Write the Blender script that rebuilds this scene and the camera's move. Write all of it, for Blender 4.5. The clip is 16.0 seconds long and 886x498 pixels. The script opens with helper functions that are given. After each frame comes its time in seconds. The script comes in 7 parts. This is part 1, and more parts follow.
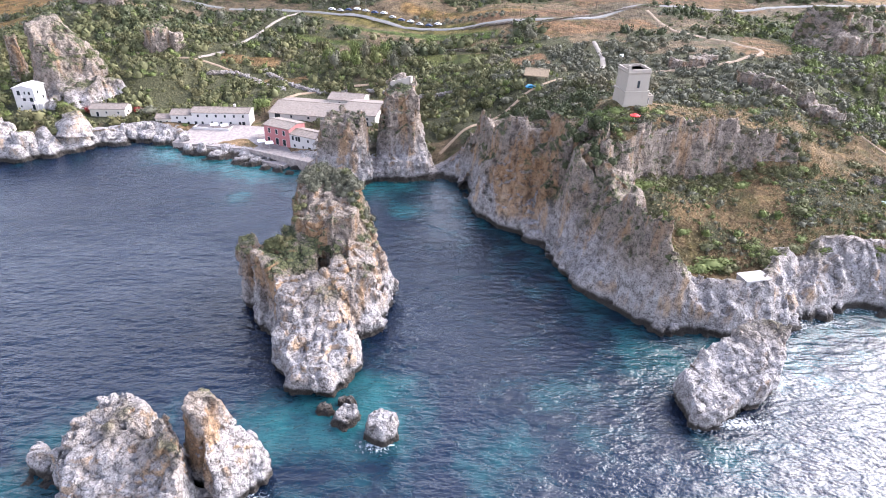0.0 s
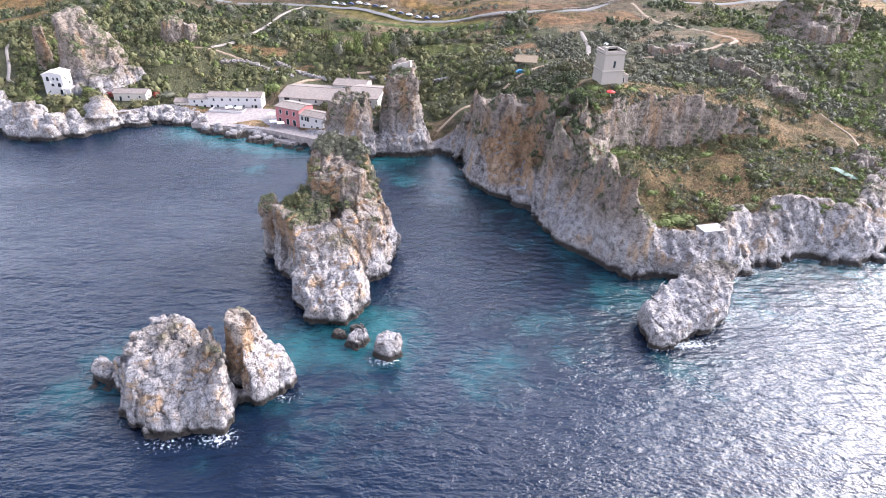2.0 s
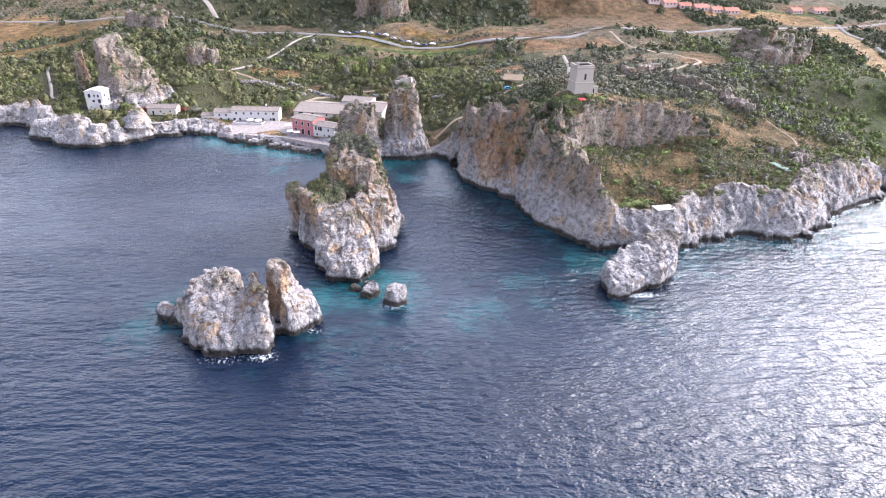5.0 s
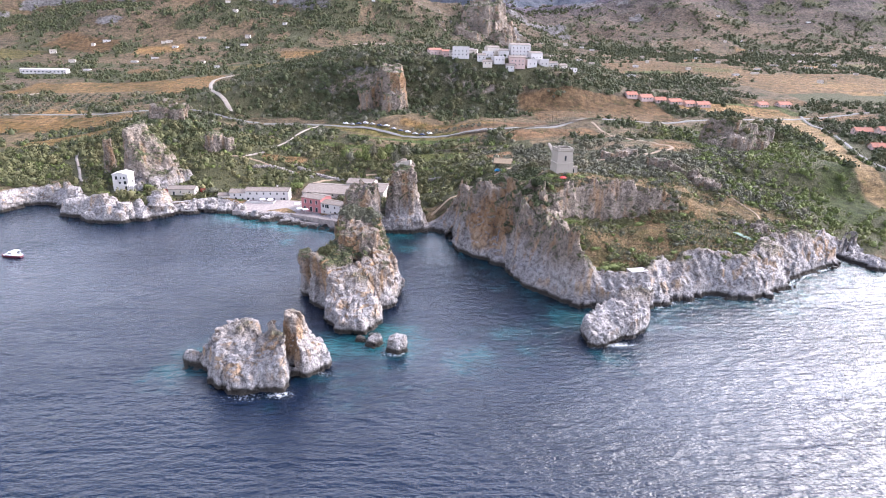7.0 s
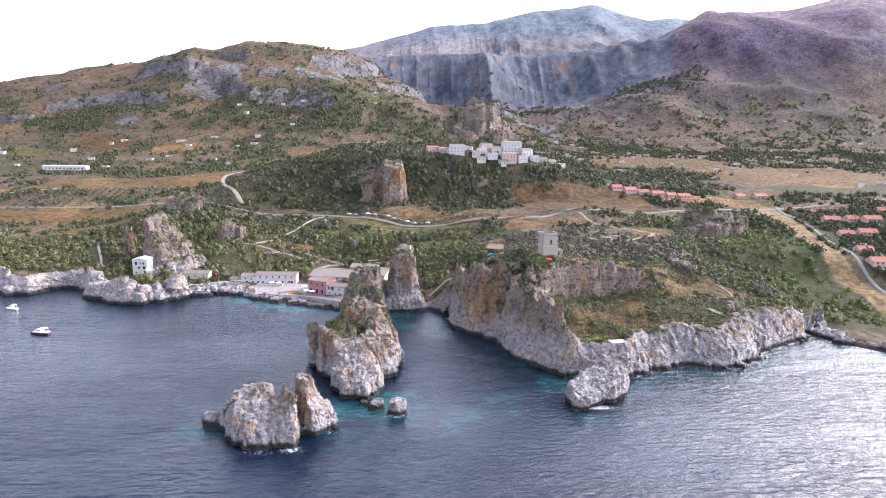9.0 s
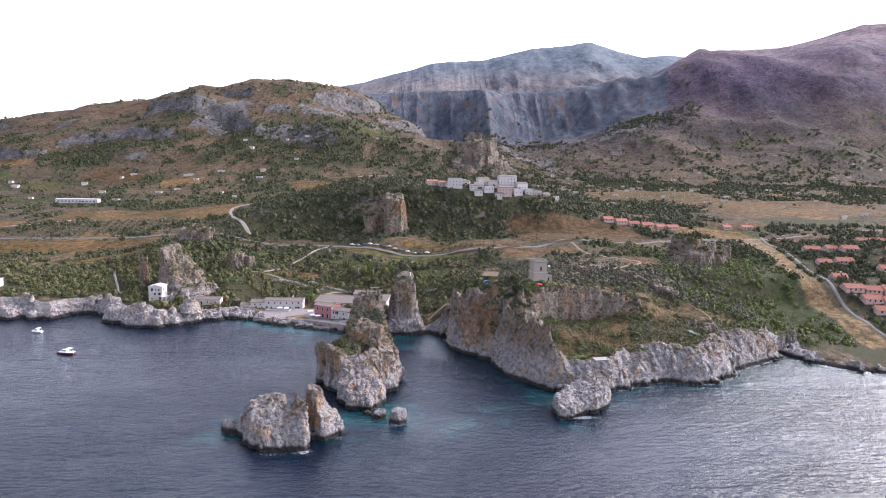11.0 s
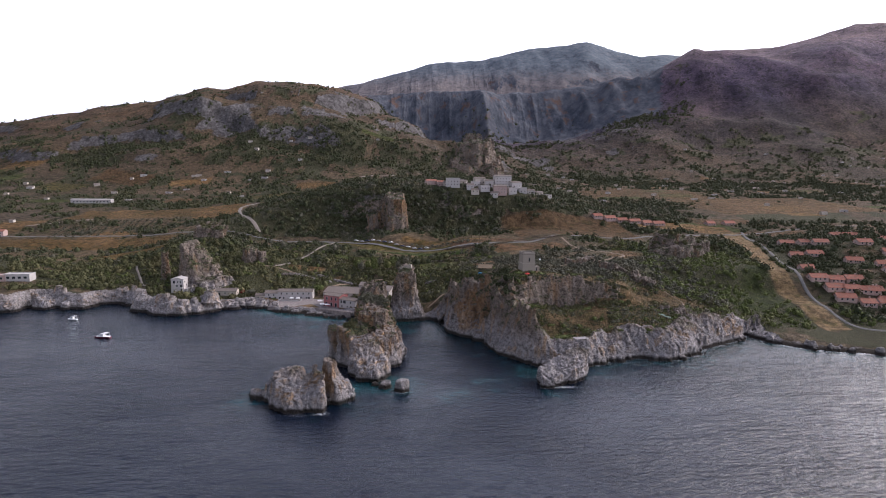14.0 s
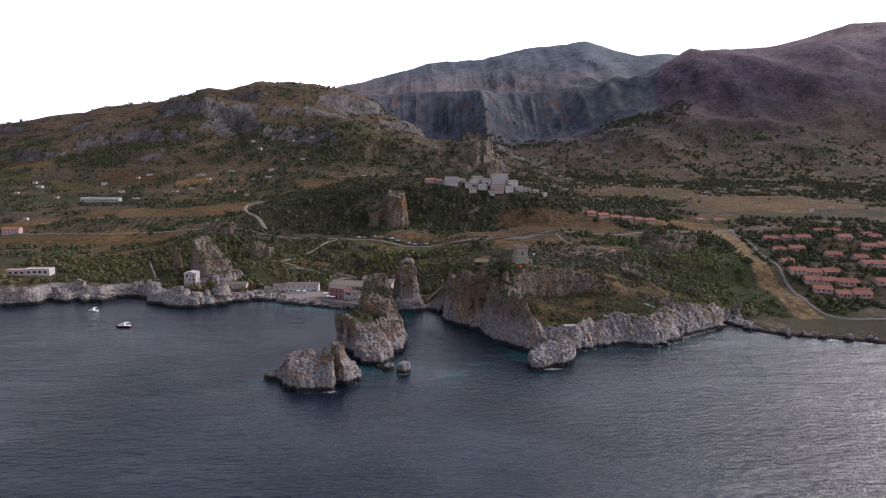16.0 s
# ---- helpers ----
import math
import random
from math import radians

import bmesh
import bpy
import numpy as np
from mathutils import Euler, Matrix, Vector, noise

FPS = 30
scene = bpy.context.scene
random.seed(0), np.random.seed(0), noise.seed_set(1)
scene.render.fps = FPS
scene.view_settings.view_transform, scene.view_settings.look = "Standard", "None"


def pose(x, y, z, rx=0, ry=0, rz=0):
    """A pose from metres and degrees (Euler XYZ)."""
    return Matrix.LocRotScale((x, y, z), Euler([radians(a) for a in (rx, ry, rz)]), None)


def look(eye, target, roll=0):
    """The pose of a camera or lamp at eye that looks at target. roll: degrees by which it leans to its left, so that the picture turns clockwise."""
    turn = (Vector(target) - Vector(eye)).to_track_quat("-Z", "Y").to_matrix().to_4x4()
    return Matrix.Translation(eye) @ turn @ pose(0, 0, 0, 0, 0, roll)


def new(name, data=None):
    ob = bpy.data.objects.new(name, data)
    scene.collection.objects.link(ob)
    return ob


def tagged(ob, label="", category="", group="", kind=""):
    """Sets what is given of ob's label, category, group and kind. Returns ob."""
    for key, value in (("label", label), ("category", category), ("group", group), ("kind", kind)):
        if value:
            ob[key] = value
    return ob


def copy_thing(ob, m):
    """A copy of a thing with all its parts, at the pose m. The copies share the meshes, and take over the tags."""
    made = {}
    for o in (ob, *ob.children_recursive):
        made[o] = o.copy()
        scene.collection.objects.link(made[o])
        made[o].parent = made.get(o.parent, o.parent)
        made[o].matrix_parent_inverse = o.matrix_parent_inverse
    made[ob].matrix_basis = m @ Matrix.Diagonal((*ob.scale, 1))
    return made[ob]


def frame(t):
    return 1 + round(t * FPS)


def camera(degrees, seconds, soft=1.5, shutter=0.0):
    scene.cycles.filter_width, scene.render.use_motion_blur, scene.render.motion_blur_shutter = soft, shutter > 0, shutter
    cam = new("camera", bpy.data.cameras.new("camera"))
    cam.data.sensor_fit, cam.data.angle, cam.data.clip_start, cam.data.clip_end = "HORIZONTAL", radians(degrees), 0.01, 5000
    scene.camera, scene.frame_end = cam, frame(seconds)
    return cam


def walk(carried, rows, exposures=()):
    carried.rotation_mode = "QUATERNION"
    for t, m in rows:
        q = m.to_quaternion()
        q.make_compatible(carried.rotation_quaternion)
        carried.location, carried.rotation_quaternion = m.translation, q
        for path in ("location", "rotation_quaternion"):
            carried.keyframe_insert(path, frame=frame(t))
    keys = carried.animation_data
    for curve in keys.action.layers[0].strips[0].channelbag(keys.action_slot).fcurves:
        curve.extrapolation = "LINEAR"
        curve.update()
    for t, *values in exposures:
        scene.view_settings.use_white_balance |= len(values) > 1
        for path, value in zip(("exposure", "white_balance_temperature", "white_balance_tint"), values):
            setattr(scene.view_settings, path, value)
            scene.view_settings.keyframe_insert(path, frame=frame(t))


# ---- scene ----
cam = camera(69.7, 16.0, soft=1.0)
PATH = [
    (0, (0.551, -170.964, 94.529), (0.597, -169.224, 93.544), 1.3),
    (0.5, (0.619, -177.528, 94.65), (0.667, -175.788, 93.665), 1.2),
    (1, (0.591, -183.99, 94.751), (0.64, -182.25, 93.766), 1.2),
    (1.5, (0.56, -190.573, 94.866), (0.611, -188.833, 93.882), 1.2),
    (2, (0.58, -197.029, 95.001), (0.631, -195.29, 94.015), 1.2),
    (2.5, (0.67, -203.543, 95.13), (0.722, -201.804, 94.144), 1.2),
    (3, (0.744, -210.012, 95.268), (0.796, -208.273, 94.28), 1.2),
    (5.5, (-0.366, -242.707, 95.92), (-0.304, -240.895, 95.077), 1.1),
    (6, (-0.549, -249.301, 96.02), (-0.484, -247.459, 95.244), 1.1),
    (6.5, (-0.76, -255.781, 96.143), (-0.692, -253.912, 95.434), 1.0),
    (7, (-0.803, -262.213, 96.223), (-0.734, -260.32, 95.582), 1.0),
    (7.5, (-0.738, -268.609, 96.302), (-0.669, -266.695, 95.727), 1.0),
    (8, (-0.662, -275.274, 96.373), (-0.592, -273.339, 95.871), 0.9),
    (8.5, (-0.612, -281.724, 96.544), (-0.542, -279.774, 96.109), 0.9),
    (9, (-0.665, -288.352, 96.601), (-0.594, -286.386, 96.241), 0.8),
    (9.5, (-0.565, -294.679, 96.705), (-0.495, -292.701, 96.413), 0.8),
    (12, (-0.149, -325.991, 98.065), (-0.079, -324.008, 97.809), 0.7),
    (12.5, (-0.189, -332.135, 98.282), (-0.118, -330.153, 98.025), 0.6),
    (13, (-0.273, -338.382, 98.506), (-0.203, -336.4, 98.248), 0.6),
    (13.5, (-0.251, -344.503, 98.741), (-0.181, -342.521, 98.482), 0.6),
    (14, (-0.227, -350.75, 98.994), (-0.157, -348.768, 98.733), 0.5),
    (14.5, (-0.117, -356.88, 99.208), (-0.046, -354.898, 98.946), 0.5),
    (15, (-0.107, -363.127, 99.366), (-0.037, -361.145, 99.103), 0.5),
    (15.5, (-0.209, -369.377, 99.495), (-0.138, -367.396, 99.23), 0.4),
    (16, (-0.484, -375.914, 99.588), (-0.413, -373.933, 99.323), 0.4),
]
walk(cam, [(t, look(eye, target, roll)) for t, eye, target, roll in PATH],
     exposures=[(0, 1.90, 5700, 13.5), (3.0, 1.82, 5700, 14), (7.0, 1.76, 5720, 15.5), (9.5, 1.46, 5760, 16.5), (12.0, 0.66, 5840, 17), (13.5, 0.16, 5920, 17.5), (16.0, -0.18, 6030, 17.5)])

# ---- world, sun ----
SUN_ELEV, SUN_AZ = radians(35), radians(64)      # azimuth clockwise from +y (inland), so the light comes from the east side
world = bpy.data.worlds.new("sky")
scene.world = world
world.use_nodes = True
wt = world.node_tree
wt.nodes.clear()
w_sky = wt.nodes.new("ShaderNodeTexSky")
w_sky.sky_type, w_sky.sun_disc = "NISHITA", False
w_sky.sun_elevation, w_sky.sun_rotation = SUN_ELEV, SUN_AZ
w_sky.air_density, w_sky.dust_density, w_sky.ozone_density = 1.0, 8.0, 1.0
w_cloud = wt.nodes.new("ShaderNodeMix")
w_cloud.data_type = "RGBA"
w_cloud.inputs[0].default_value = 0.76           # thin high cloud over most of the sky
w_dir, w_axis, w_lift = wt.nodes.new("ShaderNodeTexCoord"), wt.nodes.new("ShaderNodeSeparateXYZ"), wt.nodes.new("ShaderNodeMapRange")
w_lift.interpolation_type = "SMOOTHSTEP"
w_lift.inputs["From Min"].default_value, w_lift.inputs["From Max"].default_value = 0.36, 0.66
w_veil = wt.nodes.new("ShaderNodeMix")           # the veil is brightest low over the land and thins overhead
w_veil.data_type = "RGBA"
w_veil.inputs[6].default_value, w_veil.inputs[7].default_value = (13.2, 13.2, 13.9, 1), (1.4, 1.8, 3.0, 1)
wt.links.new(w_dir.outputs["Generated"], w_axis.inputs[0])
wt.links.new(w_axis.outputs[2], w_lift.inputs["Value"])
wt.links.new(w_lift.outputs[0], w_veil.inputs[0])
w_toward, w_side, w_glow = wt.nodes.new("ShaderNodeVectorMath"), wt.nodes.new("ShaderNodeMapRange"), wt.nodes.new("ShaderNodeMix")
w_toward.operation = "DOT_PRODUCT"               # the haze is brighter on the sun's side of the sky
w_toward.inputs[1].default_value = (math.sin(SUN_AZ), math.cos(SUN_AZ), 0)
wt.links.new(w_dir.outputs["Generated"], w_toward.inputs[0])
w_side.interpolation_type = "SMOOTHSTEP"
w_side.inputs["From Min"].default_value, w_side.inputs["From Max"].default_value = -0.55, 1.0
w_side.inputs["To Min"].default_value, w_side.inputs["To Max"].default_value = 0.66, 1.72
wt.links.new(w_toward.outputs["Value"], w_side.inputs["Value"])
w_glow.data_type, w_glow.blend_type = "RGBA", "MULTIPLY"
w_glow.inputs[0].default_value = 1.0
wt.links.new(w_veil.outputs[2], w_glow.inputs[6])
wt.links.new(w_side.outputs[0], w_glow.inputs[7])
wt.links.new(w_glow.outputs[2], w_cloud.inputs[7])
w_bg, w_out = wt.nodes.new("ShaderNodeBackground"), wt.nodes.new("ShaderNodeOutputWorld")
w_bg.inputs[1].default_value = 0.13
wt.links.new(w_sky.outputs[0], w_cloud.inputs[6])
wt.links.new(w_cloud.outputs[2], w_bg.inputs[0])
wt.links.new(w_bg.outputs[0], w_out.inputs[0])
sun = new("sun", bpy.data.lights.new("sun", "SUN"))
sun.data.energy, sun.data.angle, sun.data.color = 3.3, radians(44), (1.0, 0.90, 0.78)
sun.matrix_world = look((0, 0, 0), (-math.sin(SUN_AZ) * math.cos(SUN_ELEV), -math.cos(SUN_AZ) * math.cos(SUN_ELEV), -math.sin(SUN_ELEV)))


# ---- noise on arrays ----
def lattice(ix, iy, iz, seed):
    h = (ix.astype(np.int64) * 374761393 + iy.astype(np.int64) * 668265263 + iz.astype(np.int64) * 2147483647 + seed * 974634777) & 0xFFFFFFFF
    h = ((h ^ (h >> 13)) * 1274126177) & 0xFFFFFFFF
    h = ((h ^ (h >> 16)) * 2246822519) & 0xFFFFFFFF
    return ((h ^ (h >> 15)) & 0xFFFFFF) / float(0xFFFFFF)


def vnoise(x, y, z, seed=0):
    """Smooth value noise, -1 to 1."""
    x, y, z = np.broadcast_arrays(x, y, z)
    fx, fy, fz = np.floor(x), np.floor(y), np.floor(z)
    ux, uy, uz = x - fx, y - fy, z - fz
    ux, uy, uz = (u * u * u * (u * (u * 6 - 15) + 10) for u in (ux, uy, uz))
    total = 0
    for a in (0, 1):
        for b in (0, 1):
            for c in (0, 1):
                total = total + lattice(fx + a, fy + b, fz + c, seed) * (ux if a else 1 - ux) * (uy if b else 1 - uy) * (uz if c else 1 - uz)
    return total * 2 - 1


def fbm(x, y, z=0.0, scale=1.0, octaves=4, seed=0, gain=0.5):
    total, amp, norm = 0, 1.0, 0.0
    for n in range(octaves):
        k = 2.03 ** n / scale
        total = total + amp * vnoise(np.asarray(x) * k + 17.3 * n, np.asarray(y) * k - 9.1 * n, np.asarray(z) * k + 3.7 * n, seed + n)
        norm += amp
        amp *= gain
    return total / norm


def ridged(x, y, z=0.0, scale=1.0, octaves=4, seed=0):
    total, amp, norm = 0, 1.0, 0.0
    for n in range(octaves):
        k = 2.1 ** n / scale
        total = total + amp * (1 - 2 * np.abs(vnoise(np.asarray(x) * k + 5.3 * n, np.asarray(y) * k + 8.1 * n, np.asarray(z) * k - 2.7 * n, seed + n)))
        norm += amp
        amp *= 0.5
    return total / norm


def chunks(x, y, z, scale, seed=0):
    """Cellular noise: distance to the nearest and second nearest of scattered points, and a random height per cell."""
    x, y, z = np.asarray(x) / scale, np.asarray(y) / scale, np.asarray(z) / scale
    fx, fy, fz = np.floor(x), np.floor(y), np.floor(z)
    d1, d2, own = np.full(x.shape, 9.0), np.full(x.shape, 9.0), np.zeros(x.shape)
    for a in (-1, 0, 1):
        for b in (-1, 0, 1):
            for c in (-1, 0, 1):
                gx, gy, gz = fx + a, fy + b, fz + c
                d = np.sqrt((gx + lattice(gx, gy, gz, seed) - x) ** 2 + (gy + lattice(gx, gy, gz, seed + 1) - y) ** 2 + (gz + lattice(gx, gy, gz, seed + 2) - z) ** 2)
                near = d < d1
                d2 = np.where(near, d1, np.minimum(d2, d))
                own = np.where(near, lattice(gx, gy, gz, seed + 3), own)
                d1 = np.where(near, d, d1)
    return d1, d2, own


def smooth(e0, e1, v):
    u = np.clip((v - e0) / (e1 - e0), 0, 1)
    return u * u * (3 - 2 * u)


# ---- materials ----
def material(name):
    m = bpy.data.materials.new(name)
    m.use_nodes = True
    nt = m.node_tree
    return m, nt, nt.nodes["Principled BSDF"]


def node(nt, kind, **values):
    n = nt.nodes.new(kind)
    for k, v in values.items():
        n.inputs[k.replace("_", " ")].default_value = v
    return n


def noise_of(nt, scale, detail=6.0, rough=0.6, stretch=None, world_space=True):
    """A noise texture at real-world size; returns its value socket."""
    src = nt.nodes.new("ShaderNodeNewGeometry").outputs["Position"] if world_space else nt.nodes.new("ShaderNodeTexCoord").outputs["Object"]
    if stretch:
        mp = nt.nodes.new("ShaderNodeMapping")
        mp.inputs["Scale"].default_value = stretch
        nt.links.new(src, mp.inputs["Vector"])
        src = mp.outputs[0]
    n = node(nt, "ShaderNodeTexNoise", Scale=scale, Detail=detail, Roughness=rough)
    nt.links.new(src, n.inputs["Vector"])
    return n.outputs["Fac"]


def ramp(nt, fac, *stops):
    r = nt.nodes.new("ShaderNodeValToRGB")
    e = r.color_ramp.elements
    while len(e) < len(stops):
        e.new(0.5)
    for el, (p, c) in zip(e, stops):
        el.position, el.color = p, (*c, 1) if len(c) == 3 else c
    nt.links.new(fac, r.inputs[0])
    return r.outputs["Color"]


def step(nt, fac, lo, hi):
    r = nt.nodes.new("ShaderNodeMapRange")
    r.interpolation_type = "SMOOTHSTEP"
    r.inputs["From Min"].default_value, r.inputs["From Max"].default_value = lo, hi
    nt.links.new(fac, r.inputs["Value"])
    return r.outputs[0]


def mix(nt, fac, a, b, mode="MIX"):
    m = nt.nodes.new("ShaderNodeMix")
    m.data_type, m.blend_type = "RGBA", mode
    for sock, v in ((m.inputs[0], fac), (m.inputs[6], a), (m.inputs[7], b)):
        if isinstance(v, (int, float)):
            sock.default_value = v
        elif isinstance(v, tuple):
            sock.default_value = (*v, 1)
        else:
            nt.links.new(v, sock)
    return m.outputs[2]


def calc(nt, op, a, b=0.0):
    m = nt.nodes.new("ShaderNodeMath")
    m.operation = op
    for sock, v in zip(m.inputs, (a, b)):
        if isinstance(v, (int, float)):
            sock.default_value = v
        else:
            nt.links.new(v, sock)
    return m.outputs[0]


def attribute(nt, name, color=False):
    a = nt.nodes.new("ShaderNodeAttribute")
    a.attribute_name = name
    return a.outputs["Color" if color else "Fac"]


def relief(nt, bsdf, height, strength=0.6, distance=0.3):
    b = node(nt, "ShaderNodeBump", Strength=strength, Distance=distance)
    nt.links.new(height, b.inputs["Height"])
    nt.links.new(b.outputs[0], bsdf.inputs["Normal"])


def upward(nt):
    """How far the surface faces up, and its height above the sea."""
    g = nt.nodes.new("ShaderNodeNewGeometry")
    sn, sp = nt.nodes.new("ShaderNodeSeparateXYZ"), nt.nodes.new("ShaderNodeSeparateXYZ")
    nt.links.new(g.outputs["Normal"], sn.inputs[0])
    nt.links.new(g.outputs["Position"], sp.inputs[0])
    return sn.outputs[2], sp.outputs[2]


def limestone(nt, scale=1.0):
    """Colour and relief of weathered coastal limestone: pale lichen crust on top, ochre scars on the walls, a dark wet foot."""
    up, z = upward(nt)
    big, mid, fine = noise_of(nt, 0.09 * scale), noise_of(nt, 0.55 * scale, 7, 0.65), noise_of(nt, 2.6 * scale, 8, 0.75)
    tall = noise_of(nt, 0.26 * scale, 6, 0.6, (1, 1, 0.16))
    pale = ramp(nt, calc(nt, "ADD", calc(nt, "MULTIPLY", mid, 0.5), calc(nt, "MULTIPLY", fine, 0.5)), (0.37, (0.125, 0.112, 0.105)), (0.48, (0.30, 0.272, 0.26)), (0.60, (0.445, 0.41, 0.40)))
    ochre = ramp(nt, calc(nt, "ADD", calc(nt, "MULTIPLY", mid, 0.5), calc(nt, "MULTIPLY", tall, 0.5)), (0.36, (0.17, 0.100, 0.058)), (0.5, (0.35, 0.228, 0.135)), (0.64, (0.47, 0.345, 0.24)))
    scar = calc(nt, "MULTIPLY", step(nt, calc(nt, "ADD", tall, calc(nt, "MULTIPLY", attribute(nt, "stain"), 0.24)), 0.54, 0.74), step(nt, up, 0.85, 0.45))
    scar = calc(nt, "MULTIPLY", scar, step(nt, calc(nt, "ADD", z, calc(nt, "MULTIPLY", mid, 5.0)), 4.5, 8.5))
    col = mix(nt, scar, pale, ochre)
    col = mix(nt, calc(nt, "MULTIPLY", step(nt, fine, 0.47, 0.38), 0.75), col, (0.07, 0.060, 0.055))
    vor = nt.nodes.new("ShaderNodeTexVoronoi")
    vor.feature, vor.inputs["Scale"].default_value = "DISTANCE_TO_EDGE", 0.6 * scale
    warp = nt.nodes.new("ShaderNodeVectorMath")
    warp.operation = "MULTIPLY_ADD"
    warp.inputs[1].default_value = (2.2, 2.2, 2.2)
    nz = node(nt, "ShaderNodeTexNoise", Scale=0.7, Detail=5.0)
    gp = nt.nodes.new("ShaderNodeNewGeometry")
    nt.links.new(gp.outputs["Position"], nz.inputs["Vector"])
    nt.links.new(nz.outputs["Color"], warp.inputs[0])
    nt.links.new(gp.outputs["Position"], warp.inputs[2])
    nt.links.new(warp.outputs[0], vor.inputs["Vector"])
    crack = step(nt, vor.outputs["Distance"], 0.11, 0.0)
    col = mix(nt, calc(nt, "MULTIPLY", calc(nt, "MULTIPLY", crack, step(nt, mid, 0.56, 0.42)), 0.6), col, (0.07, 0.058, 0.050))
    fine = calc(nt, "SUBTRACT", fine, calc(nt, "MULTIPLY", crack, 0.5))
    lichen = calc(nt, "MULTIPLY", step(nt, calc(nt, "ADD", z, calc(nt, "MULTIPLY", big, 18.0)), 16.0, 27.0), 0.9)
    col = mix(nt, lichen, col, mix(nt, 1.0, col, (0.66, 0.57, 0.465), "MULTIPLY"))
    wet = step(nt, calc(nt, "ADD", z, calc(nt, "MULTIPLY", mid, -2.4)), 1.3, -0.1)
    col = mix(nt, wet, col, (0.040, 0.033, 0.027))
    height = calc(nt, "ADD", calc(nt, "MULTIPLY", fine, 0.85), mid)
    return col, height, up, z, big, mid, fine


def make_rock():
    m, nt, b = material("limestone")
    col, height, up, z, big, mid, fine = limestone(nt)
    moss = calc(nt, "MULTIPLY", step(nt, calc(nt, "ADD", big, calc(nt, "MULTIPLY", mid, 0.5)), 0.70, 0.84), step(nt, z, 11.0, 17.0))
    soil = calc(nt, "MULTIPLY", step(nt, calc(nt, "ADD", big, calc(nt, "MULTIPLY", mid, 0.6)), 0.78, 0.90), calc(nt, "MULTIPLY", step(nt, up, 0.35, 0.7), step(nt, z, 10.0, 15.0)))
    col = mix(nt, soil, col, ramp(nt, fine, (0.35, (0.06, 0.05, 0.03)), (0.6, (0.19, 0.145, 0.095))))
    leaf = ramp(nt, fine, (0.3, (0.03, 0.035, 0.015)), (0.7, (0.115, 0.12, 0.05)))
    col = mix(nt, calc(nt, "MULTIPLY", moss, step(nt, up, 0.1, 0.5)), col, leaf)
    nt.links.new(col, b.inputs["Base Color"])
    b.inputs["Roughness"].default_value = 0.9
    b.inputs["Specular IOR Level"].default_value = 0.25
    relief(nt, b, height, 0.9, 0.9)
    return m


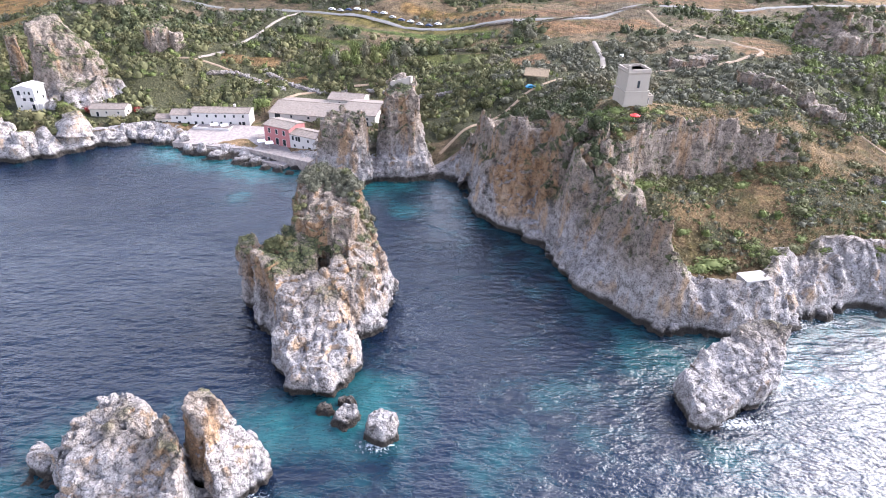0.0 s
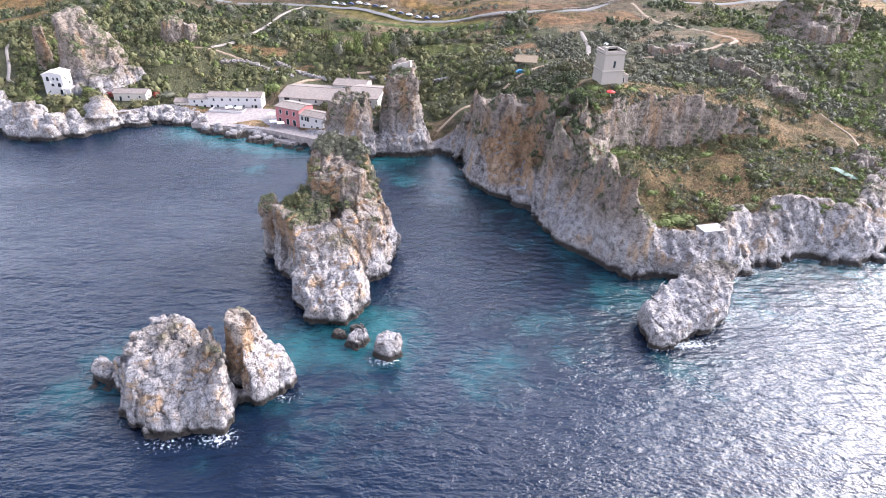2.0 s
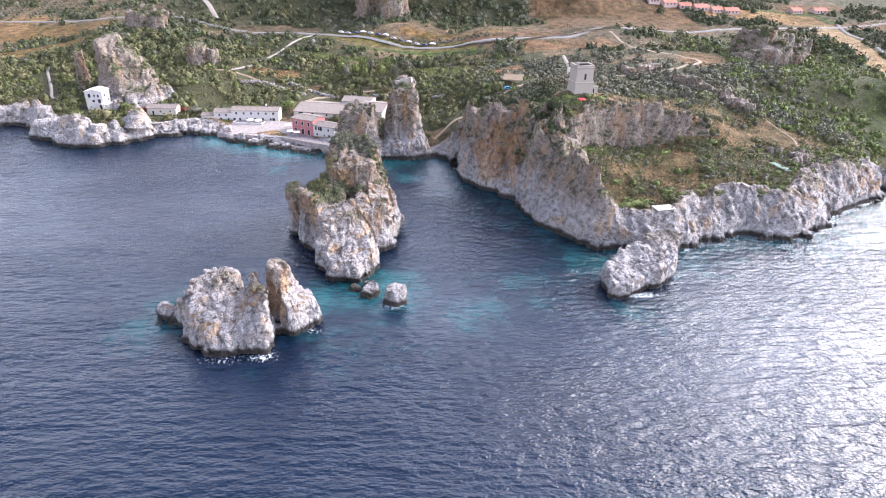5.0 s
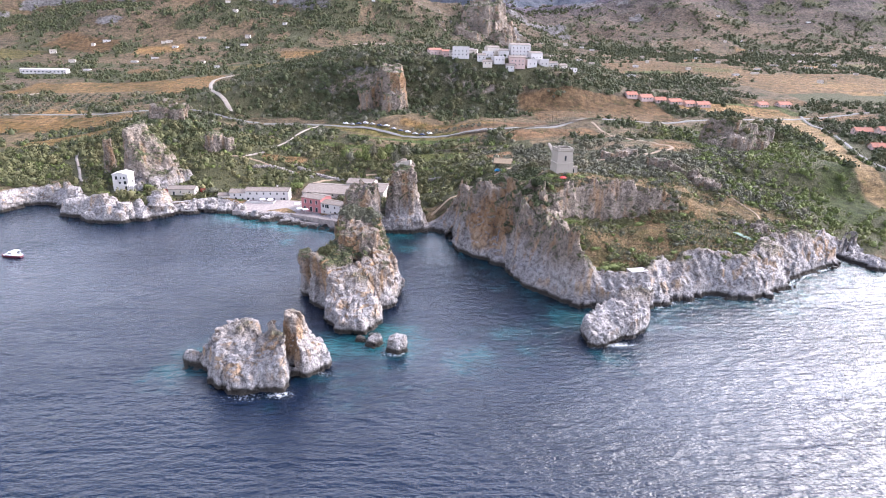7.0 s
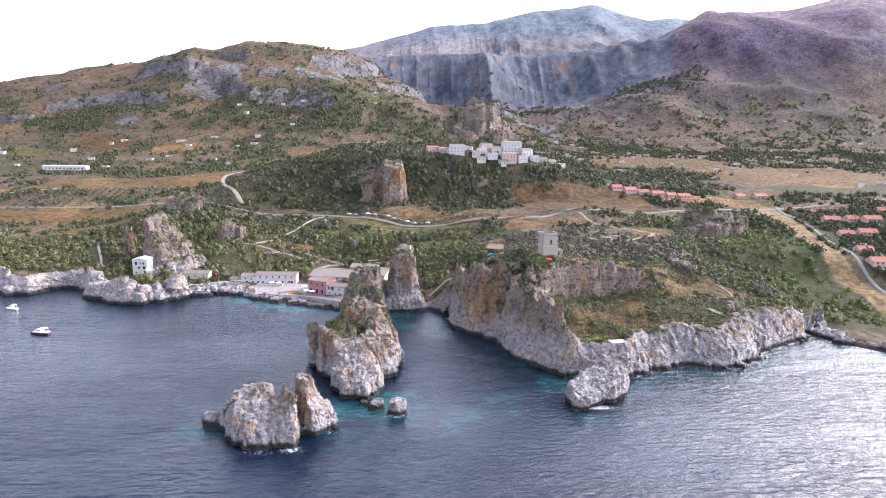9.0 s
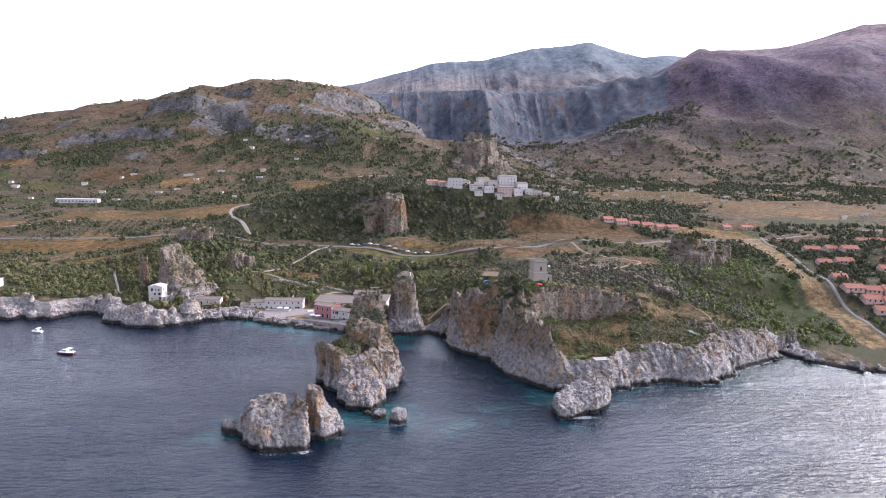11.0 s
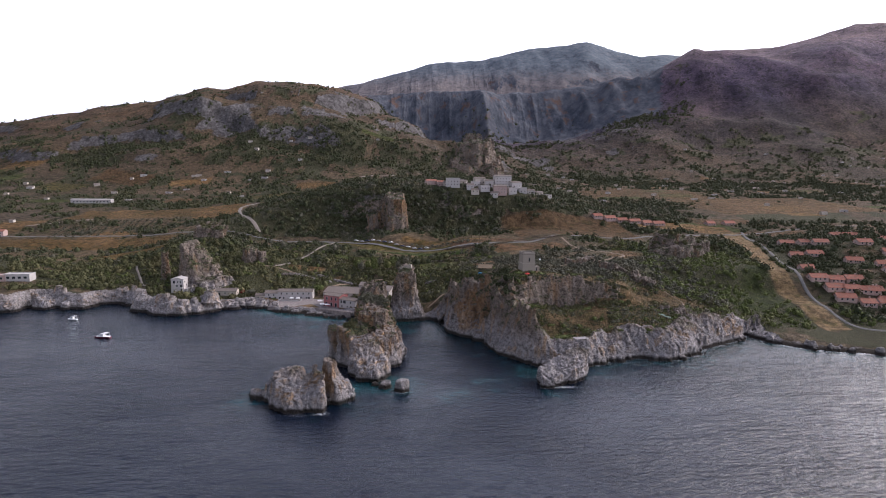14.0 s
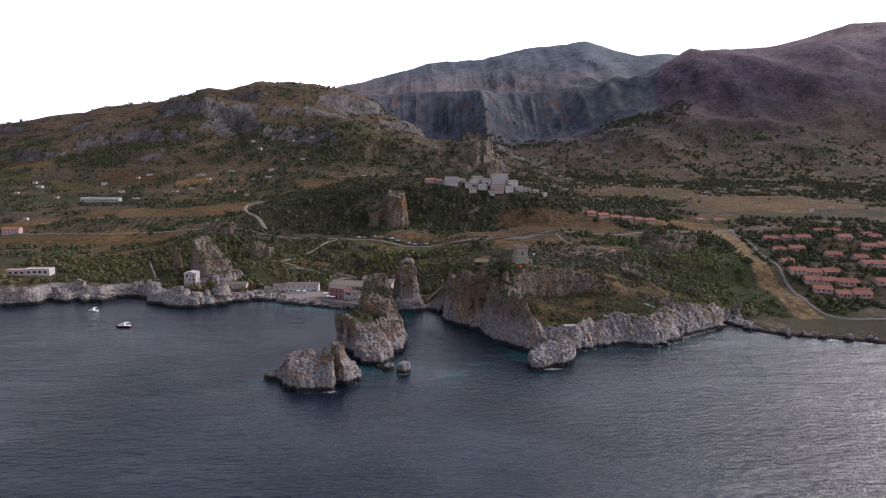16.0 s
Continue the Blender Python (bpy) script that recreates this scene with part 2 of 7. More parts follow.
def make_ground():
    m, nt, b = material("coastal_ground")
    col, height, up, z, big, mid, fine = limestone(nt)
    small = noise_of(nt, 1.3, 8, 0.65)
    dry = ramp(nt, small, (0.30, (0.0553, 0.0395, 0.0239)), (0.50, (0.1181, 0.0856, 0.0510)), (0.70, (0.1986, 0.1502, 0.0956)))
    dry = mix(nt, step(nt, big, 0.52, 0.62), dry, ramp(nt, small, (0.3, (0.041, 0.035, 0.016)), (0.7, (0.099, 0.084, 0.039))))
    patchy = noise_of(nt, 0.22, 6, 0.65)
    dry = mix(nt, 1.0, dry, ramp(nt, patchy, (0.36, (0.50, 0.50, 0.46)), (0.5, (0.95, 0.95, 0.95)), (0.64, (1.45, 1.42, 1.34))), "MULTIPLY")
    scrub = ramp(nt, small, (0.32, (0.0231, 0.0253, 0.0121)), (0.5, (0.0570, 0.0560, 0.0277)), (0.68, (0.1113, 0.1012, 0.0554)))
    edge = calc(nt, "MULTIPLY", calc(nt, "SUBTRACT", small, 0.5), 0.7)
    # tint holds field colours and the painted haze of the distant land
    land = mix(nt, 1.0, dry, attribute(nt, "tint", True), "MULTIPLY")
    land = mix(nt, step(nt, calc(nt, "ADD", attribute(nt, "green"), edge), 0.42, 0.58), land, scrub)
    huge, wide = noise_of(nt, 0.011, 6, 0.6), noise_of(nt, 0.045, 10, 0.72, (1, 1, 0.5))
    land = mix(nt, calc(nt, "MULTIPLY", step(nt, huge, 0.42, 0.62), 0.45), land, mix(nt, 1.0, land, (0.50, 0.52, 0.48), "MULTIPLY"))
    ribs = noise_of(nt, 0.055, 10, 0.74, (1, 1, 0.6))
    # crag rock blued for distance haze; the reddish patches below are its own colour
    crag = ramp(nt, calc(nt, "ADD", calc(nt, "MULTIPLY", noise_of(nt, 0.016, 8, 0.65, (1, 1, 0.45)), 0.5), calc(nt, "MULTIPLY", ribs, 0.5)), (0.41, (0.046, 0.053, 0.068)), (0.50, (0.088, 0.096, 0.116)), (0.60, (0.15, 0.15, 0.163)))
    crag = mix(nt, step(nt, noise_of(nt, 0.03, 4, 0.6, (1, 1, 0.3)), 0.54, 0.70), crag, (0.135, 0.085, 0.066))
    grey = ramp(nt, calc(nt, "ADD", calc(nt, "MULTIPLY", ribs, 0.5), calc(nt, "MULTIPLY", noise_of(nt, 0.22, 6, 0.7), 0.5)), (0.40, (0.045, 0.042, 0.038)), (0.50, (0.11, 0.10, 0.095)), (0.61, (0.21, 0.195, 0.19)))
    # plain grey rock nearby, haze-blued rock on the scarp and beyond
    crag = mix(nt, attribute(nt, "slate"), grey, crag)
    # farthest range: brown slopes, blue-grey tops; distance haze painted into the base colour
    land = mix(nt, attribute(nt, "upland_haze"), land, mix(nt, step(nt, calc(nt, "ADD", z, calc(nt, "MULTIPLY", wide, 420.0)), 730.0, 880.0), ramp(nt, wide, (0.38, (0.135, 0.125, 0.125)), (0.52, (0.185, 0.162, 0.152)), (0.66, (0.215, 0.182, 0.168))), ramp(nt, wide, (0.36, (0.085, 0.106, 0.124)), (0.50, (0.112, 0.133, 0.150)), (0.66, (0.145, 0.155, 0.163)))))
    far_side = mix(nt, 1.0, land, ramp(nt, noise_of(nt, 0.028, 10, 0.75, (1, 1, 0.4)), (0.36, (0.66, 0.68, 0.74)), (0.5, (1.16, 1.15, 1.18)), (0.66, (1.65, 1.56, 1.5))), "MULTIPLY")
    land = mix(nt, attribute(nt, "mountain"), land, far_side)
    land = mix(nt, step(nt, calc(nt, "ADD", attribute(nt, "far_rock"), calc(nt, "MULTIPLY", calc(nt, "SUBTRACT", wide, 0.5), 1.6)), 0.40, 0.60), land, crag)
    land = mix(nt, step(nt, calc(nt, "ADD", attribute(nt, "rock"), edge), 0.42, 0.58), land, col)
    nt.links.new(land, b.inputs["Base Color"])
    b.inputs["Roughness"].default_value = 0.95
    b.inputs["Specular IOR Level"].default_value = 0.15
    height = calc(nt, "ADD", calc(nt, "ADD", height, small), calc(nt, "MULTIPLY", attribute(nt, "far_rock"), calc(nt, "ADD", calc(nt, "MULTIPLY", ribs, 9.0), calc(nt, "MULTIPLY", wide, 5.0))))
    relief(nt, b, height, 0.8, 0.8)
    return m


def make_sea():
    m, nt, b = material("sea_water")
    deep = mix(nt, noise_of(nt, 0.012, 3), (0.0012, 0.0042, 0.0125), (0.0026, 0.0080, 0.0205))
    green = mix(nt, noise_of(nt, 0.11, 4), (0.008, 0.056, 0.062), (0.016, 0.088, 0.090))
    shal = step(nt, calc(nt, "ADD", attribute(nt, "shallow"), calc(nt, "MULTIPLY", calc(nt, "SUBTRACT", noise_of(nt, 0.13, 7, 0.65), 0.5), 1.3)), 0.16, 1.05)
    nt.links.new(mix(nt, shal, deep, green), b.inputs["Base Color"])
    foam = step(nt, calc(nt, "ADD", attribute(nt, "foam"), calc(nt, "MULTIPLY", calc(nt, "SUBTRACT", noise_of(nt, 1.5, 9, 0.78), 0.5), 2.6)), 0.60, 1.0)
    nt.links.new(mix(nt, foam, mix(nt, shal, deep, green), (0.75, 0.78, 0.80)), b.inputs["Base Color"])
    nt.links.new(calc(nt, "ADD", calc(nt, "MULTIPLY", foam, 0.6), 0.19), b.inputs["Roughness"])
    b.inputs["IOR"].default_value = 1.42
    swell = noise_of(nt, 0.14, 2, 0.5, (0.35, 1.0, 1))
    chop = noise_of(nt, 0.55, 2.5, 0.5, (0.45, 1.0, 1))
    ripple = noise_of(nt, 1.9, 3, 0.55, (0.6, 1.0, 1))
    h = calc(nt, "ADD", calc(nt, "MULTIPLY", swell, 1.15), calc(nt, "ADD", calc(nt, "MULTIPLY", chop, 0.85), calc(nt, "MULTIPLY", ripple, 0.30)))
    gust = step(nt, noise_of(nt, 0.016, 3, 0.6, (0.6, 1.0, 1)), 0.35, 0.65)
    h = calc(nt, "MULTIPLY", h, calc(nt, "ADD", calc(nt, "MULTIPLY", gust, 0.55), 0.7))
    relief(nt, b, h, 0.95, 1.0)
    return m


ROCK, GROUND, SEA = make_rock(), make_ground(), make_sea()


# ---- building helpers ----
def grid_mesh(name, xs, ys, px, py, pz):
    """A sheet from a table of places (rows along y, columns along x)."""
    r, c = px.shape
    me = bpy.data.meshes.new(name)
    co = np.stack([px, py, pz], -1).reshape(-1, 3).astype(np.float32)
    i = np.arange(r * c).reshape(r, c)
    quads = np.stack([i[:-1, :-1], i[:-1, 1:], i[1:, 1:], i[1:, :-1]], -1).reshape(-1, 4).astype(np.int32)
    fill(me, co, quads)
    return me


def fill(me, co, faces):
    n = faces.shape[1]
    me.vertices.add(len(co))
    me.vertices.foreach_set("co", np.ascontiguousarray(co, np.float32).ravel())
    me.loops.add(faces.size)
    me.loops.foreach_set("vertex_index", np.ascontiguousarray(faces, np.int32).ravel())
    me.polygons.add(len(faces))
    me.polygons.foreach_set("loop_start", np.arange(0, faces.size, n, dtype=np.int32))
    me.polygons.foreach_set("loop_total", np.full(len(faces), n, np.int32))
    me.update(calc_edges=True)
    me.validate()


def smooth_shade(me):
    me.polygons.foreach_set("use_smooth", np.ones(len(me.polygons), bool))


def set_attr(me, name, values):
    a = me.attributes.new(name, "FLOAT", "POINT")
    a.data.foreach_set("value", np.ascontiguousarray(values, np.float32).ravel())


# ---- the coast, as seen in plan: x, y of the waterline from west to east ----
COAST = np.array([
    -420, 48, -290, 64, -269, 72, -263, 86, -240, 80, -227, 78, -221, 95, -203, 92, -187, 74, -172, 63, -153, 63, -141, 72,
    -133, 80, -118, 85, -106, 78, -85, 67, -66, 60, -50, 57, -38, 52, -25, 46, -10, 47, 9, 48, 14, 42, 15, 24, 23, 14, 33, 4,
    39, -13, 40, -22, 46, -32, 52, -38, 60, -43, 74, -48, 86, -47, 97, -39, 110, -36, 133, -37, 150, -27, 155, -19, 175, -7,
    184, 0, 193, 12, 200, -3, 214, -19, 230, -21, 258, -34, 420, -95], float).reshape(-1, 2)


def resample(line, step):
    seg = np.hypot(*np.diff(line, axis=0).T)
    s = np.r_[0, np.cumsum(seg)]
    at = np.linspace(0, s[-1], int(s[-1] / step) + 1)
    return np.stack([np.interp(at, s, line[:, 0]), np.interp(at, s, line[:, 1])], -1), at


def wavering(line, step, amount, scale, seed):
    """The line cut finer and bent in and out."""
    pts, at = resample(line, step)
    tan = np.gradient(pts, axis=0)
    nrm = np.stack([-tan[:, 1], tan[:, 0]], -1) / (np.hypot(tan[:, 0], tan[:, 1])[:, None] + 1e-9)
    return pts + nrm * amount * fbm(at, 0 * at, 0.0, scale, 3, seed)[:, None]


SHORE = wavering(COAST, 3.0, 3.4, 15.0, 71)


def line_distance(line, x, y):
    best, side = np.full(x.shape, 1e9), np.zeros(x.shape)
    for (ax, ay), (bx, by) in zip(line[:-1], line[1:]):
        dx, dy = bx - ax, by - ay
        u = np.clip(((x - ax) * dx + (y - ay) * dy) / (dx * dx + dy * dy), 0, 1)
        ex, ey = x - ax - u * dx, y - ay - u * dy
        d = ex * ex + ey * ey
        near = d < best
        best = np.where(near, d, best)
        side = np.where(near, dx * ey - dy * ex, side)
    return np.sqrt(best), side


def coast_distance(x, y):
    """Metres inland of the waterline (negative at sea)."""
    inland = y > np.interp(x, COAST[:, 0], COAST[:, 1])
    out = np.where(inland, 500.0, -500.0)
    near = (np.abs(x) < 425) & (y < 240) & (y > -160)
    d, side = line_distance(SHORE, x[near], y[near])
    far = d > 12
    out[near] = d * np.where(far, np.where(inland[near], 1, -1), np.where(side > 0, 1, -1))
    return out


# ---- heights of the land ----
LOW = np.array([  # the shore terraces: x, y, z
    58, -21, 12, 75, -32, 9.5, 91, -22, 12.5, 119, -24, 14.0, 144, -16, 15.0, 150, 15, 16, 120, 8, 17, 92, 4, 17, 62, -6, 21, 170, 12, 14,
    188, 26, 11.5, 181, 44, 15, 240, 11, 3, 206, 149, 18, 150, 60, 22, 316, 155, 29, 253, 60, 10, 300, 30, 6, 220, 15, 4, 160, -2, 15, 285, 100, 18, 330, 105, 19, 390, 90, 17, 205, 10, 2.5, 203, 22, 4, 216, 3, 2, 232, -6, 2, 255, -14, 2, 212, 26, 6], float).reshape(-1, 3)
HIGH = np.array([  # the headland's back and the land behind the bay
    29, 38, 26, 40, 24, 32, 48, 14, 34, 57, 9, 35, 62, 26, 38, 80, 28, 35, 94, 30, 30, 115, 26, 28, 147, 80, 28, 148, 148, 30, 70, 80, 30, 47, 109, 23,
    20, 75, 13, 58, -4, 24, 0, 54, 2, -2, 70, 7, -15, 110, 5, -45, 125, 5, -62, 74, 3, -45, 95, 4, -92, 84, 2.5, -80, 105, 3.5, -80, 135, 9, -40, 170, 14, -140, 145, 18, -139, 181, 24, -110, 110, 5], float).reshape(-1, 3)
WEST = np.array([
    -140, 100, 5, -172, 100, 7, -200, 110, 9, -175, 80, 5, -280, 105, 11, -330, 200, 17, -190, 215, 32, -190, 339, 42, -213, 412, 43,
    -365, 329, 24, -90, 250, 25, -20, 215, 20, -20, 270, 33, 60, 230, 33, 120, 260, 36, 234, 190, 26, 303, 282, 29, 253, 345, 37,
    264, 209, 30, 376, 185, 37, 450, 350, 40, 310, 125, 23, 380, 120, 25], float).reshape(-1, 3)
STATION_Y = -376.0


def spread(points, x, y, power=3.0, soft=6.0):
    top, under = 0, 0
    for px, py, pz in points:
        w = ((x - px) ** 2 + (y - py) ** 2 + soft * soft) ** (-power / 2)
        top, under = top + w * pz, under + w
    return top / under


def crest(u, *pairs):
    return np.interp(u, pairs[0::2], pairs[1::2])


def scarp_side(x, y):
    """Positive above the crag band that divides the headland's back from its seaward terrace."""
    return y - np.interp(x, [38, 50, 60, 92, 116, 126, 140, 170], [0, 0, 4, 17, 17, 30, 60, 95])


def cliff_width(x, y):
    w = 3.2 + 4.0 * smooth(30, 5, x) + 4.0 * smooth(58, 70, x) + 3.5 * smooth(80, 96, x) * smooth(178, 160, x) + 6.0 * smooth(190, 205, x)
    return w + 8.0 * np.exp(-((x - 44) / 9.0) ** 2 - ((y + 20) / 14.0) ** 2) + 8.5 * np.exp(-((x - 33) / 13.0) ** 2 - ((y - 14) / 17.0) ** 2)


def land_height(x, y, sd):
    dist = y - STATION_Y
    u = x / dist
    high = spread(np.concatenate([HIGH, WEST]), x, y)
    low = spread(np.concatenate([LOW, WEST[-8:], HIGH[7:9]]), x, y)
    wob = 3.0 * fbm(x, y, 0, 11, 3, 5)
    up = smooth(-1.5, 2.5, scarp_side(x, y) + wob) * smooth(128, 112, x) + smooth(-14, 16, scarp_side(x, y)) * smooth(112, 128, x)
    split = smooth(38, 56, x + y * 0.3) * np.maximum(smooth(120, 90, y), smooth(150, 200, x))
    near = high * (1 - split) + split * (up * high + (1 - up) * low)
    # plain that rises slowly inland
    plain = 34 + 0.066 * np.clip(y - 300, 0, 450) + 0.036 * np.clip(y - 750, 0, 1500) + 5 * fbm(x, y, 0, 220, 3, 21) - 8 * smooth(-100, -500, x)
    z = near * smooth(380, 240, y) + plain * smooth(240, 380, y)
    # the village hill
    hill = smooth(292, 350, y + 0.08 * np.abs(x + 40) + 8 * fbm(x, y, 0, 45, 3, 9)) * smooth(640, 400, y) * np.exp(-(np.abs(x - 10) / 165.0) ** 3)
    z = z + hill * (40 + 4 * fbm(x, y, 0, 40, 3, 8))
    # ranges, by the fan of bearings from the bay
    ua = u + 0.010 * fbm(x, y, 0, 300, 3, 31)
    west_hill = crest(ua, -1.2, 90, -0.66, 176, -0.57, 208, -0.48, 231, -0.39, 247, -0.35, 262, -0.32, 284, -0.29, 279, -0.24, 304, -0.18, 303, -0.13, 288, -0.09, 262, -0.04, 214, 0.014, 160, 0.085, 110, 0.2, 60)
    scarp = crest(ua, -0.3, 200, -0.09, 310, -0.04, 319, 0.05, 329, 0.14, 333, 0.18, 338, 0.23, 357, 0.30, 392, 0.34, 380, 0.45, 330, 0.7, 250)
    far = crest(ua, -0.4, 300, -0.12, 568, -0.04, 652, 0.014, 718, 0.10, 751, 0.17, 817, 0.25, 867, 0.307, 801, 0.34, 780, 0.378, 801, 0.42, 780, 0.6, 640)
    right = crest(ua, 0.16, 120, 0.26, 270, 0.36, 441, 0.42, 551, 0.49, 570, 0.53, 575, 0.58, 612, 0.66, 680, 0.73, 698, 0.9, 710, 1.6, 720)
    talus = crest(ua, -0.14, 60, -0.03, 140, 0.05, 158, 0.14, 166, 0.23, 182, 0.34, 210, 0.45, 210, 0.7, 200)
    rug = ridged(x, y, 0, 380, 5, 41)
    for top, foot, peak, back, r in ((west_hill, 880, 1720, 3000, 30), (talus, 1250, 1960, 3600, 26), (scarp, 1880, 2150, 3600, 14), (far, 2500, 4150, 5900, 40), (right, 1250, 2750, 5000, 34)):
        p = smooth(foot, peak, dist + 60 * fbm(x, y, 0, 260, 3, 37)) ** 1.35 if top is not scarp else smooth(foot, peak, dist + 110 * rug) ** 0.8
        m = z + (top - z) * p * smooth(back, peak + 50, dist) + r * (rug - 0.15) * 4 * p * (1 - p)
        z = np.maximum(z, m)
    hillside = smooth(0.10, 0.02, u) * smooth(950, 1150, dist) * smooth(2500, 2100, dist)
    for level, rise, seed in ((112, 16, 81), (172, 22, 82), (232, 26, 83)):
        band = z - level + 26 * fbm(x, y, 0, 190, 4, seed)
        z = z + hillside * (rise * smooth(-9, 5, band) - rise * smooth(-60, 60, band)) * smooth(-0.1, 0.25, fbm(x, y, 0, 240, 2, seed + 5) + 0.12)
    u = np.clip(((x - 36) * 17 + (y - 1) * 11) / 410.0, 0, 1)
    z = z - 12 * np.exp(-((x - 36 - 17 * u) ** 2 + (y - 1 - 11 * u) ** 2) / 14.0) * smooth(1.02, 0.7, u)
    bump = lambda bx, by, r, h, p=2.0: h * np.exp(-(((x - bx) ** 2 + (y - by) ** 2) / r ** 2) ** (p / 2))
    z = z + bump(108, 940, 60, 14) + bump(70, 960, 120, 40) + bump(-470, 860, 130, 30) + bump(-640, 980, 180, 12) + bump(-455, 985, 80, 30, 3) + bump(-150, 900, 70, 26, 3) + bump(-30, 880, 60, 22, 3)
    # roughness of the open land
    z = z + smooth(8, 60, sd) * (0.9 * fbm(x, y, 0, 22, 4, 3) + 0.35 * fbm(x, y, 0, 5, 3, 4)) + smooth(500, 1500, y) * 9 * ridged(x, y, 0, 120, 4, 12)
    # the cliff at the water
    c = np.clip(sd / cliff_width(x, y), 0, 1)
    return np.where(sd > 0, z * c ** 0.6, np.maximum(sd * 0.55, -16.0))


def axis(lo, fine_lo, fine_hi, hi, fine, growth):
    out, s, v = [], fine, fine_hi
    mid = np.arange(fine_lo, fine_hi + fine / 2, fine)
    up, s, v = [], fine, mid[-1]
    while v < hi:
        s *= growth
        v += s
        up.append(v)
    down, s, v = [], fine, mid[0]
    while v > lo:
        s *= growth
        v -= s
        down.append(v)
    return np.concatenate([down[::-1], mid, up])


WOODED = [  # where scrub and woods are thicker or thinner: x, y, half widths, amount
    (85, 95, 60, 50, 0.75), (-150, 150, 130, 60, 0.34), (-60, 165, 60, 35, 0.15), (-190, 165, 55, 60, 0.40), (-130, 195, 60, 35, 0.40), (-20, 150, 55, 30, 0.35), (18, 95, 25, 30, 0.45), (15, 322, 150, 34, 0.55), (-130, 335, 100, 55, 0.45),
    (345, 150, 85, 110, 0.40), (-330, 170, 80, 55, 0.35), (205, 95, 28, 70, 0.42), (185, 40, 20, 25, 0.3), (205, 40, 14, 20, 0.45), (100, -2, 65, 24, 0.16), (72, -16, 24, 14, 0.25), (130, -4, 30, 14, 0.25), (160, 10, 20, 20, 0.2), (-110, 130, 35, 16, 0.4), (60, 160, 40, 30, 0.3), (160, 420, 90, 60, 0.3)]
FIELDS = [  # x, y, half sizes, turn, red, green, blue
    (150, 280, 62, 34, 8, 1.05, 0.88, 0.74), (-22, 232, 62, 9, -22, 0.95, 1.05, 0.55), (-10, 212, 50, 5, -20, 0.5, 0.9, 0.35), (-330, 262, 95, 20, -2, 1.1, 0.9, 0.52), (-330, 425, 80, 38, 4, 1.1, 0.92, 0.6),
    (-240, 425, 26, 60, 8, 1.3, 1.05, 0.7), (480, 505, 120, 75, 10, 1.15, 0.98, 0.78), (340, 620, 90, 60, 0, 1.0, 0.85, 0.68), (62, 222, 36, 10, 4, 1.0, 0.8, 0.72), (-480, 330, 60, 24, 0, 1.0, 0.85, 0.5)]

plots = np.random.RandomState(44)
PALETTE = ((1.45, 1.2, 0.85), (1.2, 0.98, 0.66), (0.55, 0.85, 0.40), (0.95, 0.78, 0.62), (0.75, 0.85, 0.5), (1.6, 1.3, 0.9))
for k in range(46):
    plot_y = 285 + 640 * plots.rand() ** 1.2
    plot_x = (plots.rand() * 1.5 - 0.75) * (plot_y + 376)
    if abs(plot_x - 20) > 190 or plot_y > 470:
        FIELDS.append((plot_x, plot_y, 16 + 34 * plots.rand(), 9 + 18 * plots.rand(), plots.rand() * 40 - 20) + PALETTE[k % 6])
FIELDS += [(-76, 74, 30, 13, -22, 2.3, 2.05, 1.85), (-104, 88, 12, 6, -10, 1.9, 1.7, 1.5), (-60, 205, 26, 6, -14, 0.6, 0.95, 0.42), (20, 240, 40, 6, -16, 1.3, 1.1, 0.7), (-95, 172, 16, 7, 10, 1.25, 1.05, 0.78), (-70, 150, 12, 6, 20, 1.2, 1.0, 0.8), (95, 200, 34, 10, 12, 1.25, 1.0, 0.82), (-250, 200, 30, 10, 8, 1.2, 1.05, 0.6), (10, 168, 22, 8, -8, 0.65, 0.95, 0.45), (46, 150, 12, 9, 10, 1.2, 0.95, 0.8), (165, 150, 12, 26, -20, 1.2, 0.98, 0.8)]


def strip_field(x, y):
    """The mown strip that runs down to the eastern shore."""
    lo = np.interp(y, [0, 20, 94, 300], [242, 243, 254, 309])
    hi = np.interp(y, [0, 20, 94, 300], [257, 258, 267, 331])
    return smooth(-0.6, 0.8, x - lo) * smooth(-0.6, 0.8, hi - x) * smooth(8, 13, y) * smooth(306, 298, y)


def in_field(x, y, f):
    c, s = math.cos(radians(f[4])), math.sin(radians(f[4]))
    u, v = (x - f[0]) * c + (y - f[1]) * s, -(x - f[0]) * s + (y - f[1]) * c
    out = np.zeros(np.shape(x))
    near = (np.abs(u) < f[2] + 6) & (np.abs(v) < f[3] + 6)
    if near.any():
        wob = 3 * fbm(x[near], y[near], 0, 25, 2, 55)
        out[near] = smooth(2, -2, np.abs(u[near]) - f[2] + wob) * smooth(2, -2, np.abs(v[near]) - f[3] + wob)
    return out


def cover(x, y):
    """How green the ground is, 0 to 1."""
    g = 0.43 + 0.85 * fbm(x, y, 0, 30, 4, 51) + 0.40 * fbm(x, y, 0, 8, 3, 52)
    for cx, cy, rx, ry, a in WOODED:
        g = g + a * np.exp(-((x - cx) / rx) ** 2 - ((y - cy) / ry) ** 2)
    g = g + 0.10 * smooth(420, 520, y) * smooth(1200, 800, y) + 0.5 * fbm(x, y, 0, 90, 3, 57) * smooth(380, 500, y) - 0.16 * smooth(820, 1000, y) - 0.5 * smooth(1150, 1500, y)
    for f in FIELDS:
        g = g - 0.8 * in_field(x, y, f)
    return np.clip(g - strip_field(x, y), 0, 1)


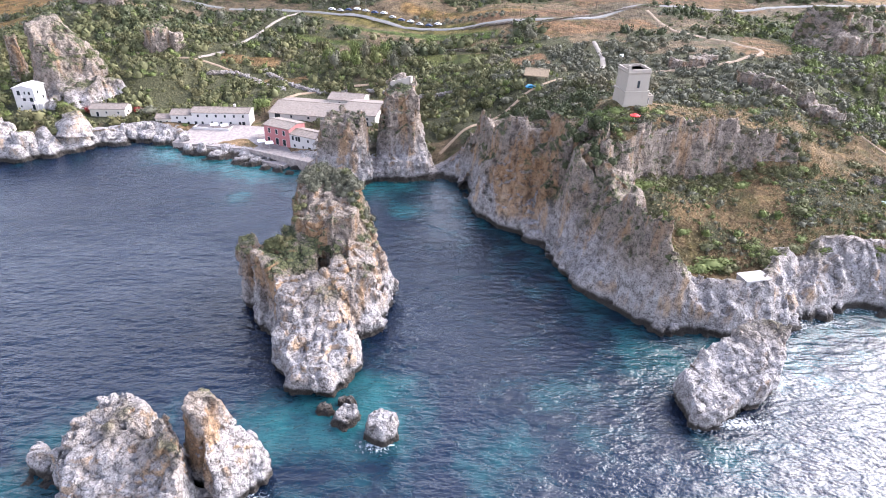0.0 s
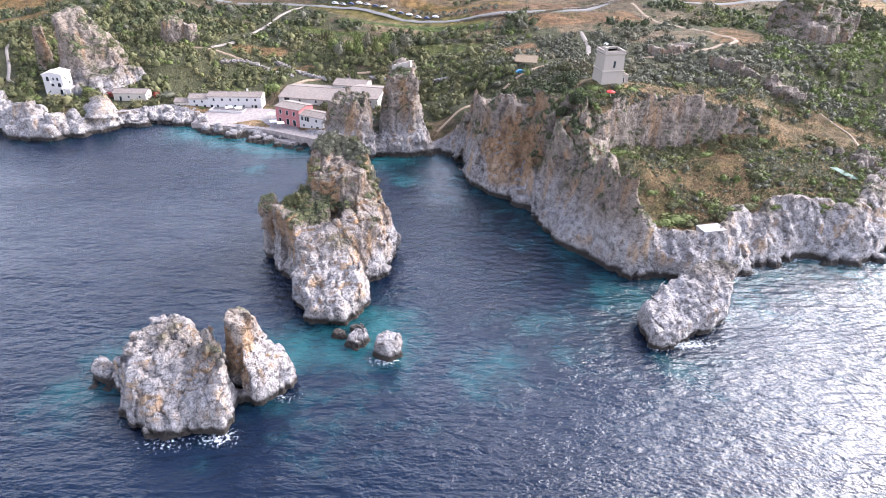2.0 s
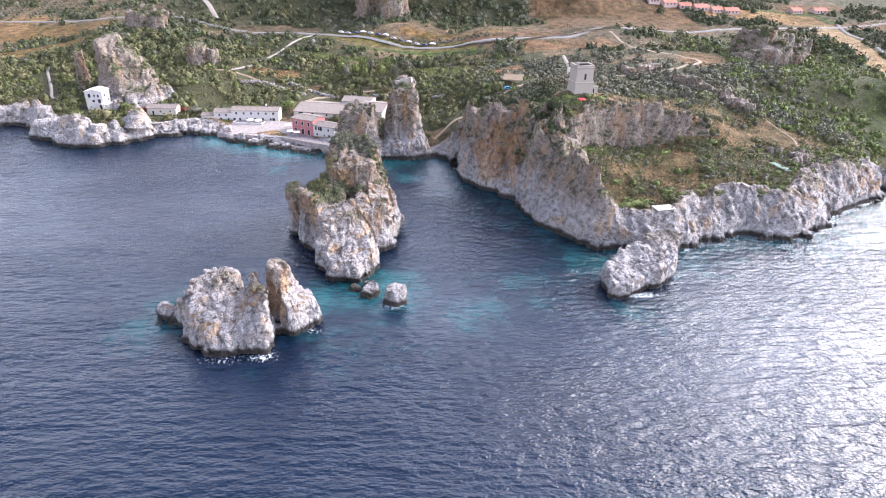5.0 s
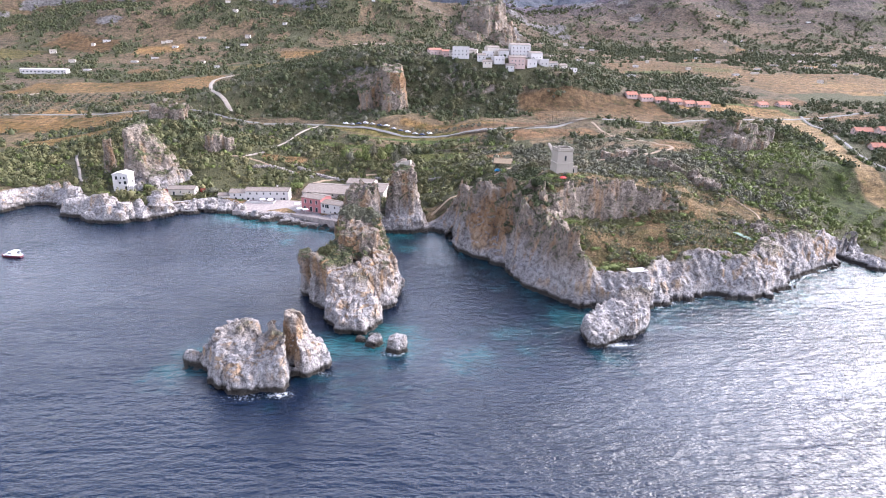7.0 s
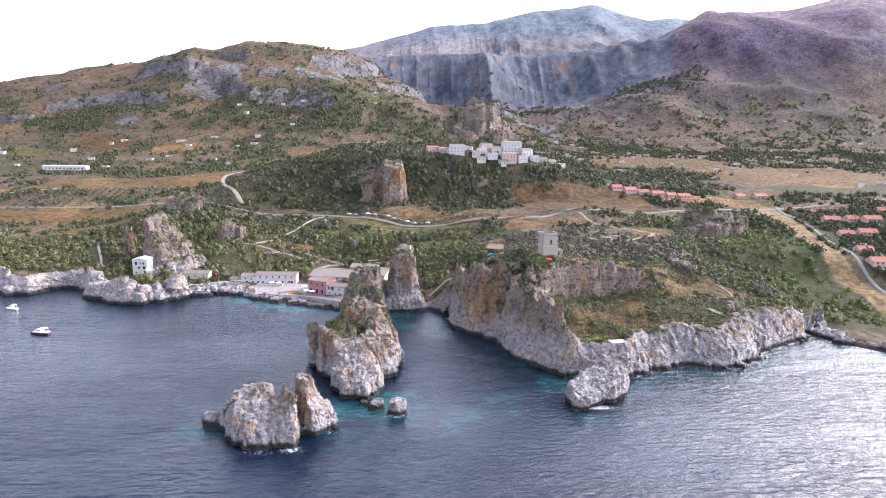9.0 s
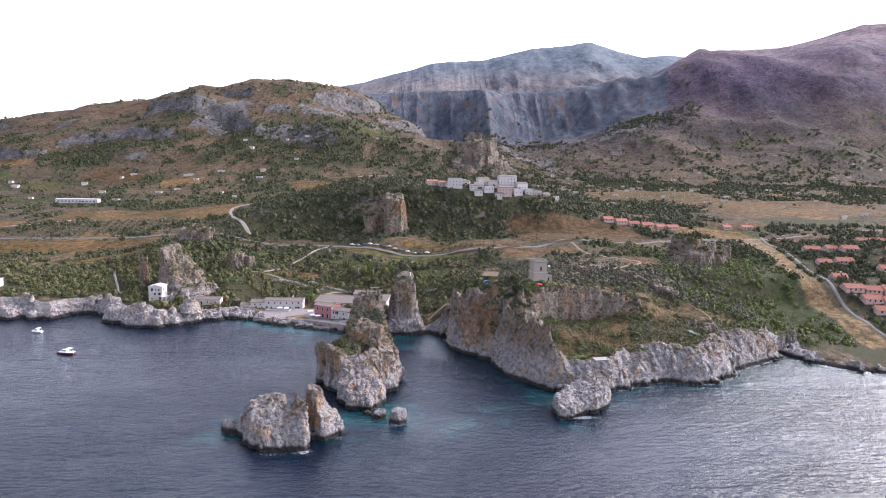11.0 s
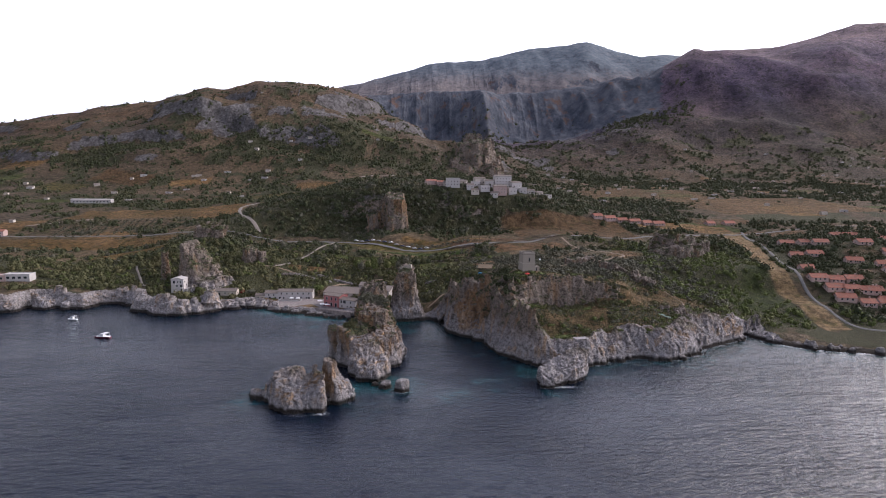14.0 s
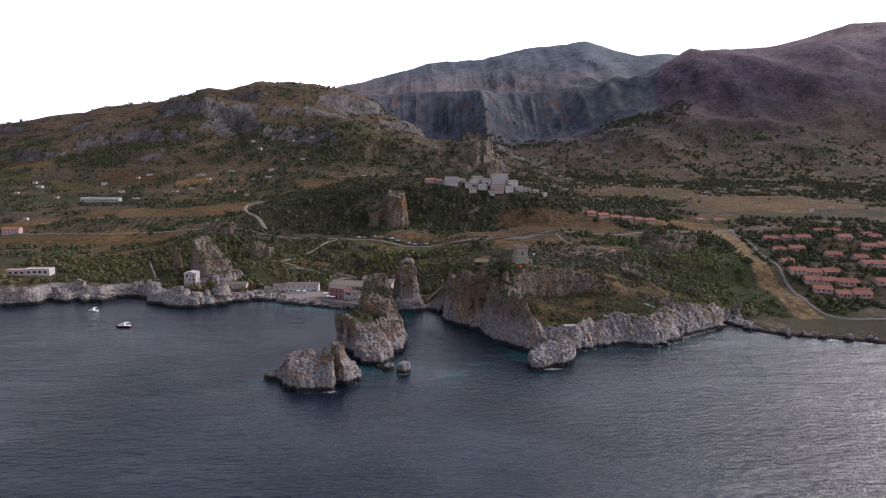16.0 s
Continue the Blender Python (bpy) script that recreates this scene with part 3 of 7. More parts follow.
def build_ground():
    xs = axis(-3800, -310, 330, 3800, 1.15, 1.035)
    ys = axis(-60, -58, 135, 4900, 0.95, 1.0115)
    x, y = np.meshgrid(xs, ys)
    sd = coast_distance(x, y)
    z = land_height(x, y, sd - 1.2)
    gy, gx = np.gradient(z, ys, xs)
    slope = np.hypot(gx, gy)
    # broken rock: push walls and shore in and out
    margin = sd - 7.0 * np.clip(fbm(x, y, 0, 14, 4, 47) + 0.15, 0, 1) * (x > 60) * (x < 178)
    shore = smooth(13, 4, margin) * smooth(-12, -2, sd) * (x < 175) + smooth(11, 4, sd) * smooth(-8, 0, sd) * (x >= 175) * 0.8
    rocky = np.clip(np.maximum(smooth(0.75, 1.5, slope), shore), 0, 1)
    near = (y < 330) & (rocky > 0.02)
    xn, yn, zn, rn = x[near], y[near], z[near], rocky[near]
    d1, d2, own = chunks(xn, yn, zn * 0.8, 4.2, 7)
    e1, e2, own2 = chunks(xn, yn, zn * 0.6, 1.7, 19)
    push = rn * (1.5 * (own - 0.5) + 0.55 * (own2 - 0.5) - 0.8 * np.exp(-(d2 - d1) * 7))
    ln = np.hypot(gx[near], gy[near]) + 1e-6
    flat = 1 / (1 + ln)
    px, py, pz = x.copy(), y.copy(), z.copy()
    lift = push * np.clip(zn + 1.5, 0, 3) / 3
    px[near] = xn - lift * gx[near] / ln * (1 - flat) * 1.2
    py[near] = yn - lift * gy[near] / ln * (1 - flat) * 1.2
    pz[near] = zn + lift * (0.35 + 0.65 * flat) * 1.1
    me = grid_mesh("ground", xs, ys, px, py, pz)
    smooth_shade(me)
    set_attr(me, "green", cover(x, y))
    far_rock = smooth(0.62, 1.0, slope + 0.25 * fbm(x, y, 0, 60, 3, 61)) * smooth(500, 900, y) * (1 - 0.88 * smooth(0.35, 0.41, x / (y - STATION_Y) + 0.03 * fbm(x, y, 0, 150, 3, 62)))
    set_attr(me, "rock", rocky * smooth(380, 280, y))
    outcrop = smooth(0.20, 0.42, 0.8 * fbm(x, y, 0, 90, 5, 63) + 0.55 * (slope - 0.42)) * smooth(820, 960, y) * (1 - 0.97 * smooth(0.33, 0.40, x / (y - STATION_Y)))
    bearing, reach = x / (y - STATION_Y), y - STATION_Y + 70 * fbm(x, y, 0, 130, 4, 64)
    wall_band = smooth(1800, 1880, reach) * smooth(2380, 2280, reach) * smooth(0.41, 0.36, bearing) * smooth(-0.17, -0.11, bearing)
    far_rock = np.maximum(np.maximum(far_rock, 0.9 * outcrop), 0.85 * wall_band)
    high_back = smooth(2350, 2700, y + 100 * fbm(x, y, 0, 200, 3, 66)) * smooth(0.45, 0.40, x / (y - STATION_Y))
    far_rock = far_rock * (1 - 0.75 * high_back)
    far_rock = far_rock * (1 - 0.95 * smooth(0.35, 0.39, bearing))
    set_attr(me, "far_rock", np.clip(np.maximum(far_rock, smooth(0.7, 1.2, slope) * smooth(280, 380, y) * (1 - 0.95 * smooth(0.33, 0.38, bearing) * smooth(700, 900, y))), 0, 1))
    # where the hazy far-range colour replaces the land colour
    set_attr(me, "upland_haze", smooth(2350, 2700, y + 100 * fbm(x, y, 0, 200, 3, 66)) * smooth(0.45, 0.40, x / (y - STATION_Y)))
    # share of haze-blued crag colour, rising with distance past the scarp
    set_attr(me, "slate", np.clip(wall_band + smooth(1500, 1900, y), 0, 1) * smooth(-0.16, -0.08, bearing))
    set_attr(me, "mountain", smooth(900, 1300, y))
    tint = me.attributes.new("tint", "FLOAT_COLOR", "POINT")
    rgba = np.ones((*x.shape, 4), np.float32)
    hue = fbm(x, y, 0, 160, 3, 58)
    # haze put into the tint: bluer from y 700, paler past 1450
    haze_side = smooth(-0.12, 0.12, x / (y - STATION_Y))
    rgba[..., 0] = 1 + 0.25 * hue - 0.12 * smooth(200, 420, y) - 0.28 * smooth(700, 1500, y) * haze_side + 1.0 * smooth(1450, 2000, y) * haze_side
    rgba[..., 1] = 1 + 0.18 * hue - 0.12 * smooth(200, 420, y) - 0.26 * smooth(700, 1500, y) * (0.55 + 0.45 * haze_side) + 1.0 * smooth(1450, 2000, y) * haze_side
    rgba[..., 2] = 1 + 0.05 * hue - 0.06 * smooth(200, 420, y) - 0.22 * smooth(700, 1500, y) * (1 - 0.75 * haze_side) + 2.1 * smooth(1250, 2000, y) * haze_side
    for f in FIELDS:
        k = in_field(x, y, f)[..., None]
        rgba[..., :3] = rgba[..., :3] * (1 - k) + k * np.array(f[5:8])
    k = (smooth(40, 60, x) * smooth(190, 170, x) * smooth(70, 40, y))[..., None]
    rgba[..., :3] = rgba[..., :3] * (1 - k + k * np.array((1.2, 1.06, 0.84)))
    k = strip_field(x, y)[..., None]
    rgba[..., :3] = rgba[..., :3] * (1 - k) + k * np.array((1.75, 1.62, 1.35))
    k = (smooth(165, 190, x) * smooth(1, -3, x - np.interp(y, [0, 20, 94, 300], [242, 243, 254, 309])) * smooth(10, 26, y) * smooth(270, 200, y))[..., None] * 0.9
    rgba[..., :3] = rgba[..., :3] * (1 - k) + k * np.array((0.27, 0.52, 0.20))
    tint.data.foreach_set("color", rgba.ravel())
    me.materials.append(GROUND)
    return tagged(new("ground", me), "dry scrubby coastal land with pale limestone cliffs and hills", "ground", kind="structure")


def build_sea():
    xs = axis(-5000, -330, 420, 5000, 2.0, 1.10)
    ys = axis(-4500, -130, 110, 160, 2.0, 1.10)
    x, y = np.meshgrid(xs, ys)
    sd = coast_distance(x, y)
    me = grid_mesh("sea", xs, ys, x, y, 0 * x)
    shallow = 0.22 * smooth(-75, -20, sd) * smooth(-110, -20, x) + smooth(-26, -2, sd) * (0.35 + 0.65 * smooth(-130, -80, x) * smooth(10, -40, x)) * 0.75
    for cx, cy, r, a in SHALLOWS:
        shallow = np.maximum(shallow, a * np.exp(-((x - cx) ** 2 + (y - cy) ** 2) / r ** 2))
    set_attr(me, "shallow", shallow)
    foam = 0.42 * smooth(-5, 0, sd) * (x > 86) + 0.22 * smooth(-4, 0, sd)
    for cx, cy, rx, ry, a in FOAM:
        foam = np.maximum(foam, a * np.exp(-((x - cx) / rx) ** 2 - ((y - cy) / ry) ** 2))
    set_attr(me, "foam", foam)
    me.materials.append(SEA)
    return tagged(new("water", me), "deep blue sea with small wind waves and turquoise shallows", "water", kind="structure")


def rock_band(line, at, wide, w, zlow, ztop, seed, rows=46):
    """A broken rock face that climbs inland (to the left of the line) from zlow to ztop over a width w."""
    tan = np.gradient(wide, axis=0)
    nrm = np.stack([-tan[:, 1], tan[:, 0]], -1) / (np.hypot(tan[:, 0], tan[:, 1])[:, None] + 1e-9)
    v = np.linspace(0, 1, rows)[:, None]
    inset = w * (0.12 * np.sin(v * 9 + 2 * fbm(at, 0 * at, 0, 18, 2, seed + 4)) * v * (1 - v) * 2 + v ** 1.5)
    x, y = line[:, 0] * (1 - v) + wide[:, 0] * v + nrm[:, 0] * inset, line[:, 1] * (1 - v) + wide[:, 1] * v + nrm[:, 1] * inset
    z = zlow + (ztop - zlow) * v ** 0.85
    wx, wy = x + 1.5 * fbm(x, y, z, 6, 3, 9), y + 1.5 * fbm(x + 40, y, z, 6, 3, 9)
    d1, d2, own = chunks(wx, wy, z * 0.38, 4.6, seed)
    e1, e2, own2 = chunks(wx, wy, z * 0.7, 1.9, seed + 1)
    f1, f2, own3 = chunks(wx, wy, z, 0.9, seed + 2)
    tall = np.clip((ztop - zlow) / 10, 0.65, 1.4)
    push = tall * (2.0 * (own - 0.45) + 1.3 * (own2 - 0.5) + 0.8 * (own3 - 0.5) - 1.0 * np.exp(-(d2 - d1) * 9) - 0.5 * np.exp(-(e2 - e1) * 8) + 1.8 * fbm(x, y, z * 0.25, 9, 4, seed + 3) + 0.8 * ridged(x, y, z * 0.35, 3.5, 4, seed + 5))
    push = push + tall * (1.5 * ridged(x, y, z * 0.12, 4.2, 4, seed + 6) + 0.35 * ridged(x, y, z * 0.5, 1.2, 3, seed + 8))
    push = push * smooth(1.0, 0.93, v)
    return x - nrm[:, 0] * push, y - nrm[:, 1] * push, z + push * 0.35 * smooth(0, 0.3, v)


def soften(line, k):
    return np.stack([np.convolve(np.pad(c, k, "edge"), np.ones(2 * k + 1) / (2 * k + 1), "valid") for c in line.T], -1)


def build_cliff():
    """The broken rock face along the whole waterline."""
    line, at = resample(SHORE, 0.45)
    keep = (line[:, 0] > -330) & (np.arange(len(line)) < np.argmax((line[:, 0] > 11) & (line[:, 1] < 40)))
    line, at = line[keep], at[keep]
    wide = soften(line, 12)
    w = (cliff_width(line[:, 0], line[:, 1]) + 2.2) + 4.2 * fbm(at, 0 * at, 0, 12, 4, 73)
    tan = np.gradient(wide, axis=0)
    nrm = np.stack([-tan[:, 1], tan[:, 0]], -1) / (np.hypot(tan[:, 0], tan[:, 1])[:, None] + 1e-9)
    lip = wide + nrm * (w + 1.0)[:, None]
    zt = land_height(lip[:, 0], lip[:, 1], coast_distance(lip[:, 0], lip[:, 1]) + 2.0)
    zt = soften(zt[:, None], 4)[:, 0] - 0.3 + 1.3 * fbm(at, 0 * at, 0, 6, 3, 74) * smooth(3, 8, zt)
    zt = zt * (1 - 0.25 * smooth(-130, -150, line[:, 0])) + 0.3
    zt = zt * (1 - 0.7 * smooth(-98, -90, line[:, 0]) * smooth(-44, -52, line[:, 0]))
    me = grid_mesh("cliff", None, None, *rock_band(line, at, wide, w, -1.8, zt, 77, 60))
    set_attr(me, "stain", np.full(60 * len(line), 0.5))
    me.materials.append(ROCK)
    return tagged(new("cliff", me), "broken pale limestone shore rocks along the western waterline", "cliff", kind="structure")


FOAM = [(-9, -82, 6, 3, 0.8), (-16, -76, 6, 3, 0.6), (-50, -107, 11, 4, 0.6), (-40, -105.5, 6, 4, 0.75), (-30, -94, 6, 3, 0.65), (64, -75.5, 10, 3, 0.85), (56, -77, 4, 3, 0.7), (-18, -69, 8, 4, 0.3), (104, -41, 10, 4, 0.6), (118, -39, 10, 4, 0.4), (-12, -50, 5, 5, 0.35)]
SHALLOWS = [(-20, -88, 30, 0.36), (34, -72, 30, 0.32), (-64, -84, 18, 0.6), (10, 10, 16, 0.45), (-14, -72, 18, 0.8), (-30, -78, 14, 0.7), (-72, -92, 11, 0.7), (52, -55, 16, 0.6), (14, -85, 14, 0.5), (-6, 22, 9, 0.8), (30, -70, 16, 0.45),
            (-100, 74, 16, 0.9), (-66, 30, 10, 0.5), (60, -84, 12, 0.5)]
ground = build_ground()
sea = build_sea()
cliff = build_cliff()


# ---- rocks ----
def prism(pts, top, gx=0.0, gy=0.0, lean=0.2, at=None):
    """A plane-cut block: its outline at sea level (counter-clockwise), the height of its top at a place and the top's slopes, and how far its sides lean in."""
    pts = np.array(pts, float)
    return pts, np.broadcast_to(np.asarray(lean, float), (len(pts),)), top, gx, gy, pts.mean(0) if at is None else np.array(at, float)


def lobe_prism(lobe, rsp):
    """An uneven many-sided block from (x, y, rx, ry, turn, height, top fraction, lean x, lean y)."""
    cx, cy, rx, ry, turn, h, top, lx, ly = lobe
    n = rsp.randint(6, 9)
    a = np.sort((np.arange(n) + rsp.uniform(-0.28, 0.28, n)) * 2 * math.pi / n)
    c, q = math.cos(radians(turn)), math.sin(radians(turn))
    ex, ey = rx * 1.06 * np.cos(a), ry * 1.06 * np.sin(a)
    pts = np.stack([cx + ex * c - ey * q, cy + ex * q + ey * c], -1)
    lean = np.clip((1 - top) * min(rx, ry) / max(h, 1.0) * rsp.uniform(0.6, 1.3, n), 0.03, 1.2)
    return prism(pts, h, rsp.uniform(-0.2, 0.2), rsp.uniform(-0.05, 0.25), lean, (cx + lx * 0.6, cy + ly * 0.6))


def soft_max(a, b, k):
    u = np.clip(0.5 + 0.5 * (a - b) / k, 0, 1)
    return a * u + b * (1 - u) + k * u * (1 - u)


def prism_field(block, x, y, z, k):
    pts, lean, top, gx, gy, at = block
    nxt = np.roll(pts, -1, 0)
    out = (z - top - gx * (x - at[0]) - gy * (y - at[1])) / math.sqrt(1 + gx * gx + gy * gy)
    for (ax, ay), (bx, by), ln in zip(pts, nxt, lean):
        ll = math.hypot(bx - ax, by - ay)
        nx, ny = (by - ay) / ll, -(bx - ax) / ll
        out = soft_max(out, ((x - ax) * nx + (y - ay) * ny + ln * z) / math.sqrt(1 + ln * ln), k)
    return out


def broken(x, y, z, seed, size, rough):
    """How far weathered rock stands out of its plain block: joints, plates, knobs and grooves."""
    wx, wy = x + 0.9 * size * fbm(x, y, z, 4.0 * size, 3, seed + 9), y + 0.9 * size * fbm(x + 40, y, z, 4.0 * size, 3, seed + 9)
    d1, d2, own = chunks(wx, wy + 0.3 * z, z * 0.45, 3.4 * size, seed)
    e1, e2, own2 = chunks(wx, wy, z * 0.85, 1.35 * size, seed + 5)
    dip = z * 0.88 - 0.42 * y + 0.2 * x
    out = 0.8 * (own - 0.5) - 0.8 * np.exp(-(d2 - d1) * 16) + 0.45 * (own2 - 0.5) - 0.22 * np.exp(-(e2 - e1) * 12)
    out = out + 2.0 * fbm(x, y, z * 0.4, 8 * size, 4, seed + 2) + 1.25 * ridged(x, y + 0.3 * z, z * 0.2, 4.2 * size, 4, seed + 4) + 0.6 * ridged(x * 0.2, y * 0.2, dip, 2.0 * size, 3, seed + 6)
    return rough * size * 1.15 * out


def surface_net(f, low, cell):
    """The closed skin where the field turns from inside (negative) to outside: places and quads."""
    inside = f < 0
    n = np.array(f.shape)
    count = np.zeros(n - 1, np.int8)
    for a in (0, 1):
        for b in (0, 1):
            for c in (0, 1):
                count += inside[a:n[0] - 1 + a, b:n[1] - 1 + b, c:n[2] - 1 + c]
    ix, iy, iz = np.nonzero((count > 0) & (count < 8))
    number = np.full(n - 1, -1, np.int64)
    number[ix, iy, iz] = np.arange(len(ix))
    total, hits = np.zeros((len(ix), 3)), np.zeros(len(ix))
    corner = [(a, b, c) for a in (0, 1) for b in (0, 1) for c in (0, 1)]
    for p in corner:
        for ax in range(3):
            if p[ax]:
                continue
            q = list(p)
            q[ax] = 1
            f0, f1 = f[ix + p[0], iy + p[1], iz + p[2]], f[ix + q[0], iy + q[1], iz + q[2]]
            cut = (f0 < 0) != (f1 < 0)
            t = np.where(cut, f0 / np.where(cut, f0 - f1, 1), 0)
            place = np.stack([np.full(len(ix), float(v)) for v in p], -1)
            place[:, ax] = t
            total += place * cut[:, None]
            hits += cut
    co = (np.stack([ix, iy, iz], -1) + total / np.maximum(hits, 1)[:, None]) * cell + np.asarray(low)
    quads = []
    for ax in range(3):
        u, v = [(1, 2), (2, 0), (0, 1)][ax]
        lo, hi = [slice(None)] * 3, [slice(None)] * 3
        lo[ax], hi[ax] = slice(0, -1), slice(1, None)
        i0, i1 = inside[tuple(lo)], inside[tuple(hi)]
        e = np.stack(np.nonzero(i0 != i1), -1)
        e = e[(e[:, u] > 0) & (e[:, v] > 0) & (e[:, u] < n[u] - 1) & (e[:, v] < n[v] - 1)]
        ids = []
        for du, dv in ((1, 1), (0, 1), (0, 0), (1, 0)):
            g = e.copy()
            g[:, u] -= du
            g[:, v] -= dv
            ids.append(number[g[:, 0], g[:, 1], g[:, 2]])
        ids = np.stack(ids, -1)
        out = i0[e[:, 0], e[:, 1], e[:, 2]]
        quads.append(np.where(out[:, None], ids, ids[:, ::-1]))
    return co, np.concatenate(quads)


def stain_at(co, spots, base):
    out = np.full(len(co), base)
    for cx, cy, cz, r, a in spots:
        out = np.maximum(out, a * np.exp(-((co[:, 0] - cx) ** 2 + (co[:, 1] - cy) ** 2 + (0.8 * (co[:, 2] - cz)) ** 2) / r ** 2))
    return out


def rock_mesh(name, lobes, seed, cell=0.5, rough=1.0, stain=0.15, spots=(), zlow=-2.0):
    """Limestone mass of plane-cut blocks grown together, with its joints and knobs worn in."""
    rsp = np.random.RandomState(seed)
    blocks = [b if len(b) == 6 else lobe_prism(b, rsp) for b in lobes]
    pts = np.concatenate([b[0] for b in blocks])
    high = max(b[2] + 5 * abs(b[3]) + 5 * abs(b[4]) for b in blocks)
    low = np.array([pts[:, 0].min() - 2.5, pts[:, 1].min() - 2.5, zlow])
    top = np.array([pts[:, 0].max() + 2.5, pts[:, 1].max() + 2.5, high + 2.0])
    axes = [np.arange(a, b + cell, cell, dtype=np.float32) for a, b in zip(low, top)]
    x, y, z = np.meshgrid(*axes, indexing="ij", sparse=True)
    extent = np.ptp(pts, axis=0).min()
    size = float(np.clip(extent / 16, 0.22, 1.25)) * (1.0 if cell < 1 else cell * 0.9)
    f = None
    for b in blocks:
        g = prism_field(b, x, y, z, 0.7 * size).astype(np.float32)
        f = g if f is None else -soft_max(-f, -g, 0.6 * size)
    f = np.array(f)
    near = np.abs(f) < 3.2 * size * max(rough, 0.7)
    i, j, k = np.nonzero(near)
    px, py, pz = axes[0][i].astype(float), axes[1][j].astype(float), axes[2][k].astype(float)
    f[near] -= broken(px, py, pz, seed, size, rough) * 0.9 - 0.55 * size * np.exp(-((pz - 0.4) / 0.8) ** 2) * (zlow < 0)
    co, quads = surface_net(f, low, cell)
    me = bpy.data.meshes.new(name)
    fill(me, co, quads)
    set_attr(me, "stain", stain_at(co, spots, stain))
    me.materials.append(ROCK)
    return me


def rock(name, label, lobes, seed, cell=0.5, rough=1.0, category="rock", stain=0.15, spots=(), zlow=-2.0):
    return tagged(new(name, rock_mesh(name, lobes, seed, cell, rough, stain, spots, zlow)), label, category)


rock("sea_rock", "pale craggy limestone islet with a sharp sloping peak", [
    prism([(-54, -104.6), (-39.2, -104.6), (-38.6, -101), (-42, -89.5), (-46, -86), (-55, -92)], 14.3, 0.42, 0.72, (0.30, 0.10, 0.10, 0.25, 0.4, 0.5), (-43.4, -91.5)),
    prism([(-63, -99), (-60, -102.8), (-52, -105), (-45, -98), (-46, -87), (-60, -83), (-67, -89)], 9.0, 0.10, 0.32, 0.45),
    prism([(-66, -90), (-57, -95), (-48, -89), (-48.5, -80), (-58, -76), (-66.5, -81)], 11.0, 0.15, 0.05, (0.5, 0.3, 0.25, 0.3, 0.3, 0.35)),
    (-70.5, -86, 2.4, 2.2, 0, 2.4, 0.6, 0, 0), (-68, -90, 3.6, 3.0, 30, 1.2, 0.6, 0, 0)], 3, 0.30, 0.85, stain=0.28,
    spots=[(-53, -103, 4, 5.5, 1.0), (-43, -97, 9, 5, 0.9), (-69, -88, 1, 4, 0.9)])
rock("sea_rock", "split limestone islet with a tall ochre pillar, standing in the sea", [
    prism([(-42.2, -89), (-39.5, -92.8), (-35, -91.5), (-34, -84), (-38, -80.5), (-42, -83)], 16.9, 0.0, 0.12, (0.07, 0.09, 0.13, 0.15, 0.12, 0.07)),
    prism([(-39, -95.5), (-34.7, -97.6), (-31, -94), (-27.8, -90.5), (-28.5, -86), (-35, -82), (-38.5, -88)], 8.6, -0.62, 0.12, 0.22, (-34, -89)),
    (-38, -94, 2.8, 2.6, 0, 2.6, 0.6, 0, 0)], 11, 0.27, 0.72, stain=0.2, spots=[(-39, -90, 8, 7.5, 1.25)])
rock("sea_rock", "small pale boulder washed by foam beside the tall stack", [prism([(-12, -80.5), (-8.5, -82.3), (-5, -80.5), (-4.8, -77.3), (-8.5, -76), (-11.8, -77.6)], 4.3, 0.1, 0.1, 0.2)], 15, 0.28, 0.9)
rock("sea_rock", "low dark wet rock washed by foam", [prism([(-18.5, -76.5), (-14.5, -78.2), (-12.6, -76.8), (-13, -73.6), (-17, -72.5)], 2.0, 0.1, 0.2, 0.35), (-20.5, -72.6, 2.0, 1.5, -20, 0.9, 0.7, 0, 0), (-16, -70.5, 1.6, 1.2, 10, 0.7, 0.7, 0, 0)], 16, 0.28, 0.9)
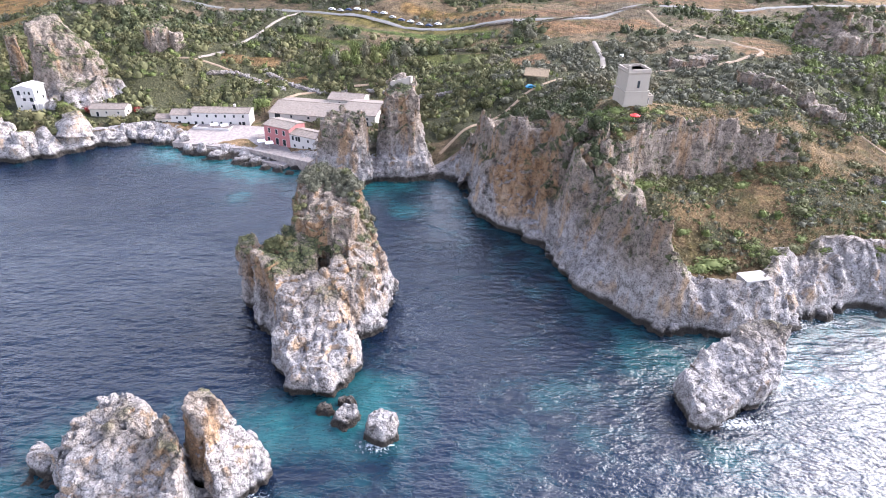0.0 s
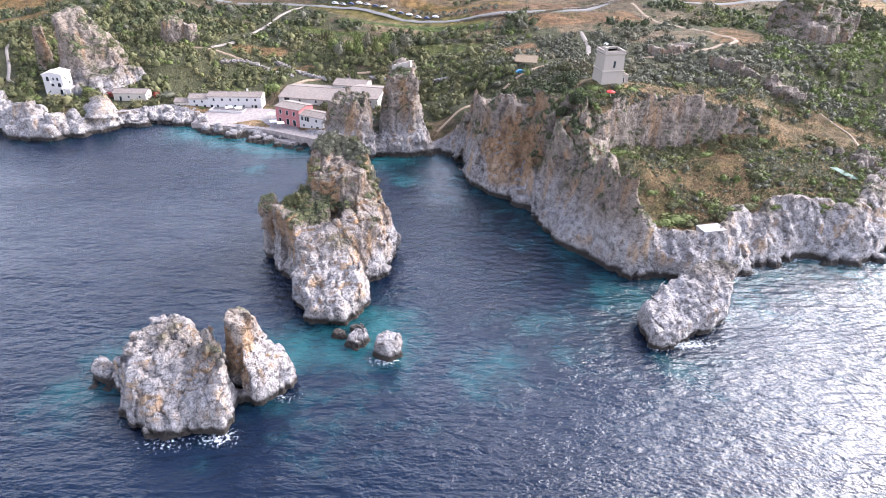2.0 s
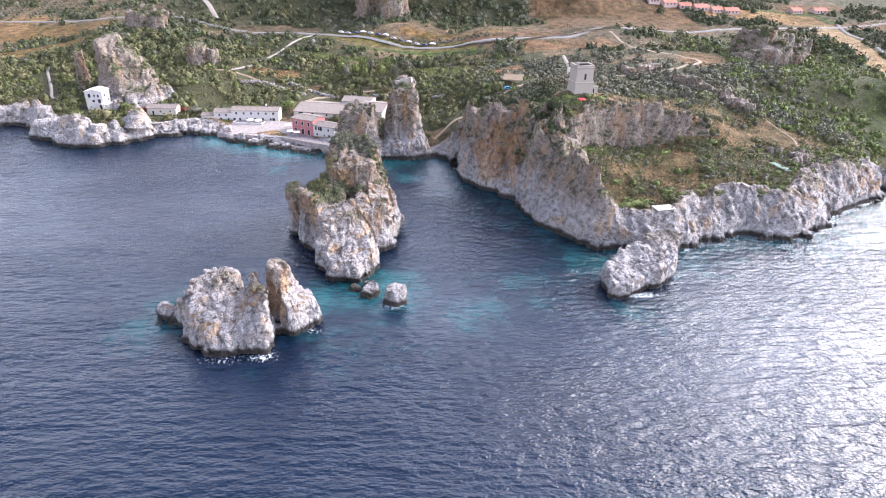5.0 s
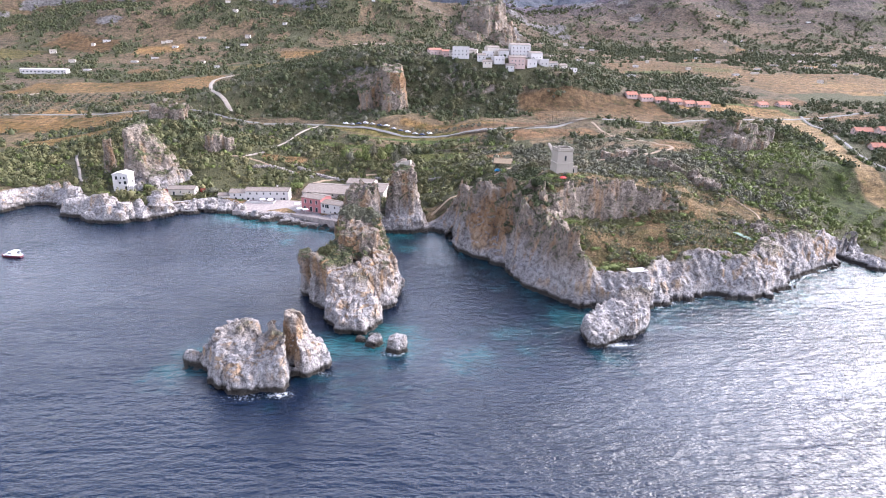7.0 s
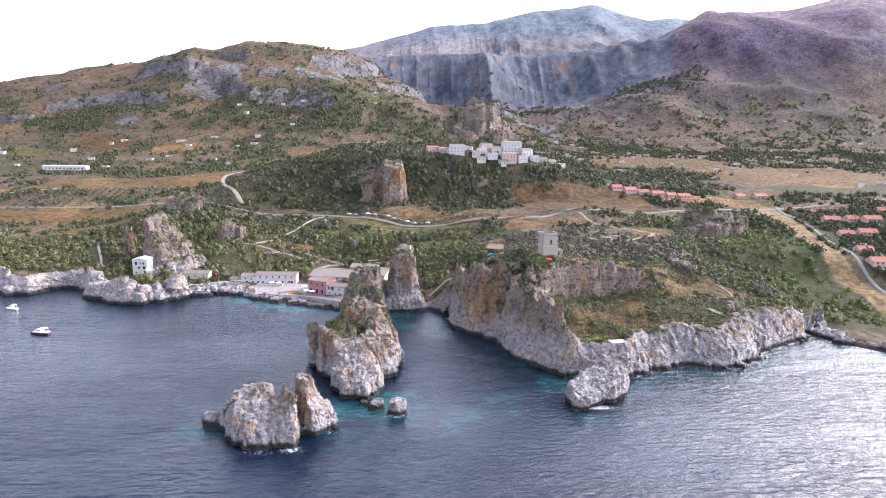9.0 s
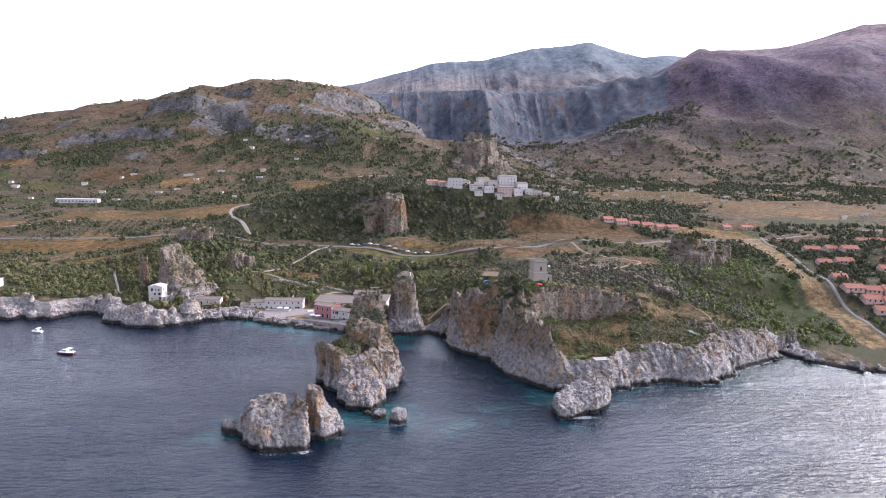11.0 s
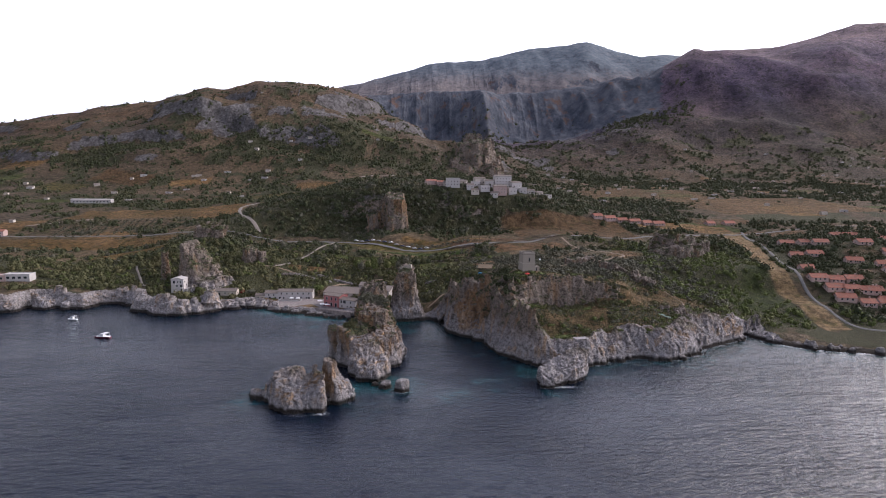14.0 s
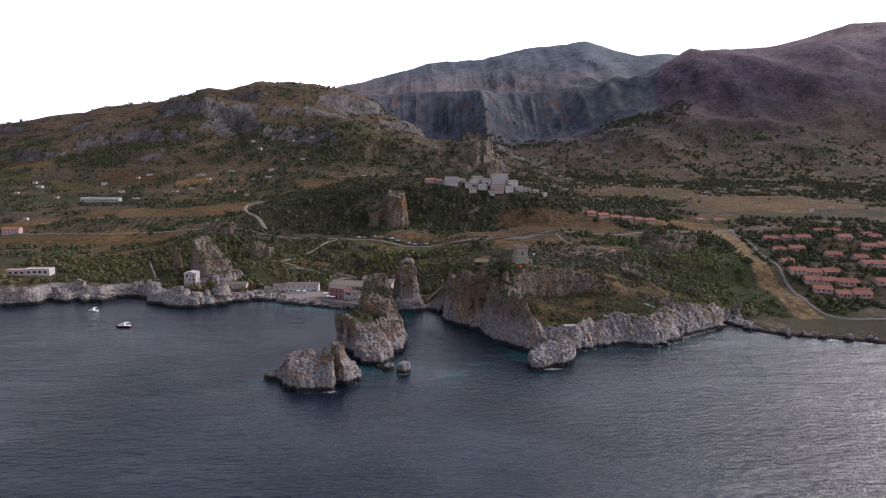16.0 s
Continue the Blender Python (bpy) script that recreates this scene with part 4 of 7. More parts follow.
rock("limestone_pillar", "tall limestone sea stack with green scrub on its crown and ochre scars", [
    prism([(-37, -29), (-30, -37), (-17, -37), (-11, -31), (-12, -12), (-19, -4), (-31, -4), (-38, -13)], 28.2, 0.05, 0.30, (0.20, 0.26, 0.26, 0.28, 0.30, 0.3, 0.25, 0.22), (-27, -12)),
    prism([(-41.5, -41), (-34, -51), (-26, -51), (-25, -36), (-28, -27), (-38, -25), (-42.5, -32)], 20.0, -0.10, 0.34, (0.18, 0.14, 0.10, 0.10, 0.2, 0.2, 0.12), (-35, -29)),
    prism([(-25, -47), (-16, -47), (-11, -41), (-9.4, -31), (-13, -20), (-25, -23)], 18.6, -0.05, 0.36, (0.10, 0.10, 0.14, 0.18, 0.2, 0.2), (-18, -30)),
    prism([(-35, -57), (-25, -61), (-17, -56), (-15, -45), (-25, -37), (-37, -44)], 14.5, 0.0, 0.62, 0.35, (-27, -46)),
    prism([(-36.5, -51), (-35, -59), (-29, -66.5), (-23, -68), (-17, -66.5), (-14.6, -62), (-15, -54), (-22, -46), (-32, -46)], 8.4, 0.03, 0.40, 0.32, (-25, -55)),
    prism([(-47.8, -31), (-45.5, -35.5), (-42.2, -34), (-41.5, -27), (-44, -24), (-47.6, -26)], 15.2, 0.1, 0.25, (0.07, 0.13, 0.14, 0.1, 0.1, 0.06)),
    (-14, -45.5, 4.2, 3.8, 10, 4.6, 0.6, 0, 0), (-21.3, -66.3, 3.0, 2.7, 0, 3.4, 0.6, 0, 0)], 21, 0.36, 0.9, stain=0.5,
    spots=[(-18, -40, 12, 10, 1.15), (-34, -44, 15, 9, 1.0), (-45, -31, 8, 6, 1.0), (-26, -30, 22, 9, 0.8), (-26, -56, 6, 8, 0.0)])
rock("limestone_pillar", "tall slender limestone stack crowned by a ruined wall, beside the shore", [
    prism([(-20.5, 57), (-15, 50.5), (-5, 51), (-1, 58), (-2, 74), (-9, 79), (-20, 73)], 31.5, 0.12, 0.08, (0.15, 0.14, 0.08, 0.10, 0.10, 0.1, 0.15), (-9, 68)),
    prism([(-23, 49), (-13, 45.5), (-3, 46.5), (2, 54), (-4, 62), (-20, 60)], 8.5, 0, 0.3, 0.35),
    prism([(-42.5, 50), (-36, 42), (-26, 40.5), (-20, 46), (-21, 57), (-31, 62), (-41, 58)], 22.5, 0.1, 0.05, (0.14, 0.24, 0.24, 0.20, 0.2, 0.2, 0.2), (-30, 51)),
    prism([(-43, 52), (-38, 44), (-32, 44), (-30, 55), (-36, 60)], 17.5, 0.2, 0.1, 0.14)], 33, 0.45, 0.95, stain=0.22, spots=[(-27, 45, 10, 8, 0.7), (-4, 53, 20, 7, 0.5)])
rock("sea_rock", "flat-topped pale limestone block in the sea beside the headland", [prism([(53.6, -67), (54, -76), (56.5, -77.8), (70, -72.2), (76, -67.5), (80.5, -58.5), (74, -54.5), (60, -60)], 9.3, 0.09, 0.36, (0.16, 0.12, 0.05, 0.02, 0.06, 0.15, 0.2, 0.2), (67, -64))], 43, 0.30, 0.55, spots=[(64, -74, 2, 4, 0.3)])
rock("crag", "tall pale grey limestone crag rising from green scrub", [
    prism([(-183, 126), (-174, 113), (-158, 113), (-142, 124), (-137, 138), (-152, 158), (-176, 158), (-184, 144)], 41, 0.0, 0.2, (0.10, 0.32, 0.55, 0.72, 0.7, 0.4, 0.2, 0.10), (-170, 140)),
    prism([(-168, 112), (-158, 103), (-148, 107), (-142, 118), (-152, 128), (-166, 124)], 15, 0, 0.3, 0.25),
    (-146, 126, 8, 8, 0, 15, 0.5, 0, 2), (-156, 106, 5, 5, 0, 11, 0.5, 0, 1), (-163, 106, 4, 4, 0, 10, 0.5, 0, 1)], 51, 0.55, 0.85, stain=0.1, spots=[(-165, 116, 22, 9, 0.45)], zlow=2.0)
rock("crag", "slender grey limestone spire standing in scrub", [(-197, 141, 4.4, 4.4, 0, 31, 0.35, 0, 0)], 57, 0.4, stain=0.6, zlow=6.0)
rock("crag", "rounded grey limestone crag on the hillside", [(-194, 226, 15, 14, 0, 44, 0.55, 2, 4), (-181, 220, 9, 8, 0, 41, 0.6, 0, 2)], 58, 0.7, zlow=20.0)
rock("crag", "broad grey limestone knoll grown with scrub", [(212, 172, 28, 20, 10, 42, 0.5, 2, 6), (204, 154, 22, 13, 0, 34, 0.6, 0, 5), (232, 178, 17, 15, 0, 37, 0.5, 0, 4), (222, 158, 16, 12, 0, 32, 0.6, 0, 4)], 61, 0.7, 1.3, zlow=12.0)
rock("crag", "ochre cliff of bare limestone beneath the hill village", [
    prism([(-74, 318), (-62, 306), (-50, 302), (-44, 318), (-60, 335)], 53, 0.4, 0.2, (0.3, 0.15, 0.1, 0.3, 0.3), (-56, 315)),
    prism([(-56, 310), (-47, 296), (-36, 291), (-28, 312), (-40, 330), (-54, 324)], 62, 0.25, 0.3, (0.22, 0.10, 0.10, 0.2, 0.3, 0.2), (-40, 306)),
    prism([(-42, 302), (-36, 287), (-19, 284), (-8, 297), (-9, 322), (-34, 332), (-46, 320)], 68, 0.0, 0.3, (0.10, 0.10, 0.08, 0.15, 0.2, 0.2, 0.1), (-24, 306)), (-26, 284, 11, 8, 0, 47, 0.5, 0, 4), (-48, 298, 9, 7, 0, 50, 0.5, 0, 4)], 67, 0.7, 1.0, stain=0.35, spots=[(-14, 294, 60, 13, 1.2), (-46, 298, 54, 11, 1.0)], zlow=28.0)
rock("crag", "jagged grey rock peak behind the hill village", [(108, 935, 40, 36, 0, 160, 0.12, 2, 4), (82, 922, 36, 30, 0, 138, 0.2, 0, 6), (134, 942, 30, 28, 0, 128, 0.2, -4, 4), (60, 900, 40, 34, 0, 122, 0.3, 0, 5), (104, 890, 58, 44, 0, 146, 0.25, 0, 18), (104, 862, 52, 40, 0, 120, 0.35, 0, 16), (124, 846, 36, 28, 0, 100, 0.4, 0, 10), (78, 842, 40, 28, 0, 98, 0.4, 0, 10), (64, 868, 46, 40, 0, 112, 0.3, 0, 14), (20, 852, 46, 36, 0, 99, 0.35, 0, 12), (136, 892, 40, 36, 0, 112, 0.3, 0, 14), (-22, 842, 40, 30, 0, 88, 0.4, 0, 10)], 69, 2.2, 1.4, zlow=50.0)
rock("crag", "low grey limestone outcrop among shrubs behind the tower", [(123, 118, 8, 3.6, 12, 31.2, 0.9, 0, 1), (112, 116, 5, 3, 0, 30.2, 0.9, 0, 1)], 84, 0.5, 0.9, zlow=24.0)
rock("crag", "grey limestone rib running down the headland's eastern slope", [(132, 77, 9, 3.4, -48, 32.6, 0.9, 0, 1), (139, 68, 8, 4.0, -52, 30.2, 0.9, 0, 1), (147, 58, 8, 3.8, -46, 26.4, 0.9, 0, 1), (128, 84, 5, 3, -30, 32.6, 0.9, 0, 1)], 85, 0.5, 1.0, zlow=16.0)
rock("crag", "pale grey crag in the scrub of the slope behind the bay", [(-138, 166, 8, 6, 10, 31.0, 0.6, 0, 3), (-130, 168, 5, 4, 0, 27.5, 0.6, 0, 2)], 86, 0.5, 1.0, zlow=14.0)


# ---- the headland's rock walls ----
def build_headland_rock():
    """Cliffs, prow and crag band of the headland, broken out of its slopes in one mass."""
    cell, low, top = 0.55, np.array([6.0, -53.0, -2.0]), np.array([205.0, 52.0, 36.5])
    axes = [np.arange(a, b + cell, cell, dtype=np.float32) for a, b in zip(low, top)]
    x2, y2 = np.meshgrid(axes[0].astype(float), axes[1].astype(float), indexing="ij")
    sd = coast_distance(x2, y2)
    h = land_height(x2, y2, sd - 1.2)
    gx, gy = np.gradient(h, cell)
    slope = np.hypot(gx, gy)
    reach = cliff_width(x2, y2) + 3.5 + 3.5 * fbm(x2, y2, 0, 10, 3, 47)
    band = np.maximum(smooth(3.0, -3.0, sd - reach) * smooth(-7, -3, sd), smooth(0.9, 1.5, slope) * (x2 > 40) * (y2 > -12))
    x, y, z = np.meshgrid(*axes, indexing="ij", sparse=True)
    f = ((z - h[:, :, None]) / np.sqrt(1 + np.minimum(slope, 3.0) ** 2)[:, :, None]).astype(np.float32)
    f = f + (1.6 * (1 - band))[:, :, None].astype(np.float32)
    for b in (prism([(22, 16), (25, 9), (30, 6.5), (35, 6), (50, 16), (46, 27), (34, 34), (25, 30)], 30.6, 0.06, -0.05, (0.30, 0.30, 0.32, 0.22, 0.3, 0.3, 0.2, 0.22), (40, 22)),
              prism([(14.5, 27), (16, 21), (23, 10), (30, 12), (34, 30), (26, 42), (18, 38)], 17.5, 0.75, 0.0, (0.16, 0.22, 0.26, 0.1, 0.1, 0.2, 0.2), (22, 24)),
              prism([(35.5, -4), (40.5, -21), (46.5, -33), (54, -41.5), (61, -40), (61, -18), (60, 4), (54, 5), (43, -2)], 23.6, -0.55, 0.45, (0.46, 0.52, 0.5, 0.45, 0.1, 0.05, 0.1, 0.12, 0.2), (53.0, -10)),
              prism([(54, 4), (57.5, 3), (60.5, 6), (60, 10.5), (55.5, 10)], 28.0, 0.1, 0.0, 0.06),
              prism([(31, 4.5), (34, 1.5), (37, 3), (36, 7), (32, 7)], 3.6, 0.2, 0.2, 0.3)):
        g = prism_field(b, x, y, z, 0.8).astype(np.float32)
        f = -soft_max(-f, -g, 0.6)
        plan = prism_field(b[:2] + (99.0,) + b[3:], x2, y2, 0 * x2, 0.8)
        band = np.maximum(band, smooth(1.5, -1.0, plan))
    near = (np.abs(f) < 3.2) & (band > 0.03)[:, :, None]
    i, j, k = np.nonzero(near)
    px, py, pz = axes[0][i].astype(float), axes[1][j].astype(float), axes[2][k].astype(float)
    push = broken(px, py, pz, 77, 1.15, 0.85) + 1.3 * ridged(px, py, pz * 0.10, 5.5, 3, 79) + (1.6 * fbm(px, py, pz * 0.5, 7, 3, 81) - 0.4) * smooth(16, 22, pz) * smooth(52, 60, px)
    f[near] -= push * band[i, j] * np.clip((pz + 3) / 4, 0.3, 1) + 0.2 - 0.5 * np.exp(-((pz - 0.4) / 0.8) ** 2)
    co, quads = surface_net(f, low, cell)
    me = bpy.data.meshes.new("cliff")
    fill(me, co, quads)
    set_attr(me, "stain", stain_at(co, [(30, 13, 14, 15, 1.2), (42, 16, 24, 10, 1.1), (50, -32, 3, 6, 0.8), (66, -44, 6, 5, 0.6), (182, 0, 6, 11, 1.1), (168, 4, 8, 7, 0.8), (120, -30, 5, 6, 0.5), (52, -8, 16, 10, 0.6)], 0.22))
    me.materials.append(ROCK)
    return tagged(new("cliff", me), "broken pale limestone cliffs of the headland with an ochre wall", "cliff", kind="structure")


build_headland_rock()


# ---- building materials ----
def plaster(name, color, stain=(0.35, 0.30, 0.25)):
    m, nt, b = material(name)
    dirt = step(nt, noise_of(nt, 0.7, 6, 0.65, (1, 1, 0.35)), 0.50, 0.80)
    col = mix(nt, calc(nt, "MULTIPLY", dirt, 0.55), color, tuple(c * s for c, s in zip(color, (0.62, 0.56, 0.50))))
    col = mix(nt, calc(nt, "MULTIPLY", step(nt, noise_of(nt, 4.0), 0.60, 0.72), 0.35), col, stain)
    nt.links.new(col, b.inputs["Base Color"])
    b.inputs["Roughness"].default_value = 0.88
    relief(nt, b, noise_of(nt, 6.0), 0.4, 0.05)
    return m


def roof_tiles(name, light, dark):
    m, nt, b = material(name)
    col = mix(nt, step(nt, noise_of(nt, 1.2, 6, 0.7), 0.35, 0.68), dark, light)
    col = mix(nt, calc(nt, "MULTIPLY", step(nt, noise_of(nt, 0.35), 0.52, 0.66), 0.4), col, (0.16, 0.14, 0.12))
    nt.links.new(col, b.inputs["Base Color"])
    b.inputs["Roughness"].default_value = 0.9
    relief(nt, b, noise_of(nt, 5.0, 3, 0.5, (1, 0.15, 0.15), False), 0.5, 0.12)
    return m


def plain(name, color, rough=0.6, metal=0.0, vary=0.25):
    m, nt, b = material(name)
    col = mix(nt, step(nt, noise_of(nt, 2.5, 5, 0.6), 0.35, 0.7), color, tuple(c * (1 - vary) for c in color))
    nt.links.new(col, b.inputs["Base Color"])
    b.inputs["Roughness"].default_value, b.inputs["Metallic"].default_value = rough, metal
    return m


def leaves(name, dark, mid, light):
    m, nt, b = material(name)
    g = nt.nodes.new("ShaderNodeNewGeometry")
    one = tuple(0.55 * a + 0.45 * b for a, b in zip(mid, dark))
    two = tuple(0.55 * a + 0.45 * b for a, b in zip(mid, light))
    col = ramp(nt, calc(nt, "ADD", calc(nt, "MULTIPLY", g.outputs["Random Per Island"], 0.5), calc(nt, "MULTIPLY", step(nt, noise_of(nt, 0.45, 3), 0.32, 0.68), 0.5)), (0.1, one), (0.5, mid), (0.9, two))
    patch = noise_of(nt, 0.05, 4)
    col = mix(nt, calc(nt, "MULTIPLY", step(nt, patch, 0.48, 0.66), 0.55), col, tuple(0.5 * (a + c) for a, c in zip(mid, (0.16, 0.12, 0.06))))
    nt.links.new(col, b.inputs["Base Color"])
    b.inputs["Roughness"].default_value = 0.75
    b.inputs["Specular IOR Level"].default_value = 0.12
    return m


def dirt_track(name, light, dark):
    m, nt, b = material(name)
    col = mix(nt, step(nt, noise_of(nt, 0.8, 7, 0.65), 0.35, 0.65), dark, light)
    nt.links.new(col, b.inputs["Base Color"])
    b.inputs["Roughness"].default_value = 0.95
    relief(nt, b, noise_of(nt, 3.0), 0.5, 0.1)
    return m


WHITE = plaster("white_plaster", (0.44, 0.408, 0.39))
CREAM = plaster("cream_plaster", (0.46, 0.405, 0.345))
GREYED = plaster("weathered_plaster", (0.40, 0.365, 0.335))
PINK = plaster("red_plaster", (0.33, 0.125, 0.125))
ROSE = plaster("rose_plaster", (0.42, 0.305, 0.27))
TOWER_STONE = plaster("tower_stone", (0.27, 0.232, 0.19), (0.15, 0.128, 0.105))
OLD_TILE = roof_tiles("old_clay_tiles", (0.225, 0.18, 0.15), (0.125, 0.10, 0.085))
RED_TILE = roof_tiles("red_clay_tiles", (0.36, 0.135, 0.085), (0.22, 0.082, 0.052))
GLASS = plain("dark_window", (0.02, 0.025, 0.03), 0.15)
FRAME = plain("pale_frame", (0.45, 0.42, 0.40), 0.6)
CONCRETE = dirt_track("pale_concrete", (0.35, 0.325, 0.315), (0.24, 0.225, 0.215))
TRACK = dirt_track("pale_track", (0.27, 0.232, 0.195), (0.18, 0.148, 0.12))
ASPHALT = dirt_track("worn_asphalt", (0.165, 0.155, 0.145), (0.105, 0.10, 0.094))
BARK = plain("bark", (0.10, 0.075, 0.055), 0.9)
SCRUB = leaves("scrub_leaves", (0.0258, 0.0290, 0.0141), (0.0854, 0.0857, 0.0389), (0.1791, 0.1687, 0.0795))
OLIVE = leaves("olive_leaves", (0.0379, 0.0369, 0.0247), (0.0977, 0.0950, 0.0654), (0.1845, 0.1741, 0.1289))
FRESH = leaves("fresh_leaves", (0.0339, 0.0448, 0.0141), (0.0950, 0.1134, 0.0353), (0.1818, 0.1951, 0.0707))
PINE = leaves("dark_tree_leaves", (0.0149, 0.0211, 0.0106), (0.0489, 0.0554, 0.0265), (0.1004, 0.1055, 0.0512))
STRAW = leaves("dry_grass", (0.08, 0.058, 0.03), (0.19, 0.145, 0.075), (0.33, 0.26, 0.15))
BLOOM = leaves("red_blossom", (0.06, 0.015, 0.015), (0.22, 0.035, 0.035), (0.36, 0.07, 0.06))
RED_CLOTH = plain("red_cloth", (0.55, 0.03, 0.025), 0.8)
WHITE_CLOTH = plain("white_cloth", (0.78, 0.76, 0.74), 0.8, vary=0.1)
BLUE_PAINT = plain("blue_paint", (0.03, 0.22, 0.42), 0.4)
WHITE_GEL = plain("white_gelcoat", (0.80, 0.80, 0.80), 0.25, vary=0.06)
MAROON_GEL = plain("maroon_gelcoat", (0.12, 0.03, 0.045), 0.25, vary=0.1)
RUBBER = plain("black_rubber", (0.02, 0.02, 0.02), 0.8)
THATCH = plain("dry_thatch", (0.30, 0.22, 0.14), 0.95, vary=0.45)
EARTH = dirt_track("brown_earth", (0.25, 0.185, 0.125), (0.15, 0.105, 0.07))
TERRACE_FLOOR = dirt_track("quay_paving", (0.29, 0.245, 0.225), (0.19, 0.16, 0.147))


# ---- mesh helpers ----
def mesh_of(name, verts, faces, mat):
    me = bpy.data.meshes.new(name)
    me.from_pydata([tuple(v) for v in verts], [], [tuple(f) for f in faces])
    me.materials.append(mat)
    me.update()
    return me


def part(name, me, parent, label="", m=None):
    ob = new(name, me)
    ob.parent = parent
    if m is not None:
        ob.matrix_basis = m
    return tagged(ob, label) if label else ob


def bar(x0, y0, z0, x1, y1, z1):
    v = [(x, y, z) for z in (z0, z1) for x, y in ((x0, y0), (x1, y0), (x1, y1), (x0, y1))]
    return v, [(0, 3, 2, 1), (4, 5, 6, 7), (0, 1, 5, 4), (1, 2, 6, 5), (2, 3, 7, 6), (3, 0, 4, 7)]


def joined(*pieces):
    verts, faces = [], []
    for v, f in pieces:
        faces += [tuple(i + len(verts) for i in q) for q in f]
        verts += list(v)
    return verts, faces


def ring(w, h, t, depth):
    """A frame round an opening, in the x-z plane, centred, standing out towards -y."""
    a, b = w / 2, h / 2
    return joined(bar(-a - t, -depth, -b - t, a + t, 0.02, -b), bar(-a - t, -depth, b, a + t, 0.02, b + t), bar(-a - t, -depth, -b, -a, 0.02, b), bar(a, -depth, -b, a + t, 0.02, b))


cache = {}


def opening(kind, w, h, parent, m, shade=FRAME):
    """A window or door: frame, and a dark pane set back in it."""
    key = (kind, w, h, shade.name)
    if key not in cache:
        pane = joined(bar(-w / 2, -0.03, -h / 2, w / 2, 0.0, h / 2), bar(-0.03, -0.055, -h / 2, 0.03, -0.02, h / 2))
        cache[key] = (mesh_of(kind, *ring(w, h, 0.11, 0.10), shade), mesh_of("pane", *pane, GLASS))
    frame_mesh, pane_mesh = cache[key]
    ob = part(kind, frame_mesh, parent, m=m)
    part("pane" if kind == "window" else "leaf", pane_mesh, ob)
    return ob


def gable_shell(w, d, h, rise, along):
    """Walls of a house that run up to its ridge. along: the ridge's axis."""
    a, b = w / 2, d / 2
    v = [(-a, -b, -2), (a, -b, -2), (a, b, -2), (-a, b, -2), (-a, -b, h), (a, -b, h), (a, b, h), (-a, b, h)]
    f = [(0, 1, 5, 4), (1, 2, 6, 5), (2, 3, 7, 6), (3, 0, 4, 7), (0, 3, 2, 1)]
    if rise <= 0:
        return v, f + [(4, 5, 6, 7)]
    if along == "x":
        v += [(-a, 0, h + rise), (a, 0, h + rise)]
        return v, f + [(4, 8, 7), (5, 6, 9), (4, 5, 9, 8), (7, 8, 9, 6)]
    v += [(0, -b, h + rise), (0, b, h + rise)]
    return v, f + [(4, 5, 8), (6, 7, 9), (4, 8, 9, 7), (5, 6, 9, 8)]


def gable_roof(w, d, h, rise, along, eave=0.4, thick=0.22):
    """Two sloping slabs with overhanging eaves, and a ridge roll."""
    if along == "y":
        v, f = gable_roof(d, w, h, rise, "x", eave, thick)
        return [(y, x, z) for x, y, z in v], [tuple(reversed(q)) for q in f]
    a, b = w / 2 + eave, d / 2 + eave
    drop = rise * eave / (d / 2)
    pieces = []
    for s in (-1, 1):
        lo = [(-a, s * b, h - drop), (a, s * b, h - drop), (a, 0, h + rise), (-a, 0, h + rise)]
        v = lo + [(x, y, z + thick) for x, y, z in lo]
        f = [(0, 1, 2, 3), (7, 6, 5, 4), (4, 5, 1, 0), (6, 7, 3, 2), (5, 6, 2, 1), (7, 4, 0, 3)]
        pieces.append((v, f if s > 0 else [tuple(reversed(q)) for q in f]))
    pieces.append(bar(-a, -0.18, h + rise + thick - 0.12, a, 0.18, h + rise + thick + 0.12))
    return joined(*pieces)


def flat_roof(w, d, h):
    a, b, t = w / 2, d / 2, 0.3
    return joined(bar(-a + t, -b + t, h - 0.1, a - t, b - t, h + 0.12), bar(-a - 0.08, -b - 0.08, h, a + 0.08, -b + t, h + 0.55), bar(-a - 0.08, b - t, h, a + 0.08, b + 0.08, h + 0.55),
                  bar(-a - 0.08, -b + t, h, -a + t, b - t, h + 0.55), bar(a - t, -b + t, h, a + 0.08, b - t, h + 0.55))


